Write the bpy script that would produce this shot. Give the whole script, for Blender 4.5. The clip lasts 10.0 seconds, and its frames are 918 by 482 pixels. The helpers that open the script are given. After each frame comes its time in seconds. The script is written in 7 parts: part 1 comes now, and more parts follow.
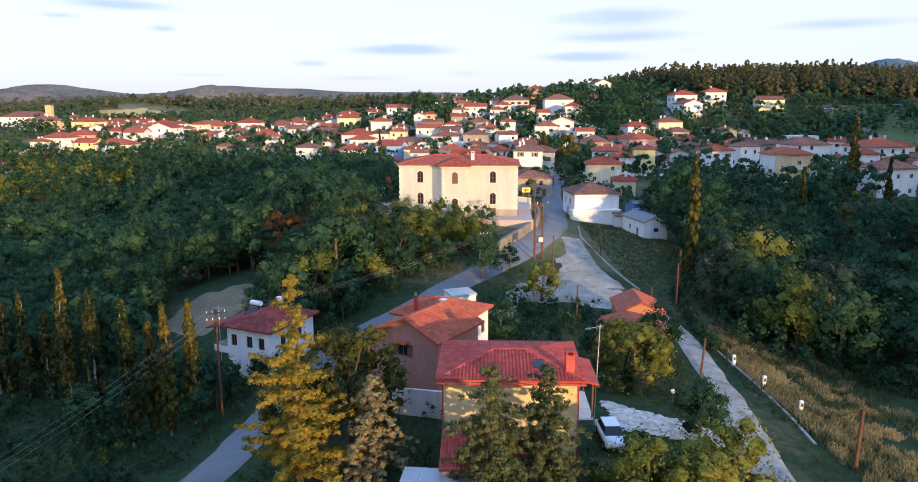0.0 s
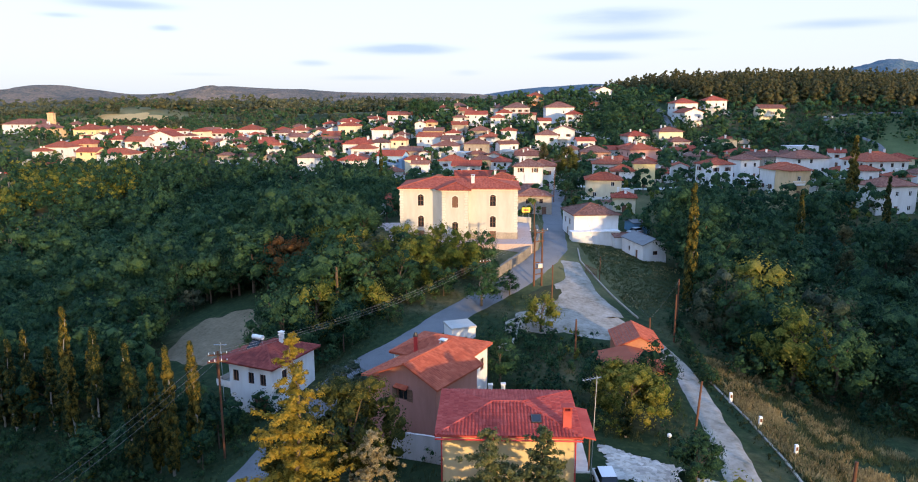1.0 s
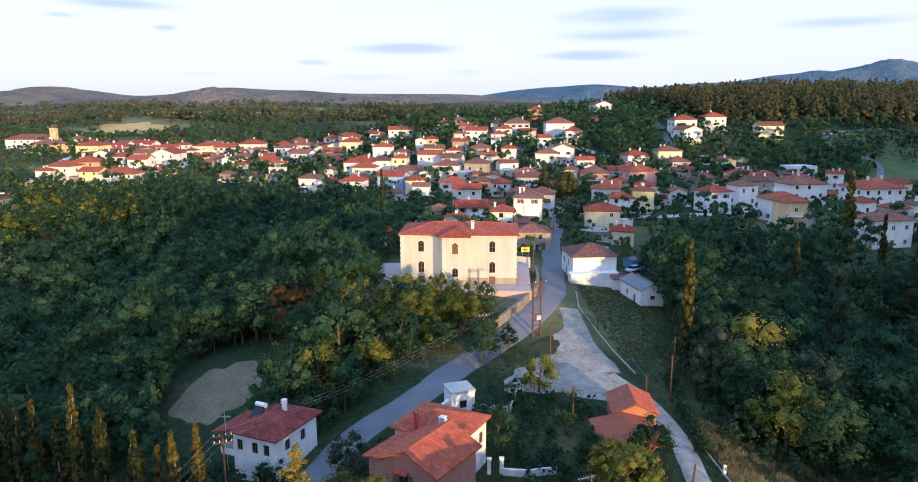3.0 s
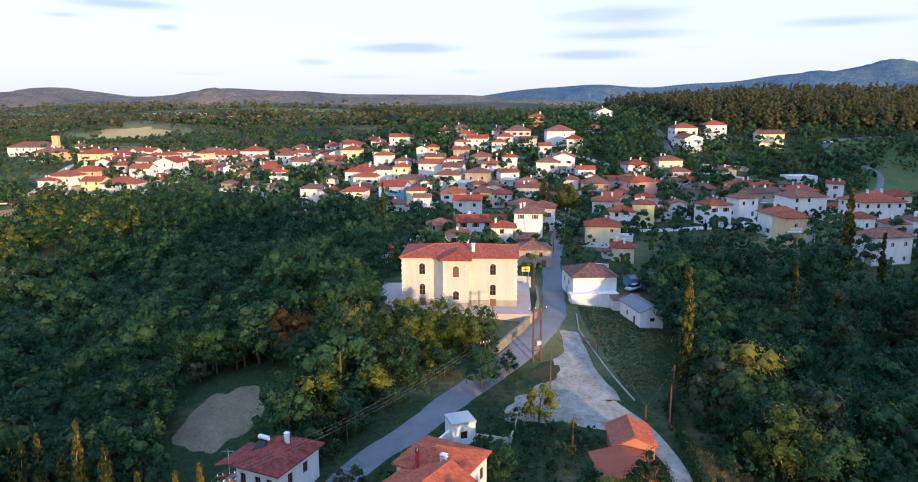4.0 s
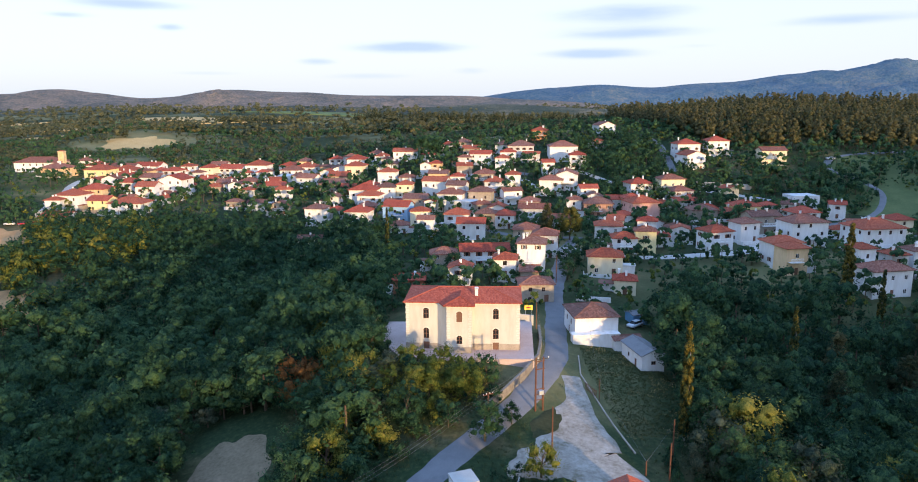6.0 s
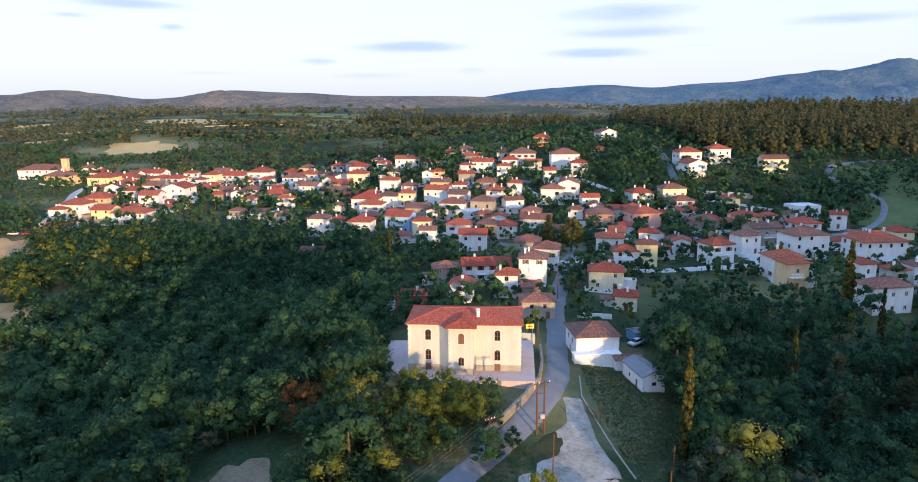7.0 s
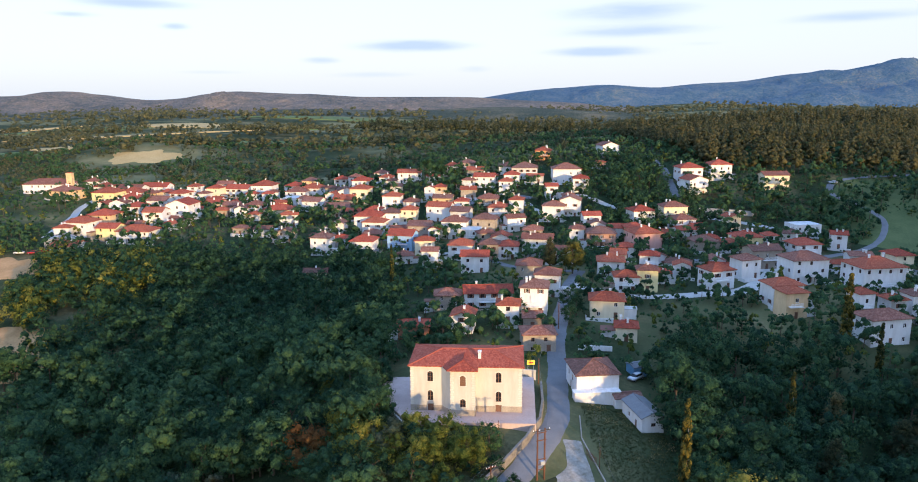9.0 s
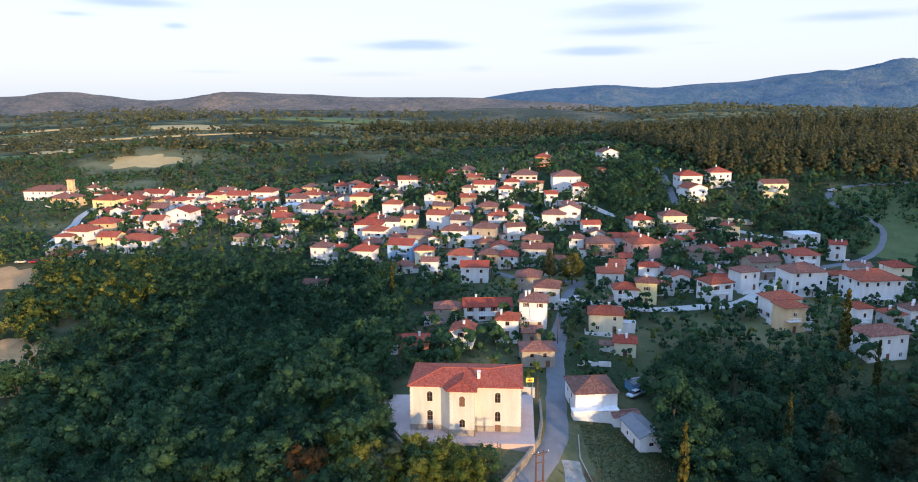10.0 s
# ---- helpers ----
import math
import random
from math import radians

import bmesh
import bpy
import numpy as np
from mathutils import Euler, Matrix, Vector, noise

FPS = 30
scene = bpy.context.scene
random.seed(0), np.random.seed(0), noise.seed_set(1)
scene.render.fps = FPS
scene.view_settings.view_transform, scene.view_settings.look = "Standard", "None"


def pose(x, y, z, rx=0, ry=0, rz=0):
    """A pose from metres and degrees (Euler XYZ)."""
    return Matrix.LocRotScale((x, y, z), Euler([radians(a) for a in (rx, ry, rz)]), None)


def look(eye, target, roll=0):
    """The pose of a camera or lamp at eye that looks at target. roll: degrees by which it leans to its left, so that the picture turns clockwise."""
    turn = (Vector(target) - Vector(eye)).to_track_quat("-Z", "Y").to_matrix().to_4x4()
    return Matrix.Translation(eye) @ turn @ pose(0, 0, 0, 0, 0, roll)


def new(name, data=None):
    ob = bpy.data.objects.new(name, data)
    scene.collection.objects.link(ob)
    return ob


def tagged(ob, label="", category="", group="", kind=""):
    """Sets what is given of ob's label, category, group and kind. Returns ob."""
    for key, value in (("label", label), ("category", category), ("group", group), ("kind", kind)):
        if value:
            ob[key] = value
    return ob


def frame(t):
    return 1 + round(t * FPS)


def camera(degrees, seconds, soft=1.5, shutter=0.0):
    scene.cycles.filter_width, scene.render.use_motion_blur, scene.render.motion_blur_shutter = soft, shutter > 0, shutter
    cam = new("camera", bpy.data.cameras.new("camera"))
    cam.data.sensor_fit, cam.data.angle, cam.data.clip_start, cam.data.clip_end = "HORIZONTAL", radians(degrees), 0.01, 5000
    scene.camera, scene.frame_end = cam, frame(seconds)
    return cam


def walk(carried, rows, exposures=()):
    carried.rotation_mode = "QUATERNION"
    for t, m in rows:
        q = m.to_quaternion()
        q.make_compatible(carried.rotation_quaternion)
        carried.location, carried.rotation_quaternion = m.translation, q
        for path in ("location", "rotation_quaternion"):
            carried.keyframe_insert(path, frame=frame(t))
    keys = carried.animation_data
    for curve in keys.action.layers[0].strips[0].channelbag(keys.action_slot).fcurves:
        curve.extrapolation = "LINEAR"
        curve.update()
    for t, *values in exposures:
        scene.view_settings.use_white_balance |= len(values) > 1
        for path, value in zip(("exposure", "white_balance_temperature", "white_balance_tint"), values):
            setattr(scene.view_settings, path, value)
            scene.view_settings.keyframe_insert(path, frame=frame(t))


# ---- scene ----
cam = camera(65.8, 10.0, soft=1.0)
PATH = [
    (0, 0.472, 0.800, 19.106, -10.999, 0.098, 0.246),
    (0.5, 0.566, 0.821, 21.147, -11.012, 0.092, 0.308),
    (1, 0.644, 0.839, 23.198, -11.027, 0.093, 0.340),
    (1.5, 0.708, 0.854, 25.256, -11.041, 0.099, 0.356),
    (2, 0.761, 0.865, 27.320, -11.056, 0.112, 0.367),
    (2.5, 0.803, 0.873, 29.391, -11.072, 0.129, 0.380),
    (4, 0.888, 0.875, 35.623, -11.121, 0.200, 0.478),
    (4.5, 0.908, 0.868, 37.705, -11.138, 0.228, 0.535),
    (5, 0.927, 0.858, 39.786, -11.156, 0.257, 0.601),
    (5.5, 0.946, 0.845, 41.866, -11.174, 0.286, 0.674),
    (7, 1.026, 0.783, 48.091, -11.231, 0.368, 0.902),
    (7.5, 1.065, 0.756, 50.156, -11.251, 0.391, 0.968),
    (8, 1.115, 0.724, 52.215, -11.271, 0.410, 1.023),
    (8.5, 1.176, 0.690, 54.266, -11.291, 0.425, 1.066),
    (9, 1.249, 0.652, 56.309, -11.313, 0.436, 1.095),
    (9.5, 1.338, 0.610, 58.342, -11.334, 0.440, 1.111),
    (10, 1.444, 0.565, 60.364, -11.356, 0.439, 1.116),
]
walk(cam, [(t, pose(x, y, z, 90 + pitch, roll, yaw)) for t, x, y, z, pitch, roll, yaw in PATH])

# ---- light ----
SUN_AZ, SUN_EL = radians(150), radians(5.5)
world = bpy.data.worlds.new("world")
scene.world = world
world.use_nodes = True
wn, wl = world.node_tree.nodes, world.node_tree.links
wn.clear()


def wnode(kind, **sets):
    n = wn.new(kind)
    for k, v in sets.items():
        if k == "op":
            n.operation = v
        else:
            n.inputs[k].default_value = v
    return n


def wmath(op, a, b=None):
    n = wn.new("ShaderNodeMath")
    n.operation = op
    for i, v in enumerate((a, b)):
        if v is None:
            continue
        if isinstance(v, (int, float)):
            n.inputs[i].default_value = v
        else:
            wl.new(v, n.inputs[i])
    return n.outputs[0]


sky = wn.new("ShaderNodeTexSky")
sky.sky_type, sky.sun_disc = "NISHITA", False
sky.sun_elevation, sky.sun_rotation = SUN_EL, SUN_AZ
sky.air_density, sky.dust_density, sky.ozone_density = 1.0, 1.6, 1.2
coord = wn.new("ShaderNodeTexCoord")
split = wn.new("ShaderNodeSeparateXYZ")
wl.new(coord.outputs["Generated"], split.inputs[0])
azim = wmath("ARCTAN2", split.outputs[0], split.outputs[1])
elev = wmath("ARCSINE", split.outputs[2])
wisp = wn.new("ShaderNodeTexNoise")
wisp.inputs["Scale"].default_value, wisp.inputs["Detail"].default_value = 9.0, 6.0
stretch = wn.new("ShaderNodeCombineXYZ")
wl.new(wmath("MULTIPLY", azim, 1.0), stretch.inputs[0])
wl.new(wmath("MULTIPLY", elev, 6.0), stretch.inputs[1])
wl.new(stretch.outputs[0], wisp.inputs["Vector"])
wob = wmath("MULTIPLY", wmath("SUBTRACT", wisp.outputs[0], 0.5), 1.5)
cloud = None
# azimuth and elevation of each cloud's middle, its half length and half height, all in degrees
for a, e, la, le, dens in (
    (-24.8, 6.8, 4.2, 0.45, 0.8), (-28.5, 5.9, 1.7, 0.22, 0.7), (-22.1, 5.3, 1.1, 0.3, 0.7), (-4.6, 4.1, 4.3, 0.5, 1.0),
    (-11.8, 3.0, 1.6, 0.3, 0.7), (11.6, 6.4, 5.2, 0.7, 0.9), (11.9, 4.95, 5.6, 0.5, 0.8), (10.0, 3.5, 4.4, 0.42, 0.9),
    (27.4, 5.3, 4.6, 0.4, 0.8), (-7.8, 1.9, 4.0, 0.3, 0.5), (-20.0, 2.1, 3.0, 0.2, 0.4), (0.2, 2.3, 1.6, 0.3, 0.5),
    (17.0, 3.9, 2.0, 0.2, 0.4), (31.0, 8.2, 4.0, 0.4, 0.5),
):
    u = wmath("DIVIDE", wmath("SUBTRACT", azim, radians(a)), radians(la))
    v = wmath("DIVIDE", wmath("SUBTRACT", elev, radians(e)), radians(le))
    r = wmath("ADD", wmath("MULTIPLY", u, u), wmath("MULTIPLY", v, v))
    g = wmath("MULTIPLY", wmath("POWER", 2.718, wmath("MULTIPLY", r, -1.0)), dens)
    cloud = g if cloud is None else wmath("ADD", cloud, g)
mask = wmath("MULTIPLY", cloud, wmath("ADD", wob, 1.0))
soft = wn.new("ShaderNodeMapRange")
soft.interpolation_type = "SMOOTHSTEP"
for k, v in (("From Min", 0.12), ("From Max", 0.95), ("To Min", 0.0), ("To Max", 0.95)):
    soft.inputs[k].default_value = v
wl.new(mask, soft.inputs["Value"])
# thin high haze that whitens the evening sky
haze = wn.new("ShaderNodeMixRGB")
haze.inputs[0].default_value = 0.6
high = wn.new("ShaderNodeMapRange")
for k, v in (("From Min", 0.17), ("From Max", 0.75)):
    high.inputs[k].default_value = v
wl.new(elev, high.inputs["Value"])
veil = wn.new("ShaderNodeMixRGB")
veil.inputs[1].default_value, veil.inputs[2].default_value = (8.1, 8.9, 10.2, 1), (5.5, 9.7, 19.2, 1)
wl.new(high.outputs[0], veil.inputs[0])
wl.new(veil.outputs[0], haze.inputs[2])
wl.new(sky.outputs[0], haze.inputs[1])
shade = wn.new("ShaderNodeMixRGB")
shade.inputs[2].default_value = (3.8, 4.8, 6.3, 1)
wl.new(soft.outputs[0], shade.inputs[0])
wl.new(haze.outputs[0], shade.inputs[1])
back = wn.new("ShaderNodeBackground")
back.inputs["Strength"].default_value = 0.124
wl.new(shade.outputs[0], back.inputs["Color"])
outw = wn.new("ShaderNodeOutputWorld")
wl.new(back.outputs[0], outw.inputs["Surface"])

sun = new("sun", bpy.data.lights.new("sun", "SUN"))
sun.data.energy, sun.data.angle, sun.data.color = 5.0, radians(0.8), (1.0, 0.69, 0.37)
sun_from = Vector((math.sin(SUN_AZ) * math.cos(SUN_EL), math.cos(SUN_AZ) * math.cos(SUN_EL), math.sin(SUN_EL)))
sun.matrix_world = look(sun_from * 300, (0, 0, 0))
scene.view_settings.exposure = 0.35

# ---- materials ----


def material(name, rough=0.8, metal=0.0):
    m = bpy.data.materials.new(name)
    m.use_nodes = True
    b = m.node_tree.nodes["Principled BSDF"]
    b.inputs["Roughness"].default_value, b.inputs["Metallic"].default_value = rough, metal
    if rough > 0.7:
        b.inputs["Specular IOR Level"].default_value = 0.12
    return m, m.node_tree, b


def add(nt, kind, **sets):
    n = nt.nodes.new(kind)
    for k, v in sets.items():
        n.inputs[k.replace("_", " ")].default_value = v
    return n


def link(nt, a, b):
    nt.links.new(a, b)


def noise_of(nt, vec, scale, detail=4.0, rough=0.6):
    n = add(nt, "ShaderNodeTexNoise", Scale=scale, Detail=detail, Roughness=rough)
    link(nt, vec, n.inputs["Vector"])
    return n.outputs[0]


def steps(nt, fac, *stops):
    r = nt.nodes.new("ShaderNodeValToRGB")
    e = r.color_ramp.elements
    while len(e) < len(stops):
        e.new(0.5)
    for k, (p, c) in zip(e, stops):
        k.position, k.color = p, (*c, 1)
    link(nt, fac, r.inputs[0])
    return r.outputs[0]


def mix(nt, fac, a, b, mode="MIX"):
    n = nt.nodes.new("ShaderNodeMixRGB")
    n.blend_type = mode
    for i, v in enumerate((fac, a, b)):
        if isinstance(v, (int, float)):
            n.inputs[i].default_value = v
        elif isinstance(v, tuple):
            n.inputs[i].default_value = (*v, 1)
        else:
            link(nt, v, n.inputs[i])
    return n.outputs[0]


def relief(nt, b, height, strength, distance):
    n = add(nt, "ShaderNodeBump", Strength=strength, Distance=distance)
    link(nt, height, n.inputs["Height"])
    link(nt, n.outputs[0], b.inputs["Normal"])


def place(nt):
    return nt.nodes.new("ShaderNodeNewGeometry").outputs["Position"]


def speckled(name, c0, c1, big=0.25, fine=6.0, rough=0.85, bump=0.25, depth=0.02, metal=0.0, vary=0.0):
    """A matt surface: two tones mixed by stains and grain."""
    m, nt, b = material(name, rough, metal)
    p = place(nt)
    a, g = noise_of(nt, p, big, 5), noise_of(nt, p, fine, 4)
    f = mix(nt, 0.45, a, g)
    col = steps(nt, f, (0.3, c0), (0.7, c1))
    if vary:
        info = nt.nodes.new("ShaderNodeObjectInfo")
        hsv = add(nt, "ShaderNodeHueSaturation")
        mr = add(nt, "ShaderNodeMapRange", To_Min=1 - vary, To_Max=1 + vary)
        link(nt, info.outputs["Random"], mr.inputs["Value"])
        link(nt, mr.outputs[0], hsv.inputs["Value"])
        link(nt, col, hsv.inputs["Color"])
        col = hsv.outputs[0]
    link(nt, col, b.inputs["Base Color"])
    relief(nt, b, g, bump, depth)
    return m


def plaster(name, c, dirt=0.12):
    d = tuple(v * (1 - dirt) * k for v, k in zip(c, (0.97, 0.955, 0.93)))
    m, nt, b = material(name, 0.9)
    p = place(nt)
    sep = nt.nodes.new("ShaderNodeMapping")
    sep.inputs["Scale"].default_value = (1, 1, 0.25)
    link(nt, p, sep.inputs["Vector"])
    a, g = noise_of(nt, sep.outputs[0], 0.9, 6, 0.65), noise_of(nt, p, 14, 3)
    link(nt, steps(nt, a, (0.32, d), (0.6, c)), b.inputs["Base Color"])
    relief(nt, b, g, 0.2, 0.01)
    return m


def tile_roof(name, c0, c1, c2, old=0.25):
    """Clay roof: courses and rolls from the roof's own UV, in metres."""
    m, nt, b = material(name, 0.8)
    uv = nt.nodes.new("ShaderNodeUVMap")
    sp = nt.nodes.new("ShaderNodeSeparateXYZ")
    link(nt, uv.outputs[0], sp.inputs[0])

    def mm(op, a, v=None):
        n = nt.nodes.new("ShaderNodeMath")
        n.operation = op
        for i, q in enumerate((a, v)):
            if q is None:
                continue
            if isinstance(q, (int, float)):
                n.inputs[i].default_value = q
            else:
                link(nt, q, n.inputs[i])
        return n.outputs[0]

    u, v = mm("DIVIDE", sp.outputs[0], 0.27), mm("DIVIDE", sp.outputs[1], 0.36)
    roll = mm("ABSOLUTE", mm("SINE", mm("MULTIPLY", u, math.pi)))
    course = mm("FRACT", v)
    cell = nt.nodes.new("ShaderNodeCombineXYZ")
    link(nt, mm("FLOOR", u), cell.inputs[0])
    link(nt, mm("FLOOR", v), cell.inputs[1])
    wnz = nt.nodes.new("ShaderNodeTexWhiteNoise")
    link(nt, cell.outputs[0], wnz.inputs["Vector"])
    p = place(nt)
    stain = noise_of(nt, p, 0.5, 5, 0.65)
    f = mix(nt, 0.5, wnz.outputs["Value"], stain)
    info = nt.nodes.new("ShaderNodeObjectInfo")
    f2 = mix(nt, 0.25, f, info.outputs["Random"])
    col = steps(nt, f2, (0.22, c0), (0.5, c1), (0.78, c2))
    worn = steps(nt, noise_of(nt, p, 1.7, 6, 0.7), (0.52, (0, 0, 0)), (0.72, (1, 1, 1)))
    col = mix(nt, mm("MULTIPLY", worn, old), col, (0.12, 0.085, 0.065))
    link(nt, col, b.inputs["Base Color"])
    relief(nt, b, mm("ADD", mm("MULTIPLY", roll, 0.7), mm("MULTIPLY", course, 0.5)), 0.8, 0.06)
    return m


def foliage(name, dark, mid, light, spread=0.14, gloss=0.12):
    """Leaves: tone by leaf, by bough and by tree; a little light comes through."""
    m, nt, b = material(name, 0.8)
    b.inputs["Specular IOR Level"].default_value = gloss
    geo = nt.nodes.new("ShaderNodeNewGeometry")
    info = nt.nodes.new("ShaderNodeObjectInfo")
    pos = geo.outputs["Position"]
    fine = mix(nt, 0.5, noise_of(nt, pos, 2.6, 4, 0.75), noise_of(nt, pos, 8.0, 3, 0.7))
    f = mix(nt, 0.5, geo.outputs["Random Per Island"], steps(nt, noise_of(nt, pos, spread, 4, 0.6), (0.34, (0, 0, 0)), (0.66, (1, 1, 1))))
    f = mix(nt, 0.5, f, steps(nt, fine, (0.36, (0, 0, 0)), (0.62, (1, 1, 1))))
    f = mix(nt, 0.15, f, info.outputs["Random"])
    relief(nt, b, fine, 1.0, 0.35)
    col = steps(nt, f, (0.32, dark), (0.52, mid), (0.72, light))
    link(nt, col, b.inputs["Base Color"])
    tr = nt.nodes.new("ShaderNodeBsdfTranslucent")
    link(nt, col, tr.inputs["Color"])
    ms = nt.nodes.new("ShaderNodeMixShader")
    ms.inputs[0].default_value = 0.36
    link(nt, b.outputs[0], ms.inputs[1])
    link(nt, tr.outputs[0], ms.inputs[2])
    link(nt, ms.outputs[0], nt.nodes["Material Output"].inputs["Surface"])
    return m


WALLS = {
    "white": plaster("plaster_white", (0.73, 0.725, 0.715)), "cream": plaster("plaster_cream", (0.74, 0.66, 0.48)),
    "lemon": plaster("plaster_lemon", (0.76, 0.66, 0.36)), "ochre": plaster("plaster_ochre", (0.68, 0.50, 0.30), 0.2),
    "grey": plaster("plaster_grey", (0.60, 0.60, 0.59), 0.25), "salmon": plaster("plaster_salmon", (0.58, 0.34, 0.25), 0.2),
    "orange": plaster("plaster_orange", (0.70, 0.36, 0.18)), "pink": plaster("plaster_pink", (0.70, 0.40, 0.34)),
    "blue": plaster("plaster_blue", (0.30, 0.48, 0.72)), "brick": speckled("brick_wall", (0.34, 0.14, 0.08), (0.46, 0.22, 0.13), 0.6, 9),
    "stone": speckled("rubble_wall", (0.24, 0.205, 0.165), (0.44, 0.375, 0.30), 0.7, 4.0, 0.92, 0.6, 0.05),
    "school": plaster("plaster_school", (0.54, 0.515, 0.45), 0.12), "mustard": plaster("plaster_mustard", (0.62, 0.47, 0.24), 0.1),
    "rose": plaster("plaster_rose", (0.42, 0.20, 0.16), 0.15), "shell": plaster("plaster_shell", (0.66, 0.58, 0.56), 0.15),
}
ROOFS = [
    tile_roof("clay_roof_red", (0.20, 0.042, 0.026), (0.32, 0.068, 0.040), (0.44, 0.115, 0.068), 0.25),
    tile_roof("clay_roof_orange", (0.20, 0.048, 0.028), (0.31, 0.080, 0.044), (0.42, 0.135, 0.075), 0.35),
    tile_roof("clay_roof_faded", (0.13, 0.052, 0.038), (0.22, 0.088, 0.062), (0.32, 0.155, 0.11), 0.5),
    tile_roof("clay_roof_brown", (0.095, 0.05, 0.04), (0.17, 0.08, 0.06), (0.26, 0.14, 0.11), 0.6),
]


def laid_tile(name, c0, c1, c2):
    """Separate clay tiles: each its own tone, with stains over many."""
    m, nt, b = material(name, 0.75)
    geo = nt.nodes.new("ShaderNodeNewGeometry")
    f = mix(nt, 0.72, geo.outputs["Random Per Island"], noise_of(nt, geo.outputs["Position"], 0.9, 5, 0.65))
    col = steps(nt, f, (0.18, c0), (0.5, c1), (0.85, c2))
    link(nt, col, b.inputs["Base Color"])
    return m


TILE_RED = laid_tile("tile_red", (0.24, 0.035, 0.03), (0.40, 0.065, 0.05), (0.52, 0.12, 0.09))
TILE_CLAY = laid_tile("tile_clay", (0.24, 0.055, 0.032), (0.40, 0.095, 0.052), (0.54, 0.16, 0.09))
TILE_DARK = laid_tile("tile_weathered", (0.11, 0.028, 0.025), (0.24, 0.055, 0.045), (0.36, 0.10, 0.08))
LEAVES = {
    "broad": foliage("leaves_broad", (0.008, 0.028, 0.017), (0.030, 0.080, 0.038), (0.090, 0.155, 0.056)),
    "olive": foliage("leaves_olive", (0.022, 0.040, 0.026), (0.060, 0.085, 0.050), (0.13, 0.14, 0.080)),
    # yellow-green leaves; on some green trees this colour stands in for low sun
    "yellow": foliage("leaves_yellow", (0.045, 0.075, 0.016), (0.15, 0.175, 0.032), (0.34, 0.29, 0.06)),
    "rust": foliage("leaves_rust", (0.10, 0.045, 0.015), (0.19, 0.088, 0.025), (0.30, 0.14, 0.042)),
    # brightest cypress tone is gold, painted in for sun on the tips
    "cypress": foliage("leaves_cypress", (0.013, 0.030, 0.015), (0.050, 0.068, 0.022), (0.27, 0.195, 0.035), 0.8),
    # the brownish light tone imitates low sun on the pine crowns
    "pine": foliage("leaves_pine", (0.016, 0.030, 0.016), (0.058, 0.070, 0.030), (0.17, 0.14, 0.058), 0.1),
    # the fir's gold is evening sunlight put into the needle colour
    "fir": foliage("leaves_fir_sunlit", (0.17, 0.15, 0.024), (0.34, 0.26, 0.036), (0.52, 0.35, 0.06), 0.6),
    "cedar": foliage("leaves_cedar", (0.060, 0.085, 0.040), (0.13, 0.15, 0.060), (0.28, 0.25, 0.10), 0.7),
    # paler cedar leaves: the tan imitates sun falling on the boughs
    "deodar": foliage("leaves_deodar_sunlit", (0.20, 0.17, 0.09), (0.40, 0.32, 0.16), (0.58, 0.46, 0.25), 0.7),
    # lighter olive leaves for the far plain, sunlit gold mixed into the colour
    "plain": foliage("leaves_plain_sunlit", (0.040, 0.052, 0.026), (0.105, 0.115, 0.058), (0.21, 0.185, 0.095)),
    # second pine tone, gilded to look sunlit, for the round-crowned pines
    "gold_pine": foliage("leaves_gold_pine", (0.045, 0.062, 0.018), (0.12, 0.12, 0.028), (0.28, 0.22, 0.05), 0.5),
    "grass": foliage("grass_blades", (0.028, 0.046, 0.018), (0.055, 0.075, 0.030), (0.12, 0.12, 0.05), 0.3),
    "meadow": foliage("meadow_blades", (0.05, 0.075, 0.03), (0.10, 0.125, 0.05), (0.20, 0.19, 0.09), 0.3),
    "straw": foliage("dry_grass", (0.22, 0.165, 0.075), (0.42, 0.32, 0.15), (0.62, 0.48, 0.24), 0.3),
}
BARK = speckled("bark", (0.07, 0.05, 0.035), (0.16, 0.12, 0.09), 1.5, 12, 0.95, 0.6, 0.03)
PALE_BARK = speckled("bark_pale", (0.20, 0.18, 0.15), (0.36, 0.33, 0.28), 1.5, 12, 0.95, 0.5, 0.03)
POLE_WOOD = speckled("pole_wood", (0.09, 0.042, 0.026), (0.17, 0.08, 0.046), 1.5, 14, 0.85, 0.4, 0.01)
WOOD = speckled("wood_brown", (0.11, 0.05, 0.03), (0.20, 0.10, 0.06), 2, 18, 0.7, 0.3, 0.01)
IRON = speckled("iron_dark", (0.03, 0.03, 0.03), (0.08, 0.07, 0.06), 2, 20, 0.5, 0.2, 0.005, 0.6)
ZINC = speckled("zinc_sheet", (0.36, 0.38, 0.40), (0.52, 0.54, 0.56), 0.6, 5, 0.45, 0.2, 0.01, 0.6)
SLATE = speckled("grey_sheet_roof", (0.10, 0.11, 0.12), (0.19, 0.20, 0.21), 0.6, 5, 0.7, 0.3, 0.02)
CONCRETE = speckled("concrete", (0.36, 0.34, 0.31), (0.52, 0.50, 0.46), 0.5, 7, 0.9, 0.3, 0.02)
WHITEWASH = plaster("whitewash", (0.80, 0.79, 0.77), 0.2)
TRIM = plaster("trim_white", (0.60, 0.58, 0.515), 0.08)
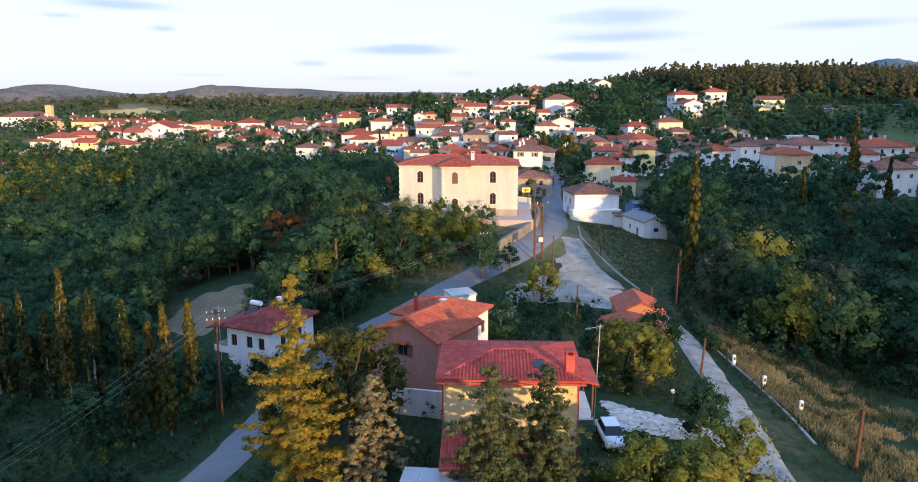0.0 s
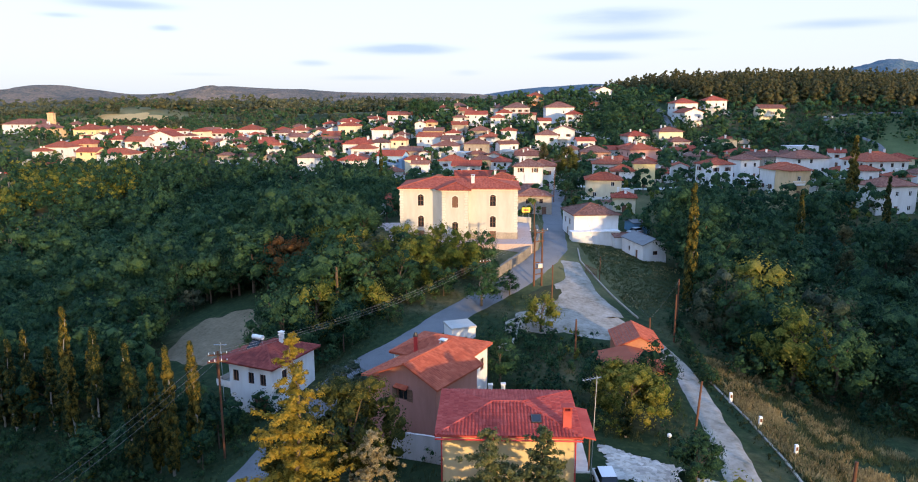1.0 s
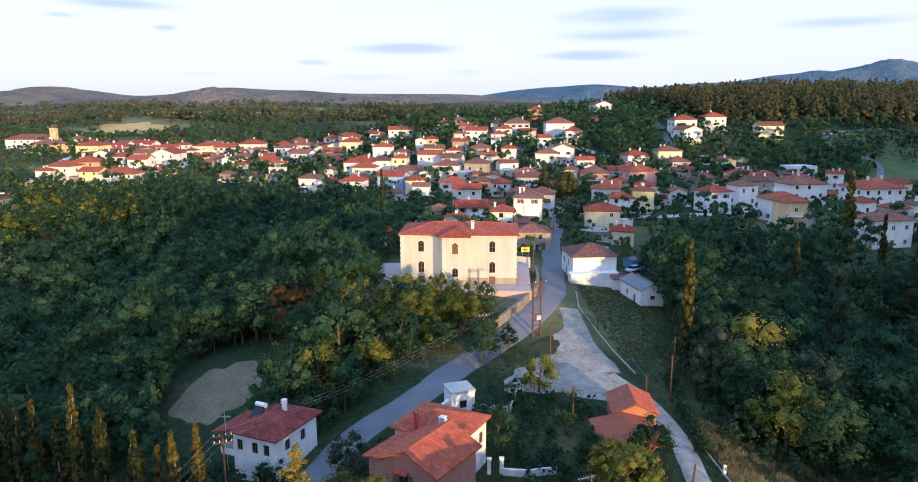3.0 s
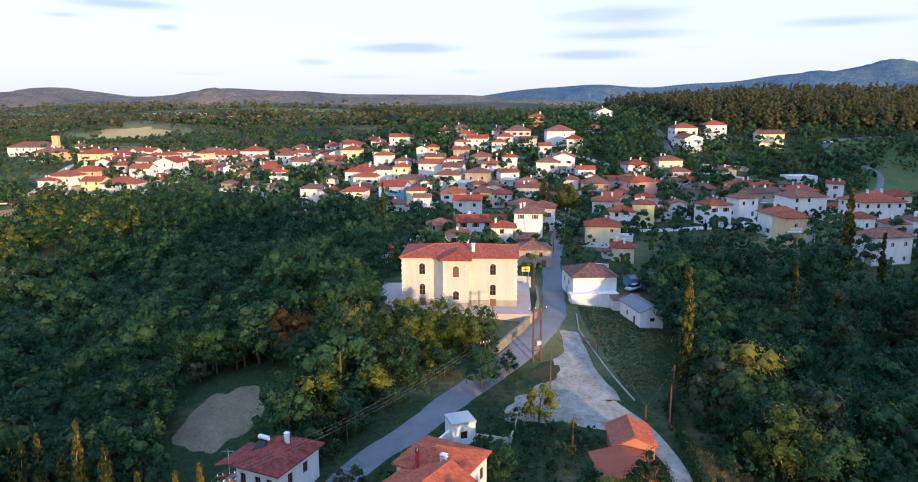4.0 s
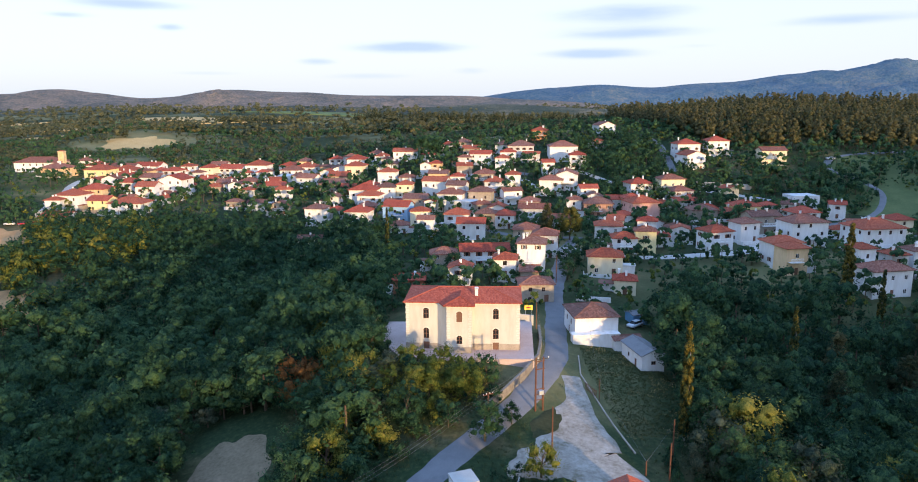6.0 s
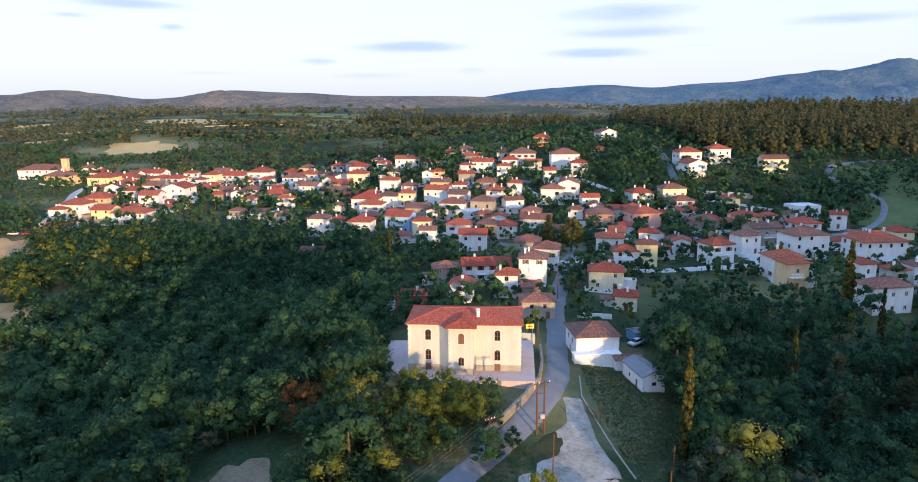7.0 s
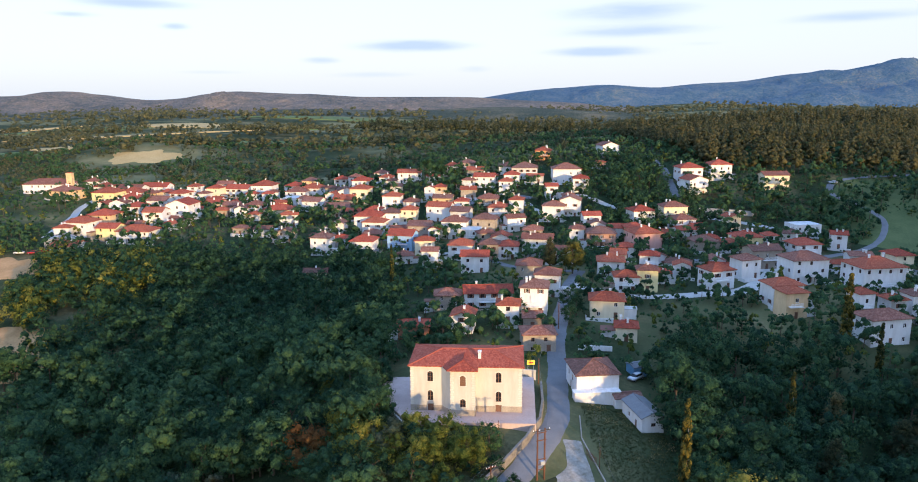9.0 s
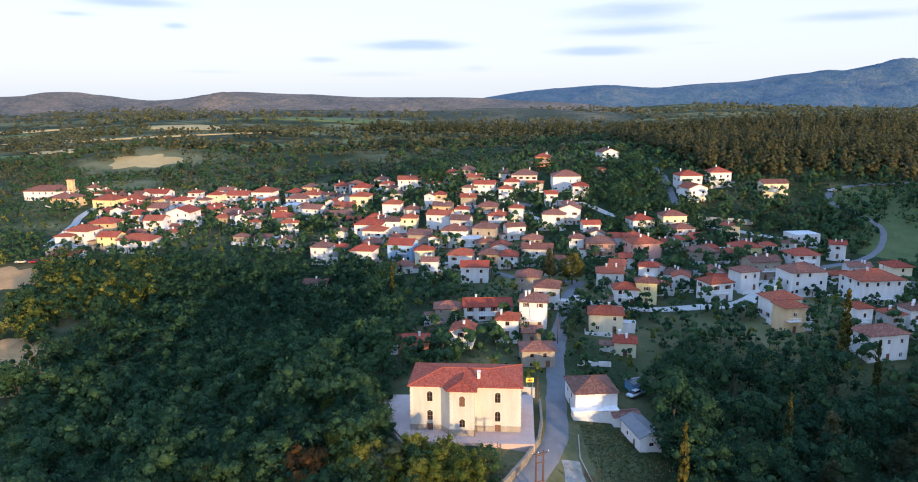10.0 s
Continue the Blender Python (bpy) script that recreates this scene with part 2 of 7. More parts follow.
ASPHALT = speckled("asphalt", (0.12, 0.123, 0.128), (0.205, 0.205, 0.208), 0.35, 9, 0.9, 0.3, 0.01)
DIRT = speckled("dirt_track", (0.20, 0.175, 0.14), (0.47, 0.43, 0.38), 0.4, 2.2, 0.95, 0.5, 0.04)
ORANGE_EARTH = speckled("orange_earth", (0.30, 0.17, 0.07), (0.55, 0.32, 0.15), 0.15, 1.6, 0.95, 0.5, 0.08)
EARTH = speckled("bare_earth", (0.11, 0.09, 0.052), (0.27, 0.20, 0.125), 0.25, 2, 0.95, 0.5, 0.05)
_m, _t, _b = DIRT, DIRT.node_tree, DIRT.node_tree.nodes["Principled BSDF"]
_p = place(_t)
_f = mix(_t, 0.4, noise_of(_t, _p, 0.32, 6, 0.7), noise_of(_t, _p, 1.6, 5, 0.7))
link(_t, steps(_t, _f, (0.36, (0.15, 0.135, 0.09)), (0.45, (0.255, 0.22, 0.175)), (0.55, (0.34, 0.305, 0.255)), (0.66, (0.42, 0.385, 0.335))), _b.inputs["Base Color"])
PAVING = speckled("paving_pink", (0.42, 0.31, 0.27), (0.54, 0.41, 0.36), 0.5, 3, 0.9, 0.2, 0.01)
LAWN = speckled("lawn", (0.018, 0.026, 0.010), (0.066, 0.064, 0.030), 0.3, 2, 0.95, 0.5, 0.05)
MEADOW = speckled("rough_meadow", (0.055, 0.085, 0.03), (0.13, 0.15, 0.06), 0.12, 1.5, 0.95, 0.5, 0.08)
STRAW = speckled("mown_field", (0.36, 0.25, 0.10), (0.54, 0.39, 0.18), 0.05, 0.8, 0.95, 0.4, 0.08)
CROP = speckled("green_field", (0.08, 0.12, 0.045), (0.14, 0.18, 0.07), 0.04, 0.6, 0.95, 0.4, 0.08)
STONE_W = WALLS["stone"]
WALL_STONE = speckled("wall_stone", (0.12, 0.105, 0.09), (0.30, 0.265, 0.22), 0.8, 3.0, 0.92, 0.6, 0.05)
GLASS, _nt, _b = material("window_glass", 0.08)
_b.inputs["Base Color"].default_value = (0.02, 0.022, 0.026, 1)
_b.inputs["Specular IOR Level"].default_value = 0.3
WHITE_PAINT = speckled("white_paint", (0.74, 0.74, 0.73), (0.82, 0.82, 0.80), 0.8, 9, 0.5, 0.05, 0.003)
RED_PAINT = speckled("red_paint", (0.42, 0.03, 0.03), (0.55, 0.05, 0.04), 0.8, 9, 0.5, 0.05, 0.003)
YELLOW_PAINT = speckled("yellow_paint", (0.72, 0.52, 0.05), (0.82, 0.62, 0.08), 0.8, 9, 0.5, 0.05, 0.003)
BLUE_PAINT = speckled("blue_sheet", (0.10, 0.25, 0.42), (0.18, 0.36, 0.55), 0.8, 9, 0.5, 0.05, 0.003)
CAR_PAINTS = [speckled("car_" + n, a, b, 0.5, 3, 0.25, 0.0, 0.001) for n, a, b in (
    ("silver", (0.50, 0.52, 0.54), (0.56, 0.58, 0.60)), ("red", (0.36, 0.02, 0.02), (0.42, 0.03, 0.03)),
    ("blue", (0.05, 0.09, 0.22), (0.07, 0.12, 0.28)), ("white", (0.72, 0.73, 0.74), (0.78, 0.79, 0.80)))]
RUBBER = speckled("rubber", (0.015, 0.015, 0.015), (0.03, 0.03, 0.03), 2, 20, 0.9, 0.1, 0.003)
ground_mat, gnt, gb = material("ground", 0.95)
gp = place(gnt)
g_big, g_mid, g_fine = noise_of(gnt, gp, 0.012, 5, 0.6), noise_of(gnt, gp, 0.07, 6, 0.65), noise_of(gnt, gp, 1.3, 5, 0.7)
g_green = steps(gnt, g_fine, (0.3, (0.012, 0.026, 0.011)), (0.55, (0.027, 0.046, 0.018)), (0.8, (0.075, 0.080, 0.034)))
g_dry = steps(gnt, g_fine, (0.3, (0.085, 0.070, 0.034)), (0.7, (0.20, 0.155, 0.078)))
g_f = steps(gnt, mix(gnt, 0.5, g_big, g_mid), (0.50, (0, 0, 0)), (0.64, (1, 1, 1)))
g_wide = steps(gnt, noise_of(gnt, gp, 0.006, 4, 0.6), (0.48, (0, 0, 0)), (0.60, (1, 1, 1)))
link(gnt, mix(gnt, mix(gnt, 0.75, (0.0, 0.0, 0.0), g_wide), mix(gnt, g_f, g_green, g_dry), mix(gnt, g_mid, (0.10, 0.125, 0.05), (0.30, 0.25, 0.125))), gb.inputs["Base Color"])
relief(gnt, gb, g_fine, 0.5, 0.15)
hill_mat, hnt, hb = material("far_hills", 0.95)
hp = place(hnt)
h_f = mix(hnt, 0.4, mix(hnt, 0.5, noise_of(hnt, hp, 0.004, 6, 0.65), noise_of(hnt, hp, 0.03, 5, 0.75)), noise_of(hnt, hp, 0.11, 4, 0.8))
relief(hnt, hb, noise_of(hnt, hp, 0.03, 5, 0.75), 1.0, 30.0)
# the darkest hill tone is bluish, haze of distance painted in
h_col = steps(hnt, h_f, (0.40, (0.075, 0.095, 0.10)), (0.48, (0.15, 0.145, 0.13)), (0.56, (0.27, 0.215, 0.17)), (0.66, (0.46, 0.32, 0.23)))
link(hnt, h_col, hb.inputs["Base Color"])
foot_mat, fnt, fb = material("foothill_wood", 0.95)
fp = place(fnt)
f_f = mix(fnt, 0.45, noise_of(fnt, fp, 0.008, 5, 0.65), noise_of(fnt, fp, 0.16, 4, 0.8))
relief(fnt, fb, noise_of(fnt, fp, 0.12, 4, 0.75), 1.0, 8.0)
link(fnt, steps(fnt, f_f, (0.38, (0.030, 0.050, 0.040)), (0.50, (0.070, 0.085, 0.060)), (0.64, (0.20, 0.17, 0.11))), fb.inputs["Base Color"])
# farthest range: air haze is painted as blue in the base colour
haze_blue_mat, bnt, bb = material("haze_blue_hills", 0.95)
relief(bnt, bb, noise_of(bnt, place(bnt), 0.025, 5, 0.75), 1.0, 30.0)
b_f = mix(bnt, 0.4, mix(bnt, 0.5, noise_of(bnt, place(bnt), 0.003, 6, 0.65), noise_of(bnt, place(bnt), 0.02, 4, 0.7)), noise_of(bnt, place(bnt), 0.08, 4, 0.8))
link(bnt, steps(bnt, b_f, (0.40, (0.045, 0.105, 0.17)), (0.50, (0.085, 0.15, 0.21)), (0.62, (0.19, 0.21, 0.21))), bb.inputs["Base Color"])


# ---- the lie of the land ----
SPOTS = (
    "0 48 -6", "-4 68 -7.5", "-24 72 -10.5", "-24 45 -11", "24 84 -7", "38 62 -8.5", "12 92 -5.5", "10 121 -1.0",
    "-12 124 -0.8", "0 114 -1.0", "-9 115.5 -1.2", "8 113.5 -1.7", "7 105 -4.0", "0 134 -0.9", "15 109 -4.4", "20 155 -1.6", "-42 104 -10", "-70 150 -17", "-110 190 -16", "-60 215 -11", "-90 90 -18",
    "75 110 -15", "62 150 -7", "30 128 -4", "36 121 -4.2", "95 168 -1.5", "5 180 0", "30 220 -2.2", "130 215 -2", "18 262 -3",
    "-50 280 -4.5", "80 285 2", "150 286 1", "-146 290 -2", "-142 345 0.5", "-215 365 6", "40 318 3.5", "-35 330 1.5",
    "45 365 13.5", "-18 356 10", "68 405 23", "112 350 17", "150 338 15", "180 295 5", "-120 420 2", "-200 250 -10",
)
SPOT = np.array([[float(v) for v in s.split()] for s in SPOTS])


def plate(r2):
    return 0.5 * r2 * np.log(r2 + 1e-9)


def lay_land():
    p = SPOT[:, :2] / 100
    n = len(p)
    a = np.zeros((n + 3, n + 3))
    a[:n, :n] = plate(((p[:, None] - p[None]) ** 2).sum(-1)) + 0.004 * np.eye(n)
    a[:n, n], a[:n, n + 1:], a[n, :n], a[n + 1:, :n] = 1, p, 1, p.T
    return np.linalg.solve(a, np.concatenate([SPOT[:, 2], np.zeros(3)]))


LAND = lay_land()


def bump(x, y, cx, cy, h, rx, ry, turn=0.0):
    c, s = math.cos(math.radians(turn)), math.sin(math.radians(turn))
    u, v = (x - cx) * c + (y - cy) * s, (y - cy) * c - (x - cx) * s
    return h * np.exp(-(u / rx) ** 2 - (v / ry) ** 2)


def ramp(v, a, b):
    k = np.clip((v - a) / (b - a), 0, 1)
    return k * k * (3 - 2 * k)


def land(x, y):
    """Height of the ground at x, y (arrays or numbers)."""
    x, y = np.asarray(x, float), np.asarray(y, float)
    px, py = np.clip(x, -240, 200) / 100, np.clip(y, 30, 430) / 100
    n = len(SPOT)
    near = LAND[n] + LAND[n + 1] * px + LAND[n + 2] * py
    for i in range(n):
        near = near + LAND[i] * plate((px - SPOT[i, 0] / 100) ** 2 + (py - SPOT[i, 1] / 100) ** 2)
    near = np.clip(near, -20, 27)
    out = np.maximum(np.maximum(x - 200, -240 - x), np.maximum(y - 430, 30 - y))
    k = ramp(out, 0, 160)
    far = 4 + 3 * np.sin(x / 170 + 1) * np.sin(y / 210)
    far = far + bump(x, y, 265, 545, 26, 210, 110, 4) + bump(x, y, 20, 640, 12, 260, 100, 0)
    far = far + bump(x, y, -300, 640, 13, 70, 55) + bump(x, y, -260, 900, 12, 260, 150) + bump(x, y, 420, 1050, 12, 620, 130) + bump(x, y, 560, 700, 18, 240, 220)
    h = near * (1 - k) + far * k
    # unseen ridge towards the sun, shaped to cast shade; its notches let sunlight through
    h = h + bump(x, y, 105, -56, 9.5, 150, 34, 43) + bump(x, y, 330, 130, 38, 180, 58, 43) + bump(x, y, 205, 35, 20, 85, 50, 43) + bump(x, y, 148, 3, 15, 50, 45, 43) - bump(x, y, 100, -60, 8, 14, 40, 43) - bump(x, y, 67, -89, 4, 9, 40, 43)
    # low swells of the far plain
    return h + ramp(np.hypot(x, y), 650, 1600) * (9 * np.sin(x / 240 + y / 410) + 8 * np.sin(y / 270 - x / 900 + 1.3) + 6 * np.sin(x / 130 - y / 190))


# ---- building helpers ----
def mesh_of(name, verts, faces, mat, smooth=False):
    me = bpy.data.meshes.new(name)
    me.from_pydata([tuple(v) for v in verts], [], [tuple(f) for f in faces])
    me.materials.append(mat)
    if smooth:
        me.polygons.foreach_set("use_smooth", [True] * len(me.polygons))
    me.update()
    return me


def fast_mesh(name, verts, quads, mat, loops=4):
    """A mesh from numpy arrays of vertices and of four- (or three-) cornered faces."""
    me = bpy.data.meshes.new(name)
    n, k = len(verts), len(quads)
    me.vertices.add(n)
    me.vertices.foreach_set("co", np.asarray(verts, np.float32).ravel())
    me.loops.add(k * loops)
    me.loops.foreach_set("vertex_index", np.asarray(quads, np.int32).ravel())
    me.polygons.add(k)
    me.polygons.foreach_set("loop_start", np.arange(k, dtype=np.int32) * loops)
    me.update(calc_edges=True)
    me.materials.append(mat)
    return me


def bm_mesh(name, bm, mat, smooth=False):
    me = bpy.data.meshes.new(name)
    bmesh.ops.recalc_face_normals(bm, faces=bm.faces)
    bm.to_mesh(me)
    bm.free()
    me.materials.append(mat)
    if smooth:
        me.polygons.foreach_set("use_smooth", [True] * len(me.polygons))
    return me


def part(name, me, parent, label="", at=None):
    ob = new(name, me)
    ob.parent = parent
    if at is not None:
        ob.matrix_basis = at
    if label:
        ob["label"] = label
    return ob


def thing(name, x, y, z, turn=0.0, label="", category="", group="", kind=""):
    ob = new(name)
    ob.empty_display_size = 0.5
    ob.matrix_basis = pose(x, y, z, 0, 0, turn)
    return tagged(ob, label, category, group, kind)


def box(bm, x0, y0, z0, x1, y1, z1, bevel=0.0):
    r = bmesh.ops.create_cube(bm, size=1, matrix=Matrix.Translation(((x0 + x1) / 2, (y0 + y1) / 2, (z0 + z1) / 2)) @ Matrix.Diagonal((x1 - x0, y1 - y0, z1 - z0, 1)))
    if bevel:
        es = list({e for v in r["verts"] for e in v.link_edges})
        bmesh.ops.bevel(bm, geom=es, offset=bevel, segments=1, affect="EDGES")


def box_mesh(name, x0, y0, z0, x1, y1, z1, mat, bevel=0.02):
    bm = bmesh.new()
    box(bm, x0, y0, z0, x1, y1, z1, bevel)
    return bm_mesh(name, bm, mat)


def tube(bm, a, b, r0, r1, seg=8):
    a, b = Vector(a), Vector(b)
    d = b - a
    m = Matrix.Translation((a + b) / 2) @ d.to_track_quat("Z", "Y").to_matrix().to_4x4()
    bmesh.ops.create_cone(bm, cap_ends=True, segments=seg, radius1=r0, radius2=r1, depth=d.length, matrix=m)


def tube_mesh(name, a, b, r0, r1, mat, seg=8):
    bm = bmesh.new()
    tube(bm, a, b, r0, r1, seg)
    return bm_mesh(name, bm, mat)


def wall_face(V, F, o, u, n, width, height, holes, deep=0.22, top=None):
    """One outer wall face with real openings and their reveals. o: lower left corner, u: along, n: outward. holes: (u0, z0, u1, z1)."""
    o, u, n = Vector(o), Vector(u), Vector(n)
    us = sorted({0.0, width, *(h[0] for h in holes), *(h[2] for h in holes)})
    zs = sorted({0.0, height, *(h[1] for h in holes), *(h[3] for h in holes)})

    def at(a, z, back=0.0):
        V.append(o + u * a + Vector((0, 0, z)) - n * back)
        return len(V) - 1

    for a0, a1 in zip(us, us[1:]):
        for z0, z1 in zip(zs, zs[1:]):
            if any(h[0] <= a0 + 1e-4 and a1 <= h[2] + 1e-4 and h[1] <= z0 + 1e-4 and z1 <= h[3] + 1e-4 for h in holes):
                continue
            F.append((at(a0, z0), at(a1, z0), at(a1, z1), at(a0, z1)))
    for a0, z0, a1, z1 in holes:
        c = ((a0, z0), (a1, z0), (a1, z1), (a0, z1))
        for (p, q), (r, s) in zip(c, c[1:] + c[:1]):
            F.append((at(p, q), at(p, q, deep), at(r, s, deep), at(r, s)))
    if top:
        F.append((at(0, height), at(width, height), at(width / 2, height + top)))


def roof_mesh(name, w, d, kind, slope, over, mat, thick=0.14):
    """Roof over a w x d plan, eaves at z 0. Returns the mesh, the ridge's height, and the slopes for laying tiles."""
    hw, hd = w / 2 + over, d / 2 + over
    lift = -over * slope
    if kind == "flat":
        rise, ring = 0.0, []
    if kind == "hip":
        if hw >= hd:
            rise, r = hd * slope, hw - hd
            A, B = (-r, 0), (r, 0)
        else:
            rise, r = hw * slope, hd - hw
            A, B = (0, -r), (0, r)
    elif kind == "side":
        rise = hd * slope
        A, B = (-hw, 0), (hw, 0)
    elif kind == "front":
        rise = hw * slope
        A, B = (0, -hd), (0, hd)
    c = [(-hw, -hd), (hw, -hd), (hw, hd), (-hw, hd)]
    V = [(x, y, lift) for x, y in c]
    if kind == "flat":
        V += [(x, y, lift + thick + 0.1) for x, y in c]
        F = [(3, 2, 1, 0), (4, 5, 6, 7)] + [(i, (i + 1) % 4, (i + 1) % 4 + 4, i + 4) for i in range(4)]
        return mesh_of(name, V, F, mat), lift + thick + 0.1, []
    V += [(*A, lift + rise), (*B, lift + rise)]
    if kind == "hip" and hw >= hd:
        S = [(0, 1, 5, 4), (1, 2, 5), (2, 3, 4, 5), (3, 0, 4)]
    elif kind == "hip":
        S = [(0, 1, 4), (1, 2, 5, 4), (2, 3, 5), (3, 0, 4, 5)]
    elif kind == "side":
        S = [(0, 1, 5, 4), (2, 3, 4, 5)]
    else:
        S = [(1, 2, 5, 4), (3, 0, 4, 5)]
    V = [Vector(v) for v in V]
    slopes = [[V[i] + Vector((0, 0, thick)) for i in s] for s in S]
    n = len(V)
    W = V + [v + Vector((0, 0, thick)) for v in V]
    F = [tuple(i + n for i in s) for s in S] + [tuple(reversed(s)) for s in S]
    edges = {}
    for s in S:
        for i, j in zip(s, s[1:] + s[:1]):
            edges[(i, j)] = 1
    for i, j in edges:
        if (j, i) not in edges:
            F.append((i, j, j + n, i + n))
    me = mesh_of(name, W, F, mat)
    uv = me.uv_layers.new(name="UVMap")
    for p in me.polygons:
        nrm = p.normal
        if nrm.z > 0.2:
            e = Vector((-nrm.y, nrm.x, 0)).normalized() if nrm.xy.length > 1e-4 else Vector((1, 0, 0))
            s = nrm.cross(e)
        else:
            e, s = Vector((1, 0, 0)), Vector((0, 0, 1))
        for li in p.loop_indices:
            co = me.vertices[me.loops[li].vertex_index].co
            uv.data[li].uv = (co.dot(e), co.dot(s))
    return me, lift + rise + thick, slopes


def ridge_mesh(name, slopes, mat, r=0.11):
    """Half-round ridge and hip caps along the upper edges that two slopes share."""
    seen, bm = {}, bmesh.new()
    for s in slopes:
        for a, b in zip(s, s[1:] + s[:1]):
            k = tuple(sorted((tuple(round(v, 3) for v in a), tuple(round(v, 3) for v in b))))
            seen[k] = seen.get(k, 0) + 1
    for (a, b), c in seen.items():
        if c > 1 and (Vector(a) - Vector(b)).length > 0.2:
            tube(bm, a, b, r, r, 6)
    return bm_mesh(name, bm, mat)


def tiles_mesh(name, slopes, mat, wide=0.25, long=0.38, seed=1):
    """Rounded clay tiles laid in courses over the given slopes."""
    rng = np.random.default_rng(seed)
    prof = [(-0.5, 0.0), (-0.25, 0.055), (0.1, 0.055), (0.32, 0.0), (0.5, 0.0)]
    V, Q = [], []
    for s in slopes:
        o = s[0]
        nrm = (s[1] - s[0]).cross(s[2] - s[0]).normalized()
        e = (s[1] - s[0]).normalized()
        up = nrm.cross(e)
        P = [((v - o).dot(e), (v - o).dot(up)) for v in s]
        umin, umax, vmax = min(p[0] for p in P), max(p[0] for p in P), max(p[1] for p in P)
        for j in range(int(vmax / long) + 1):
            v0 = j * long
            vm = v0 + long * 0.5
            xs = []
            for (x0, y0), (x1, y1) in zip(P, P[1:] + P[:1]):
                if (y0 - vm) * (y1 - vm) < 0:
                    xs.append(x0 + (x1 - x0) * (vm - y0) / (y1 - y0))
            if len(xs) < 2:
                continue
            a, b = min(xs), max(xs)
            for i in range(int((a - umin) / wide), int((b - umin) / wide) + 1):
                uc = umin + (i + 0.5) * wide
                if uc < a or uc > b:
                    continue
                k = len(V)
                lift0, lift1 = 0.05 + rng.uniform(0, 0.012), 0.012
                du = rng.uniform(-0.012, 0.012)
                for vv, lf in ((v0 - 0.02, lift0), (v0 + long, lift1)):
                    for pu, pz in prof:
                        V.append(o + e * (uc + pu * wide + du) + up * vv + nrm * (pz + lf))
                for q in range(4):
                    Q.append((k + q, k + q + 1, k + q + 6, k + q + 5))
    return fast_mesh(name, np.array([tuple(v) for v in V]), np.array(Q), mat)


SHARED = {}


def lattice(name, xs, zs, solid, y0, y1, mat):
    """One connected piece cut from a grid: cells for which solid(i, j) holds, y0 to y1 thick."""
    bm = bmesh.new()
    v = {}

    def at(i, j, y):
        if (i, j, y) not in v:
            v[i, j, y] = bm.verts.new((xs[i], y, zs[j]))
        return v[i, j, y]

    n, m = len(xs) - 1, len(zs) - 1
    on = {(i, j) for i in range(n) for j in range(m) if solid(i, j)}
    for i, j in on:
        bm.faces.new((at(i, j, y0), at(i + 1, j, y0), at(i + 1, j + 1, y0), at(i, j + 1, y0)))
        bm.faces.new((at(i, j + 1, y1), at(i + 1, j + 1, y1), at(i + 1, j, y1), at(i, j, y1)))
        for (di, dj), (p, q) in (((-1, 0), ((i, j), (i, j + 1))), ((1, 0), ((i + 1, j + 1), (i + 1, j))), ((0, -1), ((i + 1, j), (i, j))), ((0, 1), ((i, j + 1), (i + 1, j + 1)))):
            if (i + di, j + dj) not in on:
                bm.faces.new((at(*p, y0), at(*q, y0), at(*q, y1), at(*p, y1)))
    return bm_mesh(name, bm, mat)


def window_meshes(w, h, frame_mat, shut):
    """Frame, pane and shutter meshes of one window size, made once. The origin is the opening's lower middle, on the wall's outer face; y points inward."""
    key = (round(w, 2), round(h, 2), frame_mat.name, shut)
    if key not in SHARED:
        t = 0.07
        fr = lattice("window_frame", (-w / 2, -w / 2 + t, -0.03, 0.03, w / 2 - t, w / 2), (0, t, h - t, h), lambda i, j: i in (0, 2, 4) or j in (0, 2), 0.10, 0.17, frame_mat)
        pane = mesh_of("pane", [(-w / 2 + t, 0.14, t), (w / 2 - t, 0.14, t), (w / 2 - t, 0.14, h - t), (-w / 2 + t, 0.14, h - t)], [(0, 1, 2, 3)], GLASS)
        sh = None
        if shut:
            zs = [0.02]
            while zs[-1] < h - 0.1:
                zs.append(zs[-1] + 0.1)
            V, F = [], []
            for k, z in enumerate(zs):
                V += [(0, -0.03 - 0.03 * (k % 2), z), (w / 2, -0.03 - 0.03 * (k % 2), z), (w / 2, -0.008, z), (0, -0.008, z)]
                if k:
                    a = 4 * k
                    F += [(a - 4, a - 3, a + 1, a), (a - 3, a - 2, a + 2, a + 1), (a - 1, a - 4, a, a + 3)]
            F += [(0, 3, 2, 1), (len(V) - 4, len(V) - 3, len(V) - 2, len(V) - 1)]
            sh = mesh_of("shutter", V, F, WOOD)
        SHARED[key] = (fr, pane, sh)
    return SHARED[key]


def fit_window(house, m, w, h, frame_mat, shut=False):
    fr, pane, sh = window_meshes(w, h, frame_mat, shut)
    win = part("window", fr, house, at=m)
    part("pane", pane, win)
    if sh:
        part("shutter", sh, win, at=pose(w / 2 + 0.01, 0, 0))
        part("shutter", sh, win, at=pose(-w - 0.01, 0, 0))
    return win


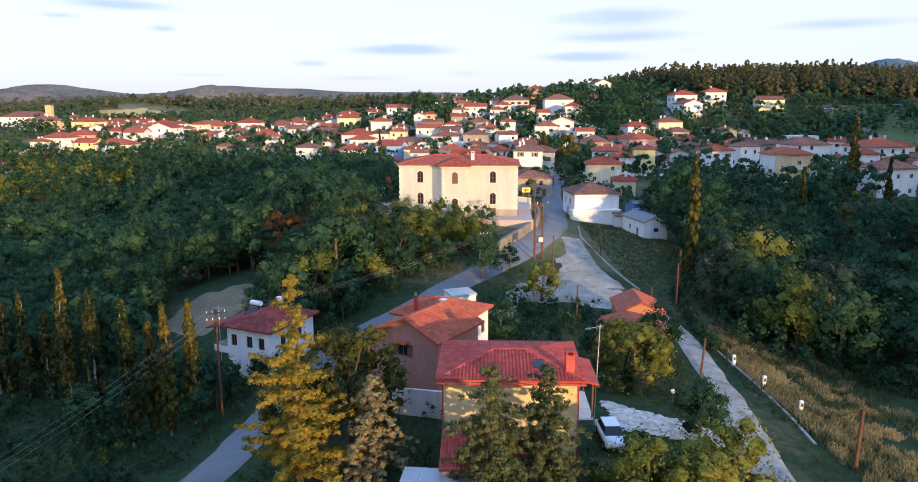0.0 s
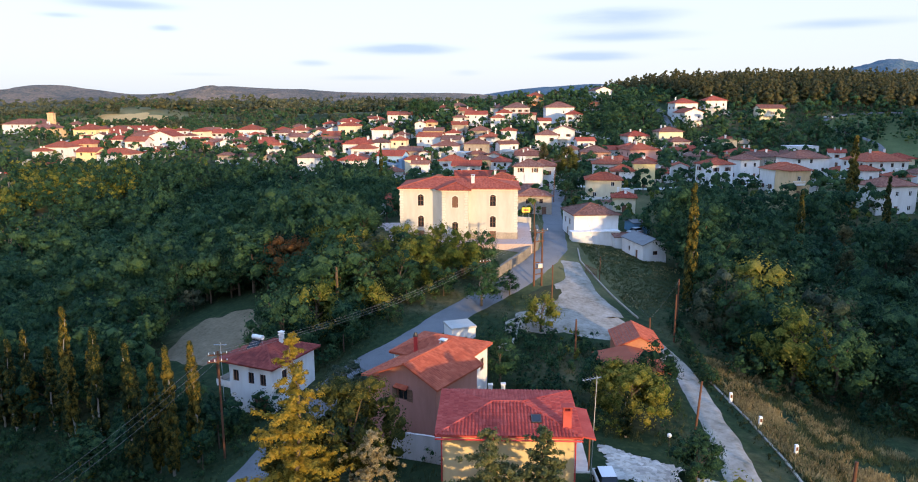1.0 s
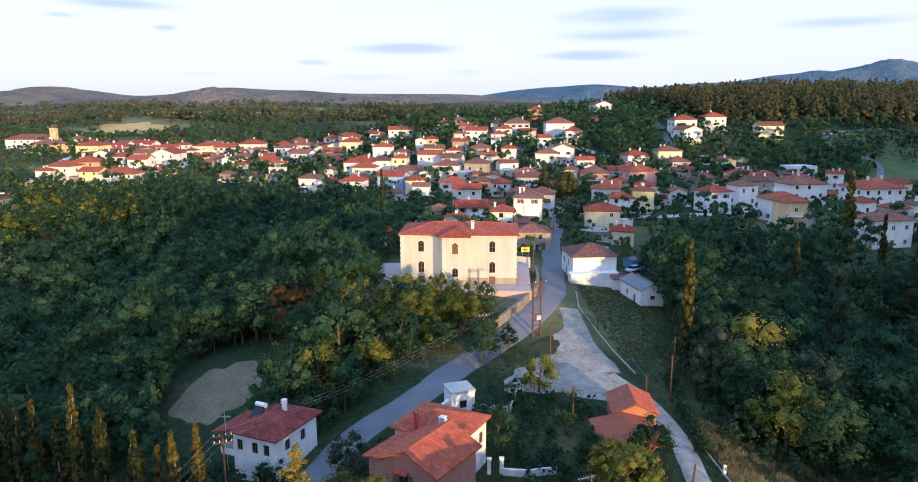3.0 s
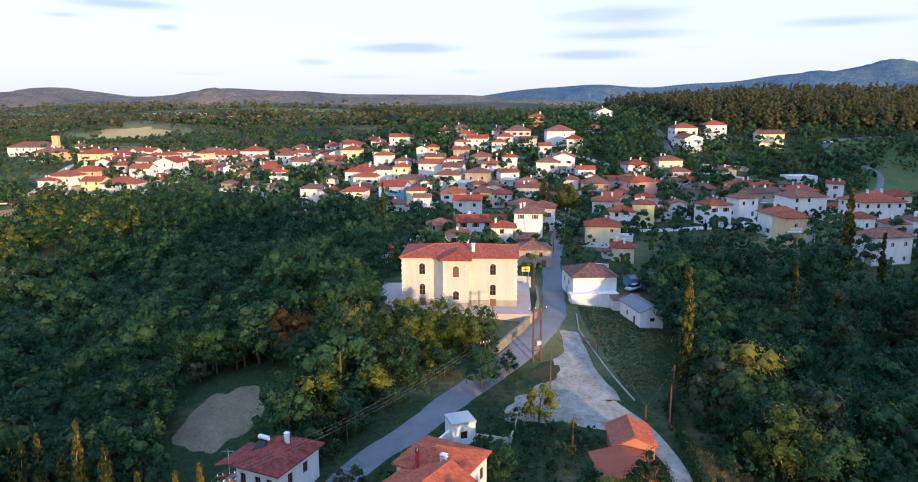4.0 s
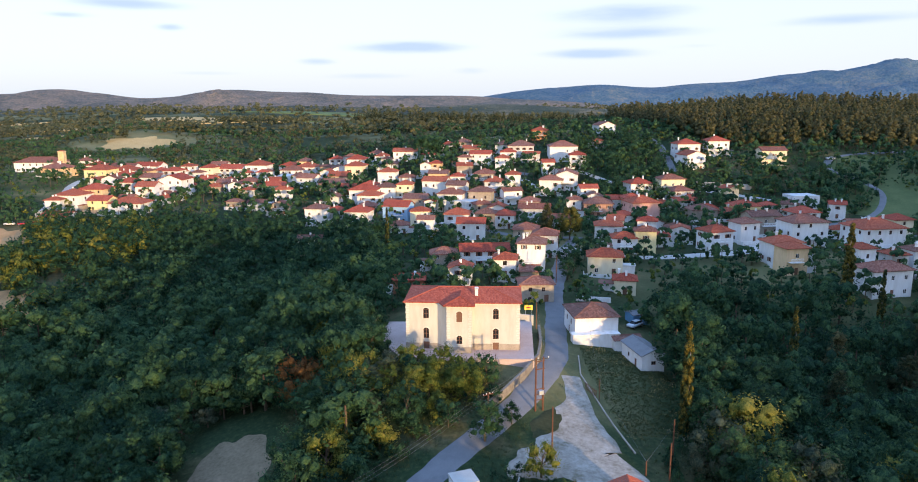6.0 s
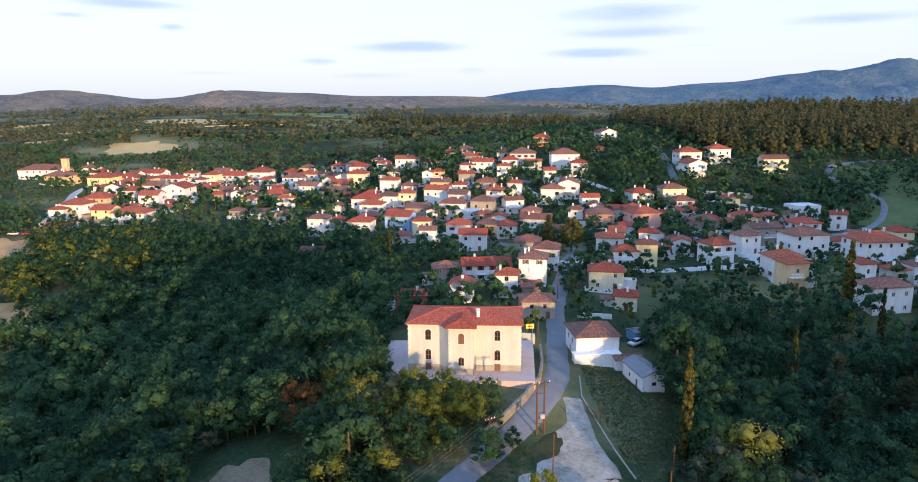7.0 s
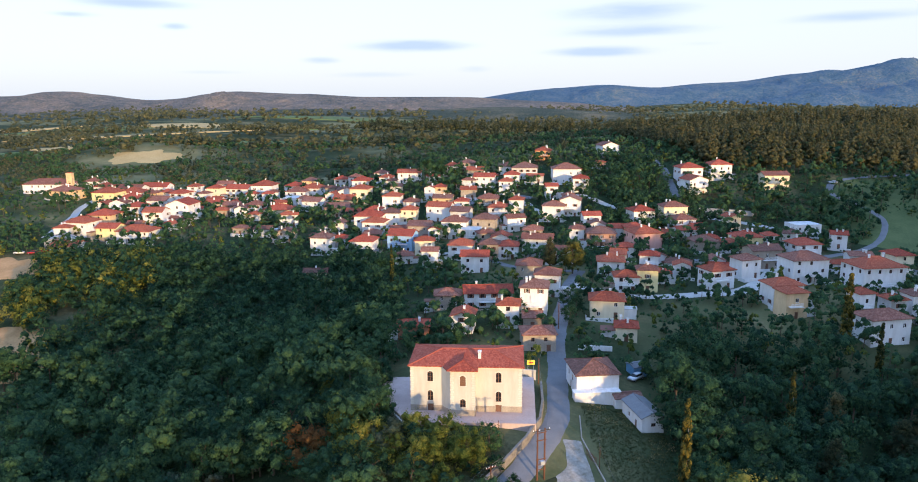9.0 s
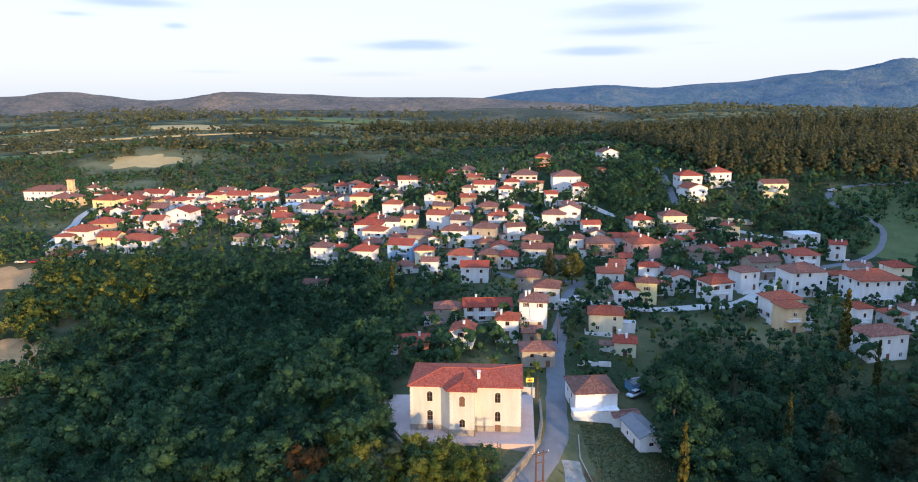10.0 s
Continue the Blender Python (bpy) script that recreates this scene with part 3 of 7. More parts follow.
def chimney_mesh(h=1.1, s=0.5):
    key = ("chimney", round(h, 1), s)
    if key not in SHARED:
        bm = bmesh.new()
        box(bm, -s / 2, -s / 2, -0.6, s / 2, s / 2, h - 0.3, 0.02)
        box(bm, -s / 2 - 0.06, -s / 2 - 0.06, h - 0.3, s / 2 + 0.06, s / 2 + 0.06, h - 0.22, 0.01)
        for dx in (-s / 2 + 0.06, s / 2 - 0.06):
            box(bm, dx - 0.05, -s / 2, h - 0.22, dx + 0.05, s / 2, h)
        box(bm, -s / 2 - 0.08, -s / 2 - 0.08, h, s / 2 + 0.08, s / 2 + 0.08, h + 0.07, 0.01)
        SHARED[key] = bm_mesh("chimney", bm, WHITEWASH)
    return SHARED[key]


def put_windows(rng, W, floors, height, foot, odds=0.9, ww=1.0, wh=1.3, door=False):
    """Openings of one wall face as (u0, z0, u1, z1), and whether each is a door."""
    n = max(1, int((W - 0.4) / 3.1))
    out = []
    for f in range(floors):
        z = foot + f * (height - foot) / floors + 0.95
        for i in range(n):
            c = W * (i + 0.5) / n
            if door and f == 0 and i == n // 2:
                out.append((c - 0.5, foot, c + 0.5, foot + 2.1, True))
            elif rng.random() < odds:
                hh = min(wh, (height - foot) / floors - 1.25)
                out.append((c - ww / 2, z, c + ww / 2, z + max(0.6, hh), False))
    return out


BALCONY = {}


def balcony(house, w, d, zf, side_x, rng):
    """A slab with railing on the front wall."""
    bw = min(w * 0.6, 5.0)
    key = round(bw, 1)
    if key not in BALCONY:
        s = box_mesh("balcony_slab", -bw / 2, -1.3, -0.16, bw / 2, 0, 0, WHITEWASH, 0.01)
        xs = [-bw / 2]
        while xs[-1] < bw / 2 - 0.2:
            xs += [xs[-1] + 0.04, xs[-1] + 0.22]
        r = lattice("railing", xs, (0, 0.08, 0.92, 1.0), lambda i, j: j != 1 or i % 2 == 0, -1.27, -1.22, WHITE_PAINT)
        BALCONY[key] = (s, r)
    s, r = BALCONY[key]
    b = part("balcony", s, house, at=pose(side_x, -d / 2, zf))
    part("railing", r, b)


TAKEN = []
COLOUR_WORDS = {"white": "white-washed", "cream": "cream", "lemon": "pale yellow", "ochre": "ochre", "grey": "grey rendered", "salmon": "salmon", "orange": "orange",
                "pink": "pink", "blue": "light blue", "brick": "bare brick", "stone": "rough stone"}
ROOF_WORDS = {"hip": "hipped tiled roof", "side": "gabled tiled roof", "front": "tiled roof, gable to the street", "flat": "flat concrete roof"}


def village_house(x, y, w, d, h, turn, roof, colour):
    """A house of the village: walls with openings, tiled roof, windows, door, chimney."""
    rng = random.Random(round(x * 31 + y * 17))
    z = float(min(land(x - w / 2, y - d / 2), land(x + w / 2, y - d / 2), land(x, y)))
    foot = 0.5
    z -= foot
    H = h + foot + max(0.0, min(1.2, float(land(x, y)) - z - foot))
    floors = max(1, round(h / 2.9))
    words = f"{COLOUR_WORDS[colour]} {'two-storey' if floors > 1 else 'single-storey'} village house with {ROOF_WORDS[roof]}"
    ob = thing("house", x, y, z, turn, words, "house", "village houses")
    TAKEN.append((x, y, max(w, d) / 2 + 0.6))
    V, F = [], []
    slope = 0.42 if roof == "hip" else 0.38
    gable = {"side": (0, d / 2 * slope), "front": (w / 2 * slope, 0)}.get(roof, (0, 0))
    wins = []
    for name, o, u, n, W, top, door, odds in (
        ("front", (-w / 2, -d / 2, 0), (1, 0, 0), (0, -1, 0), w, gable[0], True, 0.8), ("right", (w / 2, -d / 2, 0), (0, 1, 0), (1, 0, 0), d, gable[1], False, 0.45),
        ("back", (w / 2, d / 2, 0), (-1, 0, 0), (0, 1, 0), w, gable[0], False, 0.0), ("left", (-w / 2, d / 2, 0), (0, -1, 0), (-1, 0, 0), d, gable[1], False, 0.45)):
        hs = put_windows(rng, W, floors, H, foot, odds, rng.choice((0.8, 0.9, 1.0)), 1.15, door) if odds else []
        wall_face(V, F, o, u, n, W, H, [q[:4] for q in hs], 0.2, top or None)
        ang = {"front": 0, "right": 90, "back": 180, "left": -90}[name]
        for u0, z0, u1, z1, isdoor in hs:
            c = Vector(o) + Vector(u) * ((u0 + u1) / 2)
            wins.append((pose(c.x, c.y, z0, 0, 0, ang), u1 - u0, z1 - z0, isdoor))
    F.append((len(V), len(V) + 1, len(V) + 2, len(V) + 3))
    V += [Vector((-w / 2, -d / 2, H - 0.02)), Vector((w / 2, -d / 2, H - 0.02)), Vector((w / 2, d / 2, H - 0.02)), Vector((-w / 2, d / 2, H - 0.02))]
    part("wall", mesh_of("house_wall", V, F, WALLS[colour]), ob)
    frame_mat = rng.choice((WHITE_PAINT, WOOD, WOOD))
    shut = rng.random() < 0.3
    for m, a, b, isdoor in wins:
        if isdoor:
            key = ("door", round(a, 2), round(b, 2))
            if key not in SHARED:
                SHARED[key] = box_mesh("door", -a / 2, 0.1, 0, a / 2, 0.16, b, WOOD)
            part("door", SHARED[key], ob, at=m)
        else:
            fit_window(ob, m, a, b, frame_mat, shut)
    rm = WALLS["grey"] if roof == "flat" else ROOFS[rng.choices((0, 1, 2, 3), ((5, 4, 3, 1) if colour != "stone" else (0, 2, 4, 4)))[0]]
    me, top, slopes = roof_mesh("house_roof", w, d, roof, slope, 0.0 if roof == "flat" else 0.5, rm)
    rf = part("roof", me, ob, at=pose(0, 0, H + 0.005))
    if slopes:
        part("ridge", ridge_mesh("ridge", slopes, rm, 0.09), rf)
        for _ in range(rng.choice((0, 1, 1, 2))):
            part("chimney", chimney_mesh(1.1, 0.5), rf, "rendered chimney with a slab cap", pose(rng.uniform(-0.3, 0.3) * w, rng.uniform(-0.2, 0.3) * d, top - 0.5))
    if rng.random() < 0.5:
        side, aw, ad, ah = rng.choice((-1, 1)), rng.uniform(2.2, 3.6), rng.uniform(2.4, 4.0), rng.uniform(2.2, 2.9) + foot
        ax, ay = side * (w / 2 + aw / 2), -d / 2 + ad / 2 + rng.uniform(0, 1.5)
        part("annex", box_mesh("annex", ax - aw / 2, ay - ad / 2, -0.8, ax + aw / 2, ay + ad / 2, ah, WALLS[rng.choice(("white", "white", "grey", "stone"))], 0.02), ob)
        part("annex_roof", box_mesh("annex_roof", ax - aw / 2 - 0.15, ay - ad / 2 - 0.2, ah, ax + aw / 2 + 0.15, ay + ad / 2 + 0.1, ah + 0.16, rng.choice((ROOFS[3], ROOFS[2], SLATE, WALLS["grey"])), 0.03), ob)
    if rng.random() < 0.45:
        bm = bmesh.new()
        fw, fd, fh = w * rng.uniform(0.5, 0.75), d / 2 + rng.uniform(2.0, 3.4), rng.uniform(0.9, 1.4) + foot
        box(bm, -fw, -fd, -1.5, fw * 0.3, -fd + 0.2, fh, 0.02)
        box(bm, -fw, -fd + 0.22, -1.5, -fw + 0.2, -d / 2 - 0.05, fh, 0.02)
        box(bm, fw * 0.55, -fd, -1.5, fw, -fd + 0.2, fh, 0.02)
        part("yard_wall", bm_mesh("yard_wall", bm, WALLS[rng.choice(("white", "white", "grey", "stone"))]), ob, "low rendered wall of the front yard")
    if floors > 1 and rng.random() < 0.4:
        balcony(ob, w, d, foot + (H - foot) / floors + 0.05, rng.uniform(-0.1, 0.1) * w, rng)
    return ob


# ---- ground ----
def spaced(lo, a, b, hi, fine, grow):
    mid = list(np.arange(a, b + 1e-6, fine))
    up, s = [], fine
    while (up[-1] if up else b) < hi:
        s *= grow
        up.append((up[-1] if up else b) + s)
    dn, s = [], fine
    while (dn[-1] if dn else a) > lo:
        s *= grow
        dn.append((dn[-1] if dn else a) - s)
    return np.array(dn[::-1] + mid + up)


gx, gy = spaced(-4800, -250, 210, 4800, 2.5, 1.12), spaced(-1500, 20, 440, 4900, 2.5, 1.12)
GX, GY = np.meshgrid(gx, gy)
GZ = land(GX, GY)
nx, ny = len(gx), len(gy)
idx = np.arange(nx * ny).reshape(ny, nx)
quads = np.stack([idx[:-1, :-1], idx[:-1, 1:], idx[1:, 1:], idx[1:, :-1]], -1).reshape(-1, 4)
ground_me = fast_mesh("ground", np.stack([GX, GY, GZ], -1).reshape(-1, 3), quads, ground_mat)
ground_me.polygons.foreach_set("use_smooth", [True] * len(ground_me.polygons))
ground = tagged(new("ground", ground_me), "rolling grassy ground with dry patches", "ground", kind="structure")


def drape(name, points, width, mat, lift, label, category="road", step=0.8, ragged=0.0, cross=6):
    """A strip laid over the ground along a smooth line. points: x, y or x, y, width."""
    P = [Vector((*p[:2], p[2] if len(p) > 2 else width)) for p in points]
    line = []
    for i in range(len(P) - 1):
        p0, p1, p2, p3 = P[max(i - 1, 0)], P[i], P[i + 1], P[min(i + 2, len(P) - 1)]
        n = max(2, int((p2 - p1).xy.length / step))
        for k in range(n):
            t = k / n
            line.append(0.5 * ((2 * p1) + (p2 - p0) * t + (2 * p0 - 5 * p1 + 4 * p2 - p3) * t * t + (3 * p1 - p0 - 3 * p2 + p3) * t ** 3))
    line.append(P[-1])
    rng = random.Random(len(points) * 7 + int(width * 10))
    V, F = [], []
    for i, c in enumerate(line):
        d = (line[min(i + 1, len(line) - 1)] - line[max(i - 1, 0)]).xy.normalized()
        nrm = Vector((-d.y, d.x))
        e0, e1 = (ragged * (2.2 * noise.noise(Vector((c.x / 3.5, c.y / 3.5, q * 9))) + rng.uniform(-0.35, 0.35)) for q in (1, 2))
        for k in range(cross + 1):
            f = k / cross - 0.5
            q = c.xy + nrm * (f * (c.z + (e0 if f < 0 else e1)))
            crown = 0.0 if k in (0, cross) else 0.04
            V.append((q.x, q.y, float(land(q.x, q.y)) + (lift if 0 < k < cross else -0.1) + crown))
    for i in range(len(line) - 1):
        for k in range(cross):
            a = i * (cross + 1) + k
            F.append((a, a + 1, a + cross + 2, a + cross + 1))
    ROADS.extend((p.x, p.y, p.z / 2) for p in line)
    return tagged(new(name, mesh_of(name, V, F, mat, True)), label, category, kind="structure")


ROADS = []
FIELDS = [(-268, 560, 30, 62)]
drape("road", [(-26, 40), (-20, 52), (-18.2, 60), (-16, 70), (-13.5, 77.5), (-10, 82.5), (-6.5, 86), (-2, 92), (3.8, 99.8), (9.4, 108), (13.3, 115), (16.8, 124), (18.4, 138), (19.8, 150), (21, 163), (24.4, 182), (29, 205), (32, 222), (38, 240)],
      5.0, ASPHALT, 0.10, "worn grey asphalt village road", ragged=0.25)
drape("dirt_road", [(18.6, 117, 3.6), (18.7, 110.5, 4.4), (17.4, 104.5, 9.5), (16.8, 98.5, 14), (17.6, 93.0, 14), (22.6, 88.6, 7), (25.4, 82.5, 3.4), (25.7, 76, 3.1), (25.0, 68, 3.1), (24.3, 61, 3.2), (23.2, 53.5, 3.5), (22.2, 47, 3.5), (20.8, 40, 3.6)],
      4.0, DIRT, 0.09, "pale dirt track widening into a yard", ragged=0.28)
drape("hill_road", [(92, 232), (110, 246), (132, 258), (150, 268), (163, 280), (173, 297), (172, 312), (166, 328), (180, 345), (230, 352), (300, 350)], 3.4, ASPHALT, 0.10, "narrow asphalt road curving up the hill", ragged=0.2)
drape("lane", [(33, 221, 5), (42, 208, 4.5), (52, 203, 5), (68, 204, 6), (81, 206.5, 6.5), (92, 219, 5.5), (100, 231, 5), (108, 241, 4.5)], 4.5, CONCRETE, 0.10, "pale concrete village lane", ragged=0.2)
drape("lane", [(22, 345), (30, 330), (36, 322), (52, 345), (70, 320), (100, 305), (130, 290)], 3.6, CONCRETE, 0.10, "narrow concrete lane across the slope", ragged=0.2)
drape("lane", [(38, 240), (20, 246), (0, 272), (-22, 292), (-40, 300)], 3.6, ASPHALT, 0.10, "asphalt village lane", ragged=0.2)
drape("lane", [(-16, 305), (4, 345), (14, 352), (30, 345)], 4.0, ASPHALT, 0.10, "asphalt village lane", ragged=0.2)
drape("lane", [(98, 400), (100, 372), (98, 352), (96, 330)], 4.0, ASPHALT, 0.10, "steep asphalt lane up the hill", ragged=0.2)
drape("lane", [(-185, 300), (-190, 330), (-196, 350), (-200, 380)], 4.0, CONCRETE, 0.10, "narrow concrete lane in the village", ragged=0.2)


def patch(name, x, y, rx, ry, turn, mat, lift, label, category="field", seed=1, rough=0.25):
    """A piece of ground of its own colour with an uneven edge."""
    rng = random.Random(seed)
    ph = [rng.uniform(0, 6.28) for _ in range(4)]
    c, s = math.cos(radians(turn)), math.sin(radians(turn))
    rings, seg = max(3, int(max(rx, ry) / 2.5)), 48
    V, F = [(x, y, float(land(x, y)) + lift)], []
    for r in range(1, rings + 1):
        for k in range(seg):
            a = 2 * math.pi * k / seg
            q = 1 + rough * (0.5 * math.sin(2 * a + ph[0]) + 0.3 * math.sin(5 * a + ph[1]) + 0.2 * math.sin(9 * a + ph[2]))
            u, v = rx * q * math.cos(a) * r / rings, ry * q * math.sin(a) * r / rings
            px, py = x + u * c - v * s, y + u * s + v * c
            V.append((px, py, float(land(px, py)) + (lift if r < rings else -0.15)))
    for k in range(seg):
        F.append((0, 1 + k, 1 + (k + 1) % seg))
    for r in range(rings - 1):
        for k in range(seg):
            a, b = 1 + r * seg + k, 1 + r * seg + (k + 1) % seg
            F.append((a, a + seg, b + seg, b))
    return tagged(new(name, mesh_of(name, V, F, mat, True)), label, category, kind="structure")


patch("field", -34.5, 96.5, 6.2, 11, 10, EARTH, 0.12, "bare brown field behind the white house", seed=3)
patch("field", -272, 588, 24, 26, 5, STRAW, 0.35, "mown straw-coloured field", seed=4, rough=0.5)
frng = random.Random(44)
for fx, fy, frx, fry, ft, fm in (
    (-240, 760, 60, 24, 4, "crop"), (-455, 705, 60, 26, -6, "crop"), (-420, 770, 60, 20, 4, "straw"), (-500, 960, 110, 26, 3, "straw"), (-650, 1150, 130, 40, 5, "crop"),
    (-330, 950, 80, 22, 4, "straw"), (-210, 1010, 70, 24, 0, "crop"), (-480, 1220, 90, 40, 3, "straw"), (20, 880, 80, 14, 0, "straw"), (-120, 830, 36, 14, 8, "crop"),
    (-60, 1180, 120, 26, 2, "straw"), (60, 1320, 160, 40, 2, "crop"), (480, 760, 80, 26, 4, "straw"), (620, 900, 110, 30, 4, "crop"), (560, 1040, 120, 30, 2, "straw"),
    (820, 1300, 180, 50, 3, "straw"), (-860, 1350, 140, 40, 2, "straw"), (-300, 1500, 200, 50, 1, "crop"), (330, 1200, 90, 30, 3, "straw"), (720, 720, 60, 24, 4, "crop"),
):
    patch("field", fx, fy, frx, fry, ft, STRAW if fm == "straw" else CROP, 0.5 + fy / 1500, ("mown straw-coloured field" if fm == "straw" else "green crop field") + " on the far plain", seed=int(fx + fy))
    FIELDS.append((fx, fy, frx * 0.8, fry * 1.6))
patch("slope", -134, 196, 10, 22, 22, ORANGE_EARTH, 0.15, "bare orange earth slope", seed=11, rough=0.4)
patch("slope", -180, 264, 15, 13, 10, ORANGE_EARTH, 0.15, "bare orange earth slope below the village", seed=12, rough=0.4)
patch("slope", 205, 306, 62, 48, 10, MEADOW, 0.1, "rough grass slope beside the hill road", seed=14)
patch("yard", 12.6, 92.8, 7.6, 5.2, 28, DIRT, 0.2, "pale bare earth yard beside the road", seed=18)
patch("verge", 13.0, 102.6, 2.4, 6.0, -32, LAWN, 0.16, "grass verge between road and track", seed=16)


def mountain(name, ridge, depth, label, seed, mat=None):
    """A far ridge with spurs. ridge: height along x by a function; built from a grid."""
    x0, x1, y0, top = ridge
    r = random.Random(seed)
    n, m = 150, 26
    V, F = [], []
    for j in range(m):
        g = j / (m - 1)
        for i in range(n):
            x = x0 + (x1 - x0) * i / (n - 1)
            y = y0 + depth * g
            rise = math.sin(min(1.0, g * 1.15) * math.pi / 2) ** 1.3
            nz = noise.fractal(Vector((x / 420, y / 420, seed)), 1.0, 2.1, 5) * 0.28 * top(x) * math.sin(math.pi * min(1, g / 0.87)) * (g < 0.87)
            V.append((x, y, -8 + rise * top(x) * (1 + 0.03 * math.sin(x / 90 + seed)) + nz * 1.6))
    for j in range(m - 1):
        for i in range(n - 1):
            a = j * n + i
            F.append((a, a + 1, a + n + 1, a + n))
    return tagged(new(name, mesh_of(name, V, F, mat or hill_mat, True)), label, "mountain", kind="structure")


def crest(*ps):
    """The skyline's height along x, through the given x and heights, softened."""
    px, pz = [p[0] for p in ps], [p[1] for p in ps]

    def top(x):
        return float(sum(np.interp(x + o, px, pz) for o in (-90, -45, 0, 45, 90)) / 5)
    return top


mountain("foothills", (-2000, 700, 1500, crest((-2000, 30), (-1500, 26), (-1100, 38), (-800, 26), (-500, 40), (-200, 32), (100, 42), (500, 20), (700, 0))), 600, "low wooded brown foothills", 7, foot_mat)
mountain("mountain", (-2900, 900, 2550, crest((-2900, 76), (-2400, 82), (-2100, 94), (-1941, 103), (-1727, 97), (-1566, 72), (-1378, 70), (-1244, 84), (-1110, 108), (-922, 102), (-708, 90), (-547, 74), (-359, 80), (-11, 70), (400, 46), (900, 0))), 800, "wooded brown hills on the skyline", 2)
# this range's blue is painted haze
mountain("mountain", (-900, 4300, 3700, crest((-900, 0), (-300, 50), (-15, 62), (244, 96), (466, 126), (798, 142), (1168, 126), (1538, 152), (1833, 178), (2092, 208), (2425, 236), (2720, 282), (2898, 268), (3400, 240), (4300, 150))), 900, "wooded mountain range on the skyline, distance haze painted blue", 5, haze_blue_mat)


# ---- the school ----
def arch_window(house, x, y, z, w, h, rise, frame_mat, boarded=False):
    """A tall window with a segmental head, its white surround and its frame."""
    def outline(k, hh, rr):
        pts = [(-k, 0), (k, 0), (k, hh)]
        for i in range(1, 6):
            a = i / 6
            pts.append((k - 2 * k * a, hh + rr * math.sin(math.pi * a)))
        pts.append((-k, hh))
        return pts
    k = w / 2
    inner, outer = outline(k, h, rise), outline(k + 0.16, h + 0.12, rise + 0.06)
    n = len(inner)
    V = [(a, -0.07, b) for a, b in inner] + [(a, -0.07, b - (0.12 if i < 2 else 0)) for i, (a, b) in enumerate(outer)]
    V += [(a, 0.1, b) for a, b in inner] + [(a, 0.0, b - (0.12 if i < 2 else 0)) for i, (a, b) in enumerate(outer)]
    F = []
    for i in range(n):
        j = (i + 1) % n
        F += [(i, j, j + n, i + n), (i + n, j + n, j + 3 * n, i + 3 * n), (j, i, i + 2 * n, j + 2 * n)]
    win = part("window", mesh_of("window_surround", V, F, TRIM), house, "tall window with an arched head and white surround", pose(x, y, z))
    bm = bmesh.new()
    for x0, z0, x1, z1 in ((-k, 0, -k + 0.09, h), (k - 0.09, 0, k, h), (-0.05, 0.09, 0.05, h + rise * 0.8), (-k + 0.09, 0, k - 0.09, 0.09), (-k + 0.09, h * 0.5, k - 0.09, h * 0.5 + 0.06), (-k + 0.09, h - 0.06, k - 0.09, h)):
        box(bm, x0, 0.0, z0, x1, 0.07, z1)
    part("window_frame", bm_mesh("school_frame", bm, frame_mat), win)
    part("shutter" if boarded else "pane", mesh_of("school_pane", [(a, 0.04, b) for a, b in inner], [tuple(range(n))], WOOD if boarded else GLASS), win)


SCH = thing("school", 0.0, 122.6, 0.0, -3, "large cream two-storey old school with red tiled roof", "school")
TAKEN.append((0, 130, 15))
SW, SD, SH = 20.4, 11.0, 8.7
bay0, bay1, bayp = -2.9, 1.55, 2.0
x0, x1 = -10.4, 10.0


# floor plan walked anticlockwise, front first
plan = [(x0, 0), (bay0 - 1.8, 0), (bay0, -bayp), (bay1, -bayp), (bay1, 0), (x1, 0), (x1, SD), (x0, SD)]
V, F = [], []
for (ax, ay), (bx, by) in zip(plan, plan[1:] + plan[:1]):
    L = math.hypot(bx - ax, by - ay)
    u = ((bx - ax) / L, (by - ay) / L, 0)
    hs = []
    if (ax, ay) == (x0, 0):
        hs = [(-6.75 - x0 - 0.52, 6.45, -6.75 - x0 + 0.52, 8.45), (-6.75 - x0 - 0.52, 2.75, -6.75 - x0 + 0.52, 4.75), (-6.75 - x0 - 0.55, 0.2, -6.75 - x0 + 0.55, 2.1)]
    elif (ax, ay) == (bay0, -bayp):
        hs = [(-0.65 - bay0 - 0.52, 6.45, -0.65 - bay0 + 0.52, 8.45), (-0.65 - bay0 - 0.52, 2.4, -0.65 - bay0 + 0.52, 4.0)]
    elif (ax, ay) == (bay1, 0):
        hs = [(5.75 - bay1 - 0.52, 6.45, 5.75 - bay1 + 0.52, 8.45), (5.75 - bay1 - 0.52, 2.75, 5.75 - bay1 + 0.52, 4.75), (5.75 - bay1 - 0.55, 0.2, 5.75 - bay1 + 0.55, 2.1)]
    wall_face(V, F, (ax, ay, -0.8), u, (u[1], -u[0], 0), L, SH + 0.8, [(a, b, c, d) for a, b, c, d in hs], 0.3)
part("wall", mesh_of("school_wall", V, F, WALLS["school"]), SCH)
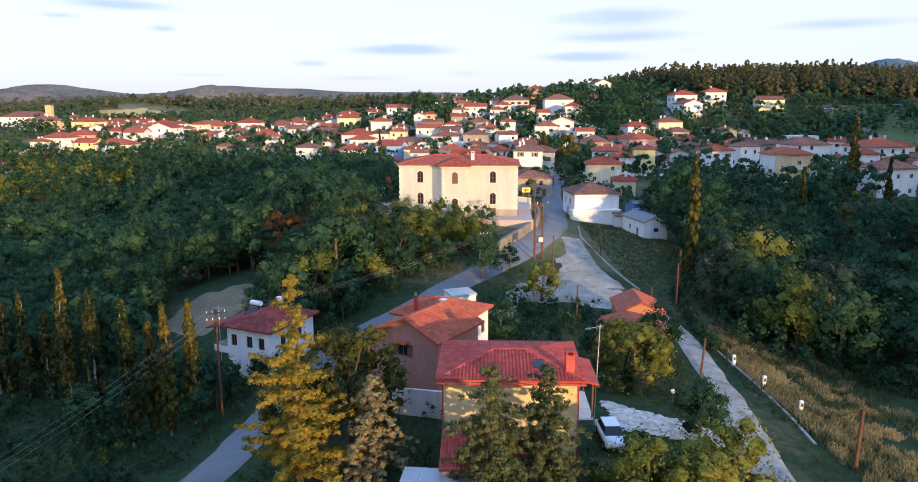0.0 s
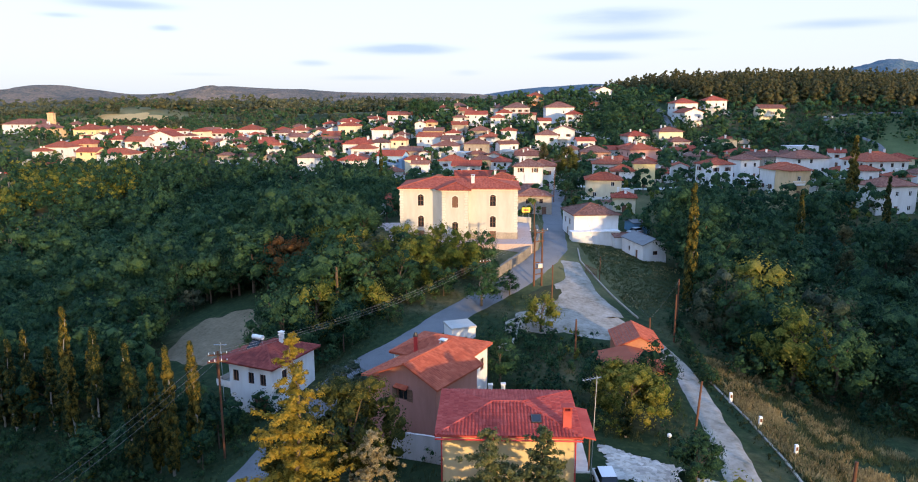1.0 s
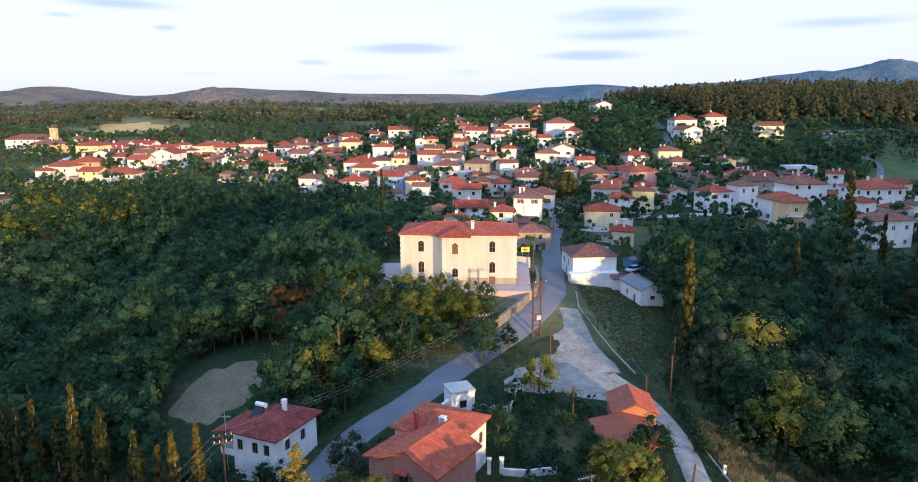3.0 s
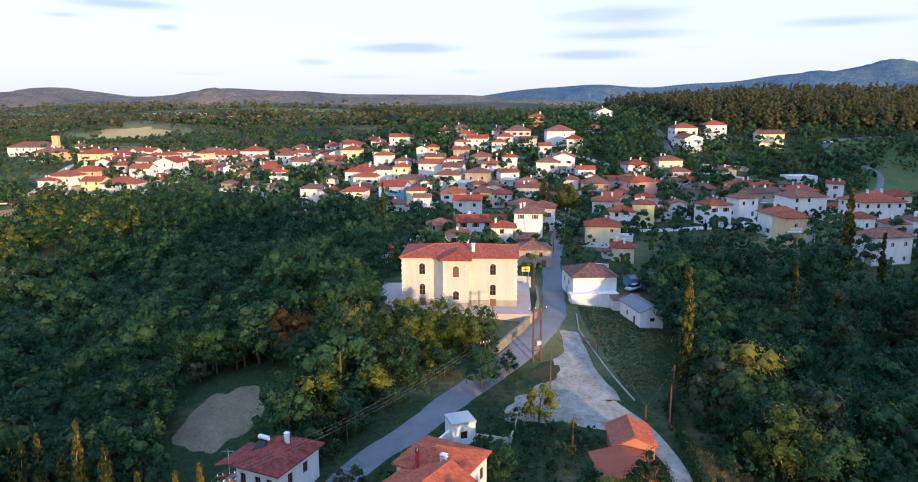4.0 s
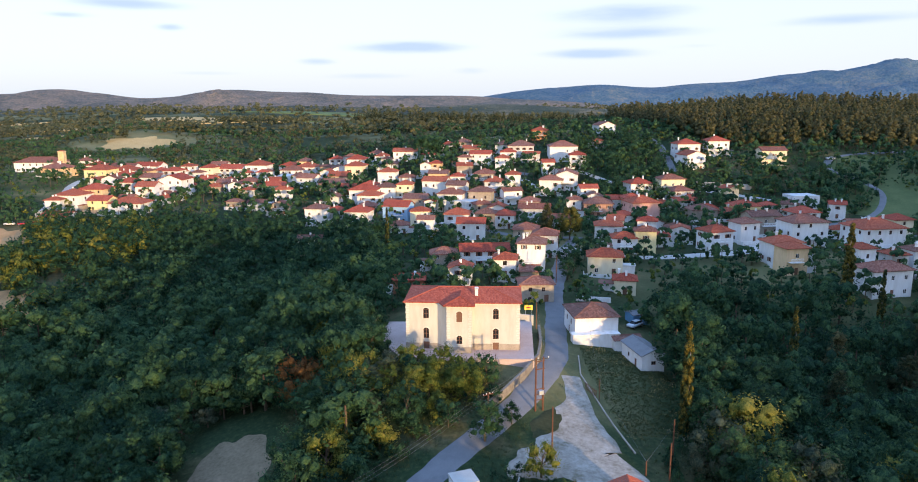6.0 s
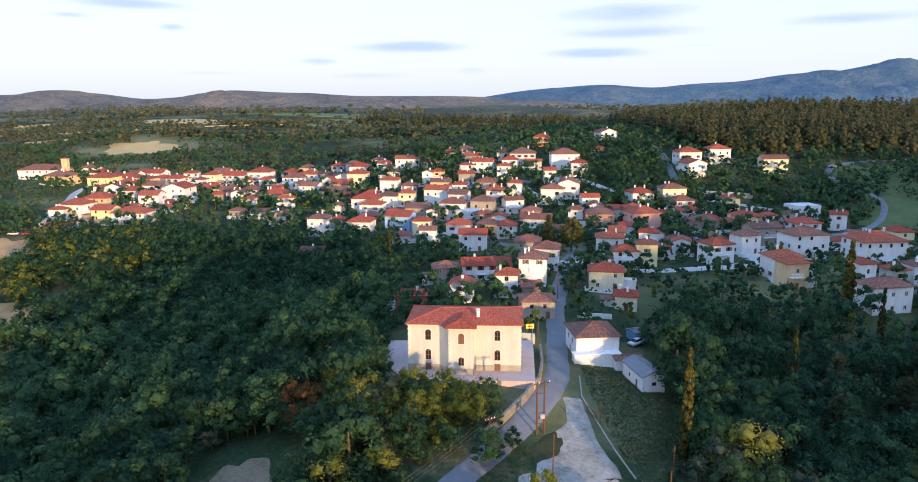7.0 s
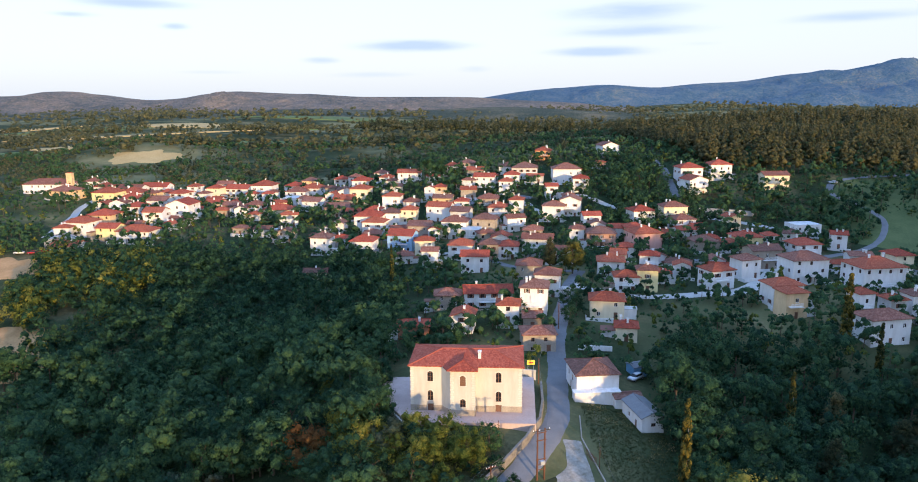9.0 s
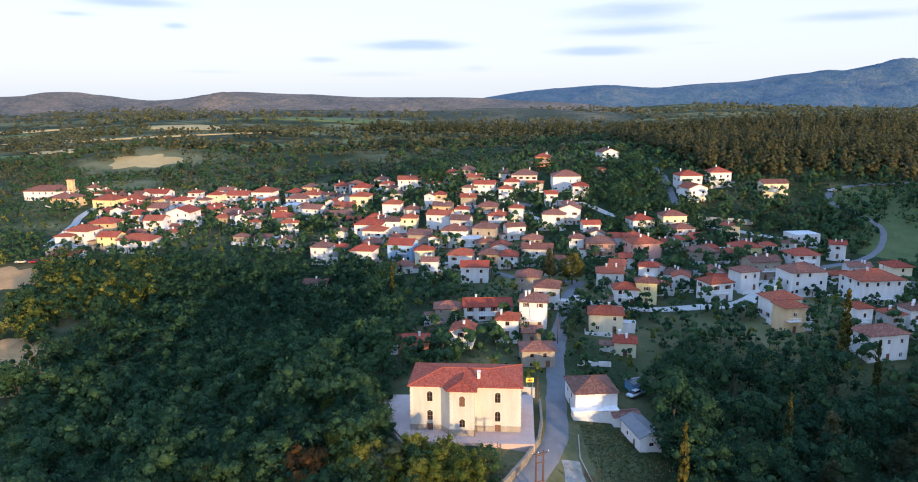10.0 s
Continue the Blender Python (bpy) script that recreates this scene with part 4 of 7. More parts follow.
for wx, wy, z, hh, brd in ((-6.75, 0, 5.65, 1.7, 0), (-6.75, 0, 1.95, 1.7, 0), (-0.65, -bayp, 5.65, 1.7, 1), (-0.65, -bayp, 1.6, 1.3, 0), (5.75, 0, 5.65, 1.7, 0), (5.75, 0, 1.95, 1.7, 0)):
    arch_window(SCH, wx, wy, z, 1.04, hh, 0.3, WOOD, bool(brd))
for wx in (-6.75, 5.75):
    part("door", box_mesh("school_door", -0.55, 0.08, 0, 0.55, 0.16, 1.9, WOOD), SCH, "dark wooden basement door", pose(wx, 0, -0.6))
# stone plinth, string course, cornice and quoins
for name, z0, z1, out, mat, lab in (("plinth", -0.8, 1.05, 0.06, STONE_W, "rough stone plinth"), ("cornice", SH - 0.32, SH - 0.02, 0.16, TRIM, "")):
    V, F = [], []
    for (ax, ay), (bx, by) in zip(plan, plan[1:] + plan[:1]):
        L = math.hypot(bx - ax, by - ay)
        u = Vector(((bx - ax) / L, (by - ay) / L, 0))
        n = Vector((u.y, -u.x, 0))
        gaps = []
        if name == "plinth" and ay == 0 and by == 0 and ax < bx:
            gaps = [c for c in (-6.75, 5.75) if ax < c < bx]
        runs, s = [], -out
        for c in gaps:
            runs.append((s, c - ax - 0.62))
            s = c - ax + 0.62
        runs.append((s, L + out))
        for a, b in runs:
            o = Vector((ax, ay, 0))
            k = len(V)
            for q, dz in ((a, z0), (b, z0), (b, z1), (a, z1)):
                V += [o + u * q + n * out + Vector((0, 0, dz)), o + u * q - n * 0.02 + Vector((0, 0, dz))]
            F += [(k, k + 2, k + 4, k + 6), (k + 6, k + 4, k + 5, k + 7), (k, k + 1, k + 3, k + 2), (k + 2, k + 3, k + 5, k + 4), (k, k + 6, k + 7, k + 1)]
    part(name, mesh_of("school_" + name, V, F, mat), SCH, lab)
quoin = box_mesh("quoin", -0.3, -0.045, 0, 0.3, 0.3, 0.32, TRIM, 0.015)
for qx, qy in ((x0 + 0.26, 0), (bay0 + 0.26, -bayp), (bay1 - 0.26, -bayp), (x1 - 0.26, 0)):
    for k in range(16):
        part("quoin", quoin, SCH, at=pose(qx + (0.08 if k % 2 else -0.03) * (1 if qx in (x0 + 0.26, bay0 + 0.26) else -1), qy, 1.15 + k * 0.45))
me, top, slopes = roof_mesh("school_roof", SW, SD, "hip", 0.23, 0.42, ROOFS[0])
rf = part("roof", me, SCH, "red clay tiled hipped roof", pose((x0 + x1) / 2, SD / 2, SH + 0.005))
part("ridge", ridge_mesh("ridge", slopes, ROOFS[0]), rf)
# roof of the projecting middle bay, hipped forward
bw = (bay1 - bay0) / 2 + 0.55
V = [(-bw, -bayp - 0.55, -0.1), (bw, -bayp - 0.55, -0.1), (bw, 3.2, -0.1), (-bw - 1.9, 1.6, -0.1), (0, -bayp - 0.55 + bw, -0.1 + bw * 0.36), (0, 4.6, -0.1 + bw * 0.36)]
V2 = [(a, b, c + 0.14) for a, b, c in V]
F = [(6, 7, 10), (7, 8, 11, 10), (9, 6, 10, 11), (0, 1, 7, 6), (1, 2, 8, 7), (3, 0, 6, 9), (3, 2, 1, 0)]
me = mesh_of("bay_roof", V + V2, F, ROOFS[0])
uv = me.uv_layers.new(name="UVMap")
for p in me.polygons:
    e = Vector((-p.normal.y, p.normal.x, 0)).normalized() if p.normal.xy.length > 1e-3 else Vector((1, 0, 0))
    s = p.normal.cross(e)
    for li in p.loop_indices:
        co = me.vertices[me.loops[li].vertex_index].co
        uv.data[li].uv = (co.dot(e), co.dot(s))
br = part("bay_roof", me, SCH, at=pose((bay0 + bay1) / 2, 0, SH + 0.012))
part("ridge", ridge_mesh("ridge", [[Vector(V2[i]) for i in f] for f in ((0, 1, 4), (1, 2, 5, 4), (3, 0, 4, 5))], ROOFS[0]), br)
part("chimney", chimney_mesh(1.5, 0.55), rf, "pale rendered chimney", pose(2.4, -3.0, 0.55))

# paved terrace round the school, its retaining wall and lawn
bm = bmesh.new()
rim = [(-17.2, 139), (-17.2, 133.5), (-14.2, 124.5), (-11.5, 119.6), (-8, 118.2), (12.2, 117.4), (13.6, 139)]
low, high = [[bm.verts.new((a, b, z)) for a, b in rim] for z in (-1.6, -0.05)]
bm.faces.new(high)
bm.faces.new(low[::-1])
for i in range(len(rim)):
    j = (i + 1) % len(rim)
    bm.faces.new((low[i], low[j], high[j], high[i]))
terrace = tagged(new("terrace", bm_mesh("terrace", bm, PAVING)), "paved pinkish terrace round the school", "pavement", kind="structure")


def low_wall(name, pts, h, thick, mat, label, sink=0.8, group=""):
    """A wall that follows the ground along pts."""
    V, F = [], []
    line = []
    for (ax, ay), (bx, by) in zip(pts, pts[1:]):
        n = max(1, int(math.hypot(bx - ax, by - ay) / 1.5))
        line += [(ax + (bx - ax) * k / n, ay + (by - ay) * k / n) for k in range(n)]
    line.append(pts[-1])
    for i, (ax, ay) in enumerate(line):
        p, q = line[max(i - 1, 0)], line[min(i + 1, len(line) - 1)]
        L = math.hypot(q[0] - p[0], q[1] - p[1])
        nx_, ny_ = -(q[1] - p[1]) / L * thick / 2, (q[0] - p[0]) / L * thick / 2
        z = float(land(ax, ay))
        V += [(ax - nx_, ay - ny_, z - sink), (ax + nx_, ay + ny_, z - sink), (ax + nx_, ay + ny_, z + h), (ax - nx_, ay - ny_, z + h)]
    for i in range(len(line) - 1):
        a = i * 4
        F += [(a + k, a + (k + 1) % 4, a + 4 + (k + 1) % 4, a + 4 + k) for k in range(4)]
    F += [(3, 2, 1, 0), tuple(len(V) - 4 + k for k in range(4))]
    return tagged(new(name, mesh_of(name, V, F, mat)), label, "wall", group)


low_wall("retaining_wall", [(3.2, 103.4), (6.5, 108.2), (10.2, 114), (13.2, 120.5), (14.4, 128), (14.9, 137)], 1.5, 0.45, WALL_STONE, "grey stone retaining wall along the road")
low_wall("garden_wall", [(-17.4, 139), (-17.4, 133.4), (-14.4, 124.3), (-11.7, 119.3)], 0.7, 0.3, CONCRETE, "low concrete wall at the terrace edge")
low_wall("roadside_kerb", [(21.2, 126), (20.4, 118), (22, 110), (23.4, 103), (25, 96)], 0.2, 0.22, STONE_W, "low stone kerb beside the yard")


# ---- the white house by the road, its store and the old stone house ----
def plain_house(name, x, y, z, turn, w, d, H, roof, slope, over, wall_mat, roof_mat, label, openings, tiles=None, category="house", tile_size=(0.25, 0.38)):
    """A house given by its openings: face, centre along the face, sill, width, height, kind."""
    ob = thing(name, x, y, z, turn, label, category)
    TAKEN.append((x, y, max(w, d) / 2 + 0.6))
    V, F = [], []
    gable = {"side": (0, d / 2 * slope), "front": (w / 2 * slope, 0)}.get(roof, (0, 0))
    faces = {"front": ((-w / 2, -d / 2, 0), (1, 0, 0), (0, -1, 0), w, gable[0], 0), "right": ((w / 2, -d / 2, 0), (0, 1, 0), (1, 0, 0), d, gable[1], 90),
             "back": ((w / 2, d / 2, 0), (-1, 0, 0), (0, 1, 0), w, gable[0], 180), "left": ((-w / 2, d / 2, 0), (0, -1, 0), (-1, 0, 0), d, gable[1], -90)}
    for f, (o, u, n, W, top, ang) in faces.items():
        hs = [q for q in openings if q[0] == f]
        wall_face(V, F, o, u, n, W, H, [(c - a / 2, s, c + a / 2, s + b) for _, c, s, a, b, *_ in hs], 0.22, top or None)
        for _, c, s, a, b, kind, *more in hs:
            p = Vector(o) + Vector(u) * c
            m = pose(p.x, p.y, s, 0, 0, ang)
            if kind == "door":
                dr = part("door", box_mesh("door", -a / 2, 0.1, 0, a / 2, 0.16, b, more[0] if more else WOOD), ob, at=m)
                part("handle", box_mesh("handle", a / 2 - 0.16, 0.05, 0.95, a / 2 - 0.08, 0.1, 1.1, IRON, 0.005), dr)
            else:
                fit_window(ob, m, a, b, more[0] if more else WOOD, kind == "shut")
    k = len(V)
    F.append((k, k + 1, k + 2, k + 3))
    V += [Vector((sx * w / 2, sy * d / 2, H - 0.02)) for sx, sy in ((-1, -1), (1, -1), (1, 1), (-1, 1))]
    part("wall", mesh_of("wall", V, F, wall_mat), ob)
    me, top, slopes = roof_mesh("roof", w, d, roof, slope, over, roof_mat)
    rf = part("roof", me, ob, at=pose(0, 0, H + 0.005))
    if slopes:
        part("ridge", ridge_mesh("ridge", slopes, tiles or roof_mat), rf)
    if tiles:
        tagged(part("roof_tiles", tiles_mesh("roof_tiles", slopes, tiles, *tile_size), rf, "rounded clay tiles in courses"), kind="stuff")
    return ob, rf, top


plain_house("white_house", 25.6, 139.2, -3.4, 6, 8.6, 9.0, 5.6, "hip", 0.36, 0.4, WALLS["white"], ROOFS[3], "white-washed house with a faded brown tiled roof by the road",
            [("left", 2.2, 3.2, 0.9, 1.2, "win"), ("left", 5.5, 3.2, 0.9, 1.2, "win"), ("left", 4.0, 0.6, 0.9, 2.0, "door")])
_o = thing("lean_to", 25.2, 133.6, -3.8, 6, "low white-washed lean-to on the road-side house", "house")
part("wall", box_mesh("lean_to_wall", -4.2, -1.0, -0.5, 5.0, 1.1, 3.0, WALLS["white"], 0.03), _o)
part("roof", box_mesh("lean_to_roof", -4.35, -1.15, 3.0, 5.15, 1.05, 3.14, WHITEWASH, 0.02), _o)
ob, rf, top = plain_house("store", 33.2, 126.6, -4.9, 12, 4.4, 8.6, 3.7, "front", 0.42, 0.25, WALLS["white"], SLATE, "small white-washed store with a grey sheet roof",
                          [("front", 2.3, 1.9, 0.9, 0.7, "win"), ("left", 3.0, 1.7, 0.7, 0.9, "win"), ("left", 6.0, 0.4, 0.9, 2.0, "door")])
plain_house("shed", 31.5, 133.5, -4.6, 8, 5.4, 3.2, 3.0, "side", 0.3, 0.25, WALLS["white"], ROOFS[3], "white shed with a brown tiled roof between the houses", [])
ob, rf, top = plain_house("stone_house", 16.3, 160.4, -1.7, 3, 7.7, 6.4, 4.6, "hip", 0.34, 0.4, WALLS["stone"], ROOFS[2], "old stone house with a faded tiled roof",
                          [("front", 2.3, 2.9, 0.8, 1.0, "win"), ("front", 5.3, 2.9, 0.8, 1.0, "win"), ("front", 6.0, 0.3, 1.0, 1.8, "door"), ("front", 2.2, 0.8, 0.8, 0.8, "win")])

# ---- the near houses ----
ob, rf, top = plain_house("yellow_house", 3.9, 50.2, -6.9, -2, 9.2, 7.0, 7.5, "hip", 0.20, 0.5, WALLS["mustard"], TILE_RED, "mustard yellow two-storey house with a red tiled roof",
                          [("right", 2.0, 4.4, 1.0, 1.3, "win"), ("right", 5.0, 4.2, 0.9, 2.1, "door"), ("left", 3.5, 4.6, 0.9, 1.1, "win")], TILE_RED)
YH = ob
part("gutter", tube_mesh("gutter", (-5.1, -4.02, 7.28), (5.1, -4.02, 7.28), 0.07, 0.07, RED_PAINT), YH, "red gutter along the eaves")
for gxx in (-4.66, 4.66):
    part("downpipe", tube_mesh("downpipe", (gxx, -3.56, 0.3), (gxx, -3.56, 7.2), 0.05, 0.05, RED_PAINT), YH, "red downpipe")
bm = bmesh.new()
box(bm, -0.36, -0.46, 0, 0.36, 0.46, 0.1, 0.01)
sk = part("skylight", bm_mesh("skylight", bm, IRON), rf, "roof window in a dark frame", Matrix.Translation((2.0, -2.1, 0.47)) @ Euler((math.atan(0.20), 0, 0)).to_matrix().to_4x4())
part("pane", mesh_of("skylight_pane", [(-0.28, -0.38, 0.104), (0.28, -0.38, 0.104), (0.28, 0.38, 0.104), (-0.28, 0.38, 0.104)], [(0, 1, 2, 3)], GLASS), sk)
part("chimney", chimney_mesh(1.4, 0.6), rf, "red-tiled chimney stack with a slotted cap", pose(4.1, -2.7, 0.35))
SHARED[("chimney", 1.4, 0.6)].materials[0] = TILE_RED
V = [(4.6, -2.6, 0), (6.2, -2.6, -0.35), (6.2, 2.4, -0.35), (4.6, 2.4, 0)]
lean = part("porch_roof", mesh_of("porch_roof", [(a, b, c + z) for z in (0, 0.12) for a, b, c in V], [(4, 5, 6, 7), (3, 2, 1, 0), (0, 1, 5, 4), (1, 2, 6, 5), (2, 3, 7, 6)], TILE_RED), YH, "red sheet porch roof", pose(0, 0, 7.0))
part("balcony", box_mesh("balcony", 4.6, -2.4, 4.0, 5.9, 2.4, 4.18, WHITEWASH, 0.02), YH)
for by_ in (-2.3, 2.3):
    part("post", tube_mesh("post", (5.8, by_, 4.1), (5.8, by_, 6.8), 0.06, 0.06, WOOD), YH)
GA = thing("garage", 2.0, 44.6, -6.6, -2, "lean-to garage with a red tiled roof against the yellow house", "garage")
part("wall", box_mesh("garage_wall", -2.8, -1.5, -0.3, 3.6, 1.9, 2.3, CONCRETE, 0.02), GA)
V = [(-3.0, -1.8, 2.32), (3.8, -1.8, 2.32), (3.8, 2.05, 3.3), (-3.0, 2.05, 3.3)]
grf = part("roof", mesh_of("garage_roof", [(a, b, c + z) for z in (0, 0.12) for a, b, c in V], [(4, 5, 6, 7), (3, 2, 1, 0), (0, 1, 5, 4), (1, 2, 6, 5), (2, 3, 7, 6), (3, 0, 4, 7)], TILE_RED), GA)
tagged(part("roof_tiles", tiles_mesh("garage_tiles", [[Vector((a, b, c + 0.12)) for a, b, c in V]], TILE_RED), grf), kind="stuff")

ob, rf, top = plain_house("pink_house", -2.5, 62.0, -7.7, -33, 6.2, 6.6, 7.2, "front", 0.46, 0.45, WALLS["rose"], TILE_CLAY, "dusky red house with a gabled clay tiled roof",
                          [("front", 2.6, 5.2, 1.1, 1.2, "shut")], TILE_CLAY)
bm = bmesh.new()
for k in range(6):
    box(bm, -0.7 + k * 0.24, -0.5, 0.0, -0.5 + k * 0.24, 0, 0.1)
part("awning", bm_mesh("awning", bm, TILE_CLAY), ob, "small tiled canopy over the window", Matrix.Translation((-0.5, -3.32, 6.6)) @ Euler((0.5, 0, 0)).to_matrix().to_4x4())
PL = thing("porch", -6.0, 64.8, -6.9, -33, "lower tiled wing beside the dusky red house", "house")
part("wall", box_mesh("porch_wall", -1.4, -2.2, -1.6, 1.3, 3.0, 5.0, WALLS["rose"], 0.02), PL)
V = [(-1.8, -2.6, 5.0), (1.6, -2.6, 5.7), (1.6, 3.4, 5.7), (-1.8, 3.4, 5.0)]
prf = part("roof", mesh_of("porch_roof", [(a, b, c + z) for z in (0, 0.12) for a, b, c in V], [(4, 5, 6, 7), (3, 2, 1, 0), (0, 1, 5, 4), (1, 2, 6, 5), (2, 3, 7, 6), (3, 0, 4, 7)], TILE_CLAY), PL)
tagged(part("roof_tiles", tiles_mesh("porch_tiles", [[Vector(V[i]) + Vector((0, 0, 0.12)) for i in (3, 0, 1, 2)]], TILE_CLAY), prf), kind="stuff")
low_wall("yard_wall", [(-5.6, 58.6), (-1.0, 55.6)], 2.4, 0.25, WALLS["shell"], "pale pink yard wall")
ob, rf, top = plain_house("white_house", -1.6, 70.4, -7.6, -27, 7.4, 6.4, 6.1, "hip", 0.36, 0.4, WALLS["white"], TILE_CLAY, "white house with a hipped orange tiled roof",
                          [("right", 2.0, 3.6, 0.9, 1.3, "win"), ("right", 5.2, 3.6, 0.9, 1.3, "win"), ("right", 3.6, 0.4, 0.9, 2.0, "door")], TILE_CLAY)
part("flue", tube_mesh("flue", (-1.0, -3.5, 4.6), (-1.0, -3.5, 8.2), 0.2, 0.2, RED_PAINT, 12), ob, "tall red stove flue with a black cap")
part("flue_cap", tube_mesh("flue_cap", (-1.0, -3.5, 8.2), (-1.0, -3.5, 8.6), 0.26, 0.12, IRON, 12), ob)
part("chimney", chimney_mesh(1.2, 0.55), rf, "rendered chimney", pose(1.4, -2.2, 0.5))

ob, rf, top = plain_house("white_house", -20.9, 76.8, -10.7, -24, 5.8, 7.6, 6.3, "hip", 0.36, 0.55, WALLS["white"], TILE_DARK, "white two-storey house with a dark red tiled roof",
                          [("front", 0.9, 4.0, 0.8, 1.3, "win"), ("front", 3.0, 4.0, 0.8, 1.3, "win"), ("front", 4.6, 4.0, 0.8, 1.3, "win"), ("front", 4.2, 0.6, 2.0, 2.0, "door"), ("right", 2.2, 4.0, 0.9, 1.3, "win"), ("right", 5.0, 4.0, 0.9, 1.3, "win"), ("left", 3.0, 3.6, 0.9, 2.0, "door")], TILE_DARK)
part("chimney", chimney_mesh(1.5, 0.45), rf, "slim white chimney", pose(0.6, 1.0, 0.7))
part("balcony", box_mesh("balcony", -5.0, -3.6, 2.9, -2.9, 1.0, 3.1, WHITEWASH, 0.02), ob, "white balcony slab on the gable end")
part("balcony_wall", box_mesh("balcony_wall", -5.0, -3.66, 3.1, -2.9, -3.56, 3.7, WHITEWASH, 0.02), ob)
part("balcony_wall", box_mesh("balcony_wall", -5.06, -3.55, 3.1, -4.96, 1.0, 3.7, WHITEWASH, 0.02), ob)
for px_, py_ in ((-4.9, -3.5), (-4.9, -1.2), (-4.9, 0.9)):
    part("post", tube_mesh("post", (px_, py_, 3.1), (px_, py_, 6.0), 0.08, 0.08, WOOD), ob)
V = [(-5.5, -4.3, 5.62), (-3.0, -4.3, 6.36), (-3.0, 1.6, 6.36), (-5.5, 1.6, 5.62)]
vr = part("veranda_roof", mesh_of("veranda_roof", [(a, b, c + z) for z in (0, 0.12) for a, b, c in V], [(4, 5, 6, 7), (3, 2, 1, 0), (0, 1, 5, 4), (1, 2, 6, 5), (2, 3, 7, 6), (3, 0, 4, 7)], TILE_DARK), ob)
tagged(part("roof_tiles", tiles_mesh("veranda_tiles", [[Vector(V[i]) + Vector((0, 0, 0.12)) for i in (3, 0, 1, 2)]], TILE_DARK), vr), kind="stuff")
WH = thing("water_heater", -23.0, 77.6, -4.1, -24, "white solar water heater on a stand on the roof", "water heater")
part("tank", tube_mesh("tank", (-0.7, 0.5, 1.1), (0.7, 0.5, 1.1), 0.28, 0.28, WHITE_PAINT, 14), WH)
part("collector", mesh_of("collector", [(-0.6, -0.9, 0.1), (0.6, -0.9, 0.1), (0.6, 0.4, 0.85), (-0.6, 0.4, 0.85), (-0.6, -0.9, 0.0), (0.6, -0.9, 0.0), (0.6, 0.4, 0.75), (-0.6, 0.4, 0.75)],
                          [(0, 1, 2, 3), (7, 6, 5, 4), (0, 4, 5, 1), (1, 5, 6, 2), (2, 6, 7, 3), (3, 7, 4, 0)], GLASS), WH)
for sx in (-0.55, 0.55):
    part("leg", tube_mesh("leg", (sx, 0.5, -0.6), (sx, 0.5, 0.9), 0.03, 0.03, ZINC, 6), WH)

# sheds beside the dirt track
ob, rf, top = plain_house("brick_shed", 20.9, 81.0, -6.9, -3, 4.8, 5.6, 2.7, "front", 0.46, 0.3, WALLS["brick"], TILE_CLAY, "old brick shed with a patched tiled roof",
                          [("right", 4.2, 0.3, 0.9, 1.8, "door"), ("front", 3.6, 0.3, 0.8, 1.5, "door")], TILE_CLAY)
part("old_tiles", mesh_of("old_tiles", [(-2.66, -3.0, 2.62), (-0.1, -3.0, 3.80), (-0.1, 3.0, 3.80), (-2.66, 3.0, 2.62), (-2.66, -3.0, 2.80), (-0.1, -3.0, 3.98), (-0.1, 3.0, 3.98), (-2.66, 3.0, 2.80)],
                          [(4, 5, 6, 7), (0, 4, 7, 3), (0, 1, 5, 4), (2, 3, 7, 6), (1, 2, 6, 5)], ROOFS[3]), ob, "older dark tiles on one slope")
LS = thing("shed", 19.1, 75.0, -6.9, 1, "long low shed with a red sheet roof", "shed")
part("wall", box_mesh("shed_wall", -3.0, -3.0, -0.6, 2.8, 2.6, 2.1, WALLS["brick"], 0.02), LS)
V = [(-3.8, -4.0, 2.1), (0, -4.0, 2.9), (3.4, -4.0, 2.1), (-3.8, 3.0, 2.1), (0, 3.0, 2.9), (3.4, 3.0, 2.1)]
part("roof", mesh_of("shed_roof", [(a, b, c + z) for z in (0, 0.1) for a, b, c in V], [(6, 7, 10, 9), (7, 8, 11, 10), (1, 0, 3, 4), (2, 1, 4, 5), (0, 1, 7, 6), (1, 2, 8, 7), (2, 5, 11, 8), (3, 0, 6, 9)], ROOFS[1]), LS, "faded red sheet roof")
TAKEN.append((19.1, 75.0, 4.4))
ob, rf, top = plain_house("outbuilding", 0.2, 84.0, -6.4, 20, 3.0, 3.0, 2.9, "flat", 0.1, 0.1, WALLS["white"], CONCRETE, "small white outbuilding with a flat roof", [("front", 1.5, 0.9, 0.9, 1.0, "win")])
low_wall("yard_wall", [(-5.0, 77.0), (-1.2, 82.8)], 2.0, 0.25, WHITEWASH, "white-washed yard wall along the road")
CN = thing("canopy", -1.2, 41.5, -6.9, -6, "pale blue corrugated sheet canopy on posts", "canopy")
bm = bmesh.new()
for k in range(20):
    xx = -2.4 + k * 0.25
    box(bm, xx, -3.0, 2.3, xx + 0.125, 2.4, 2.36)
    box(bm, xx + 0.125, -3.0, 2.27, xx + 0.25, 2.4, 2.33)
part("sheet", bm_mesh("canopy_sheet", bm, ZINC), CN)
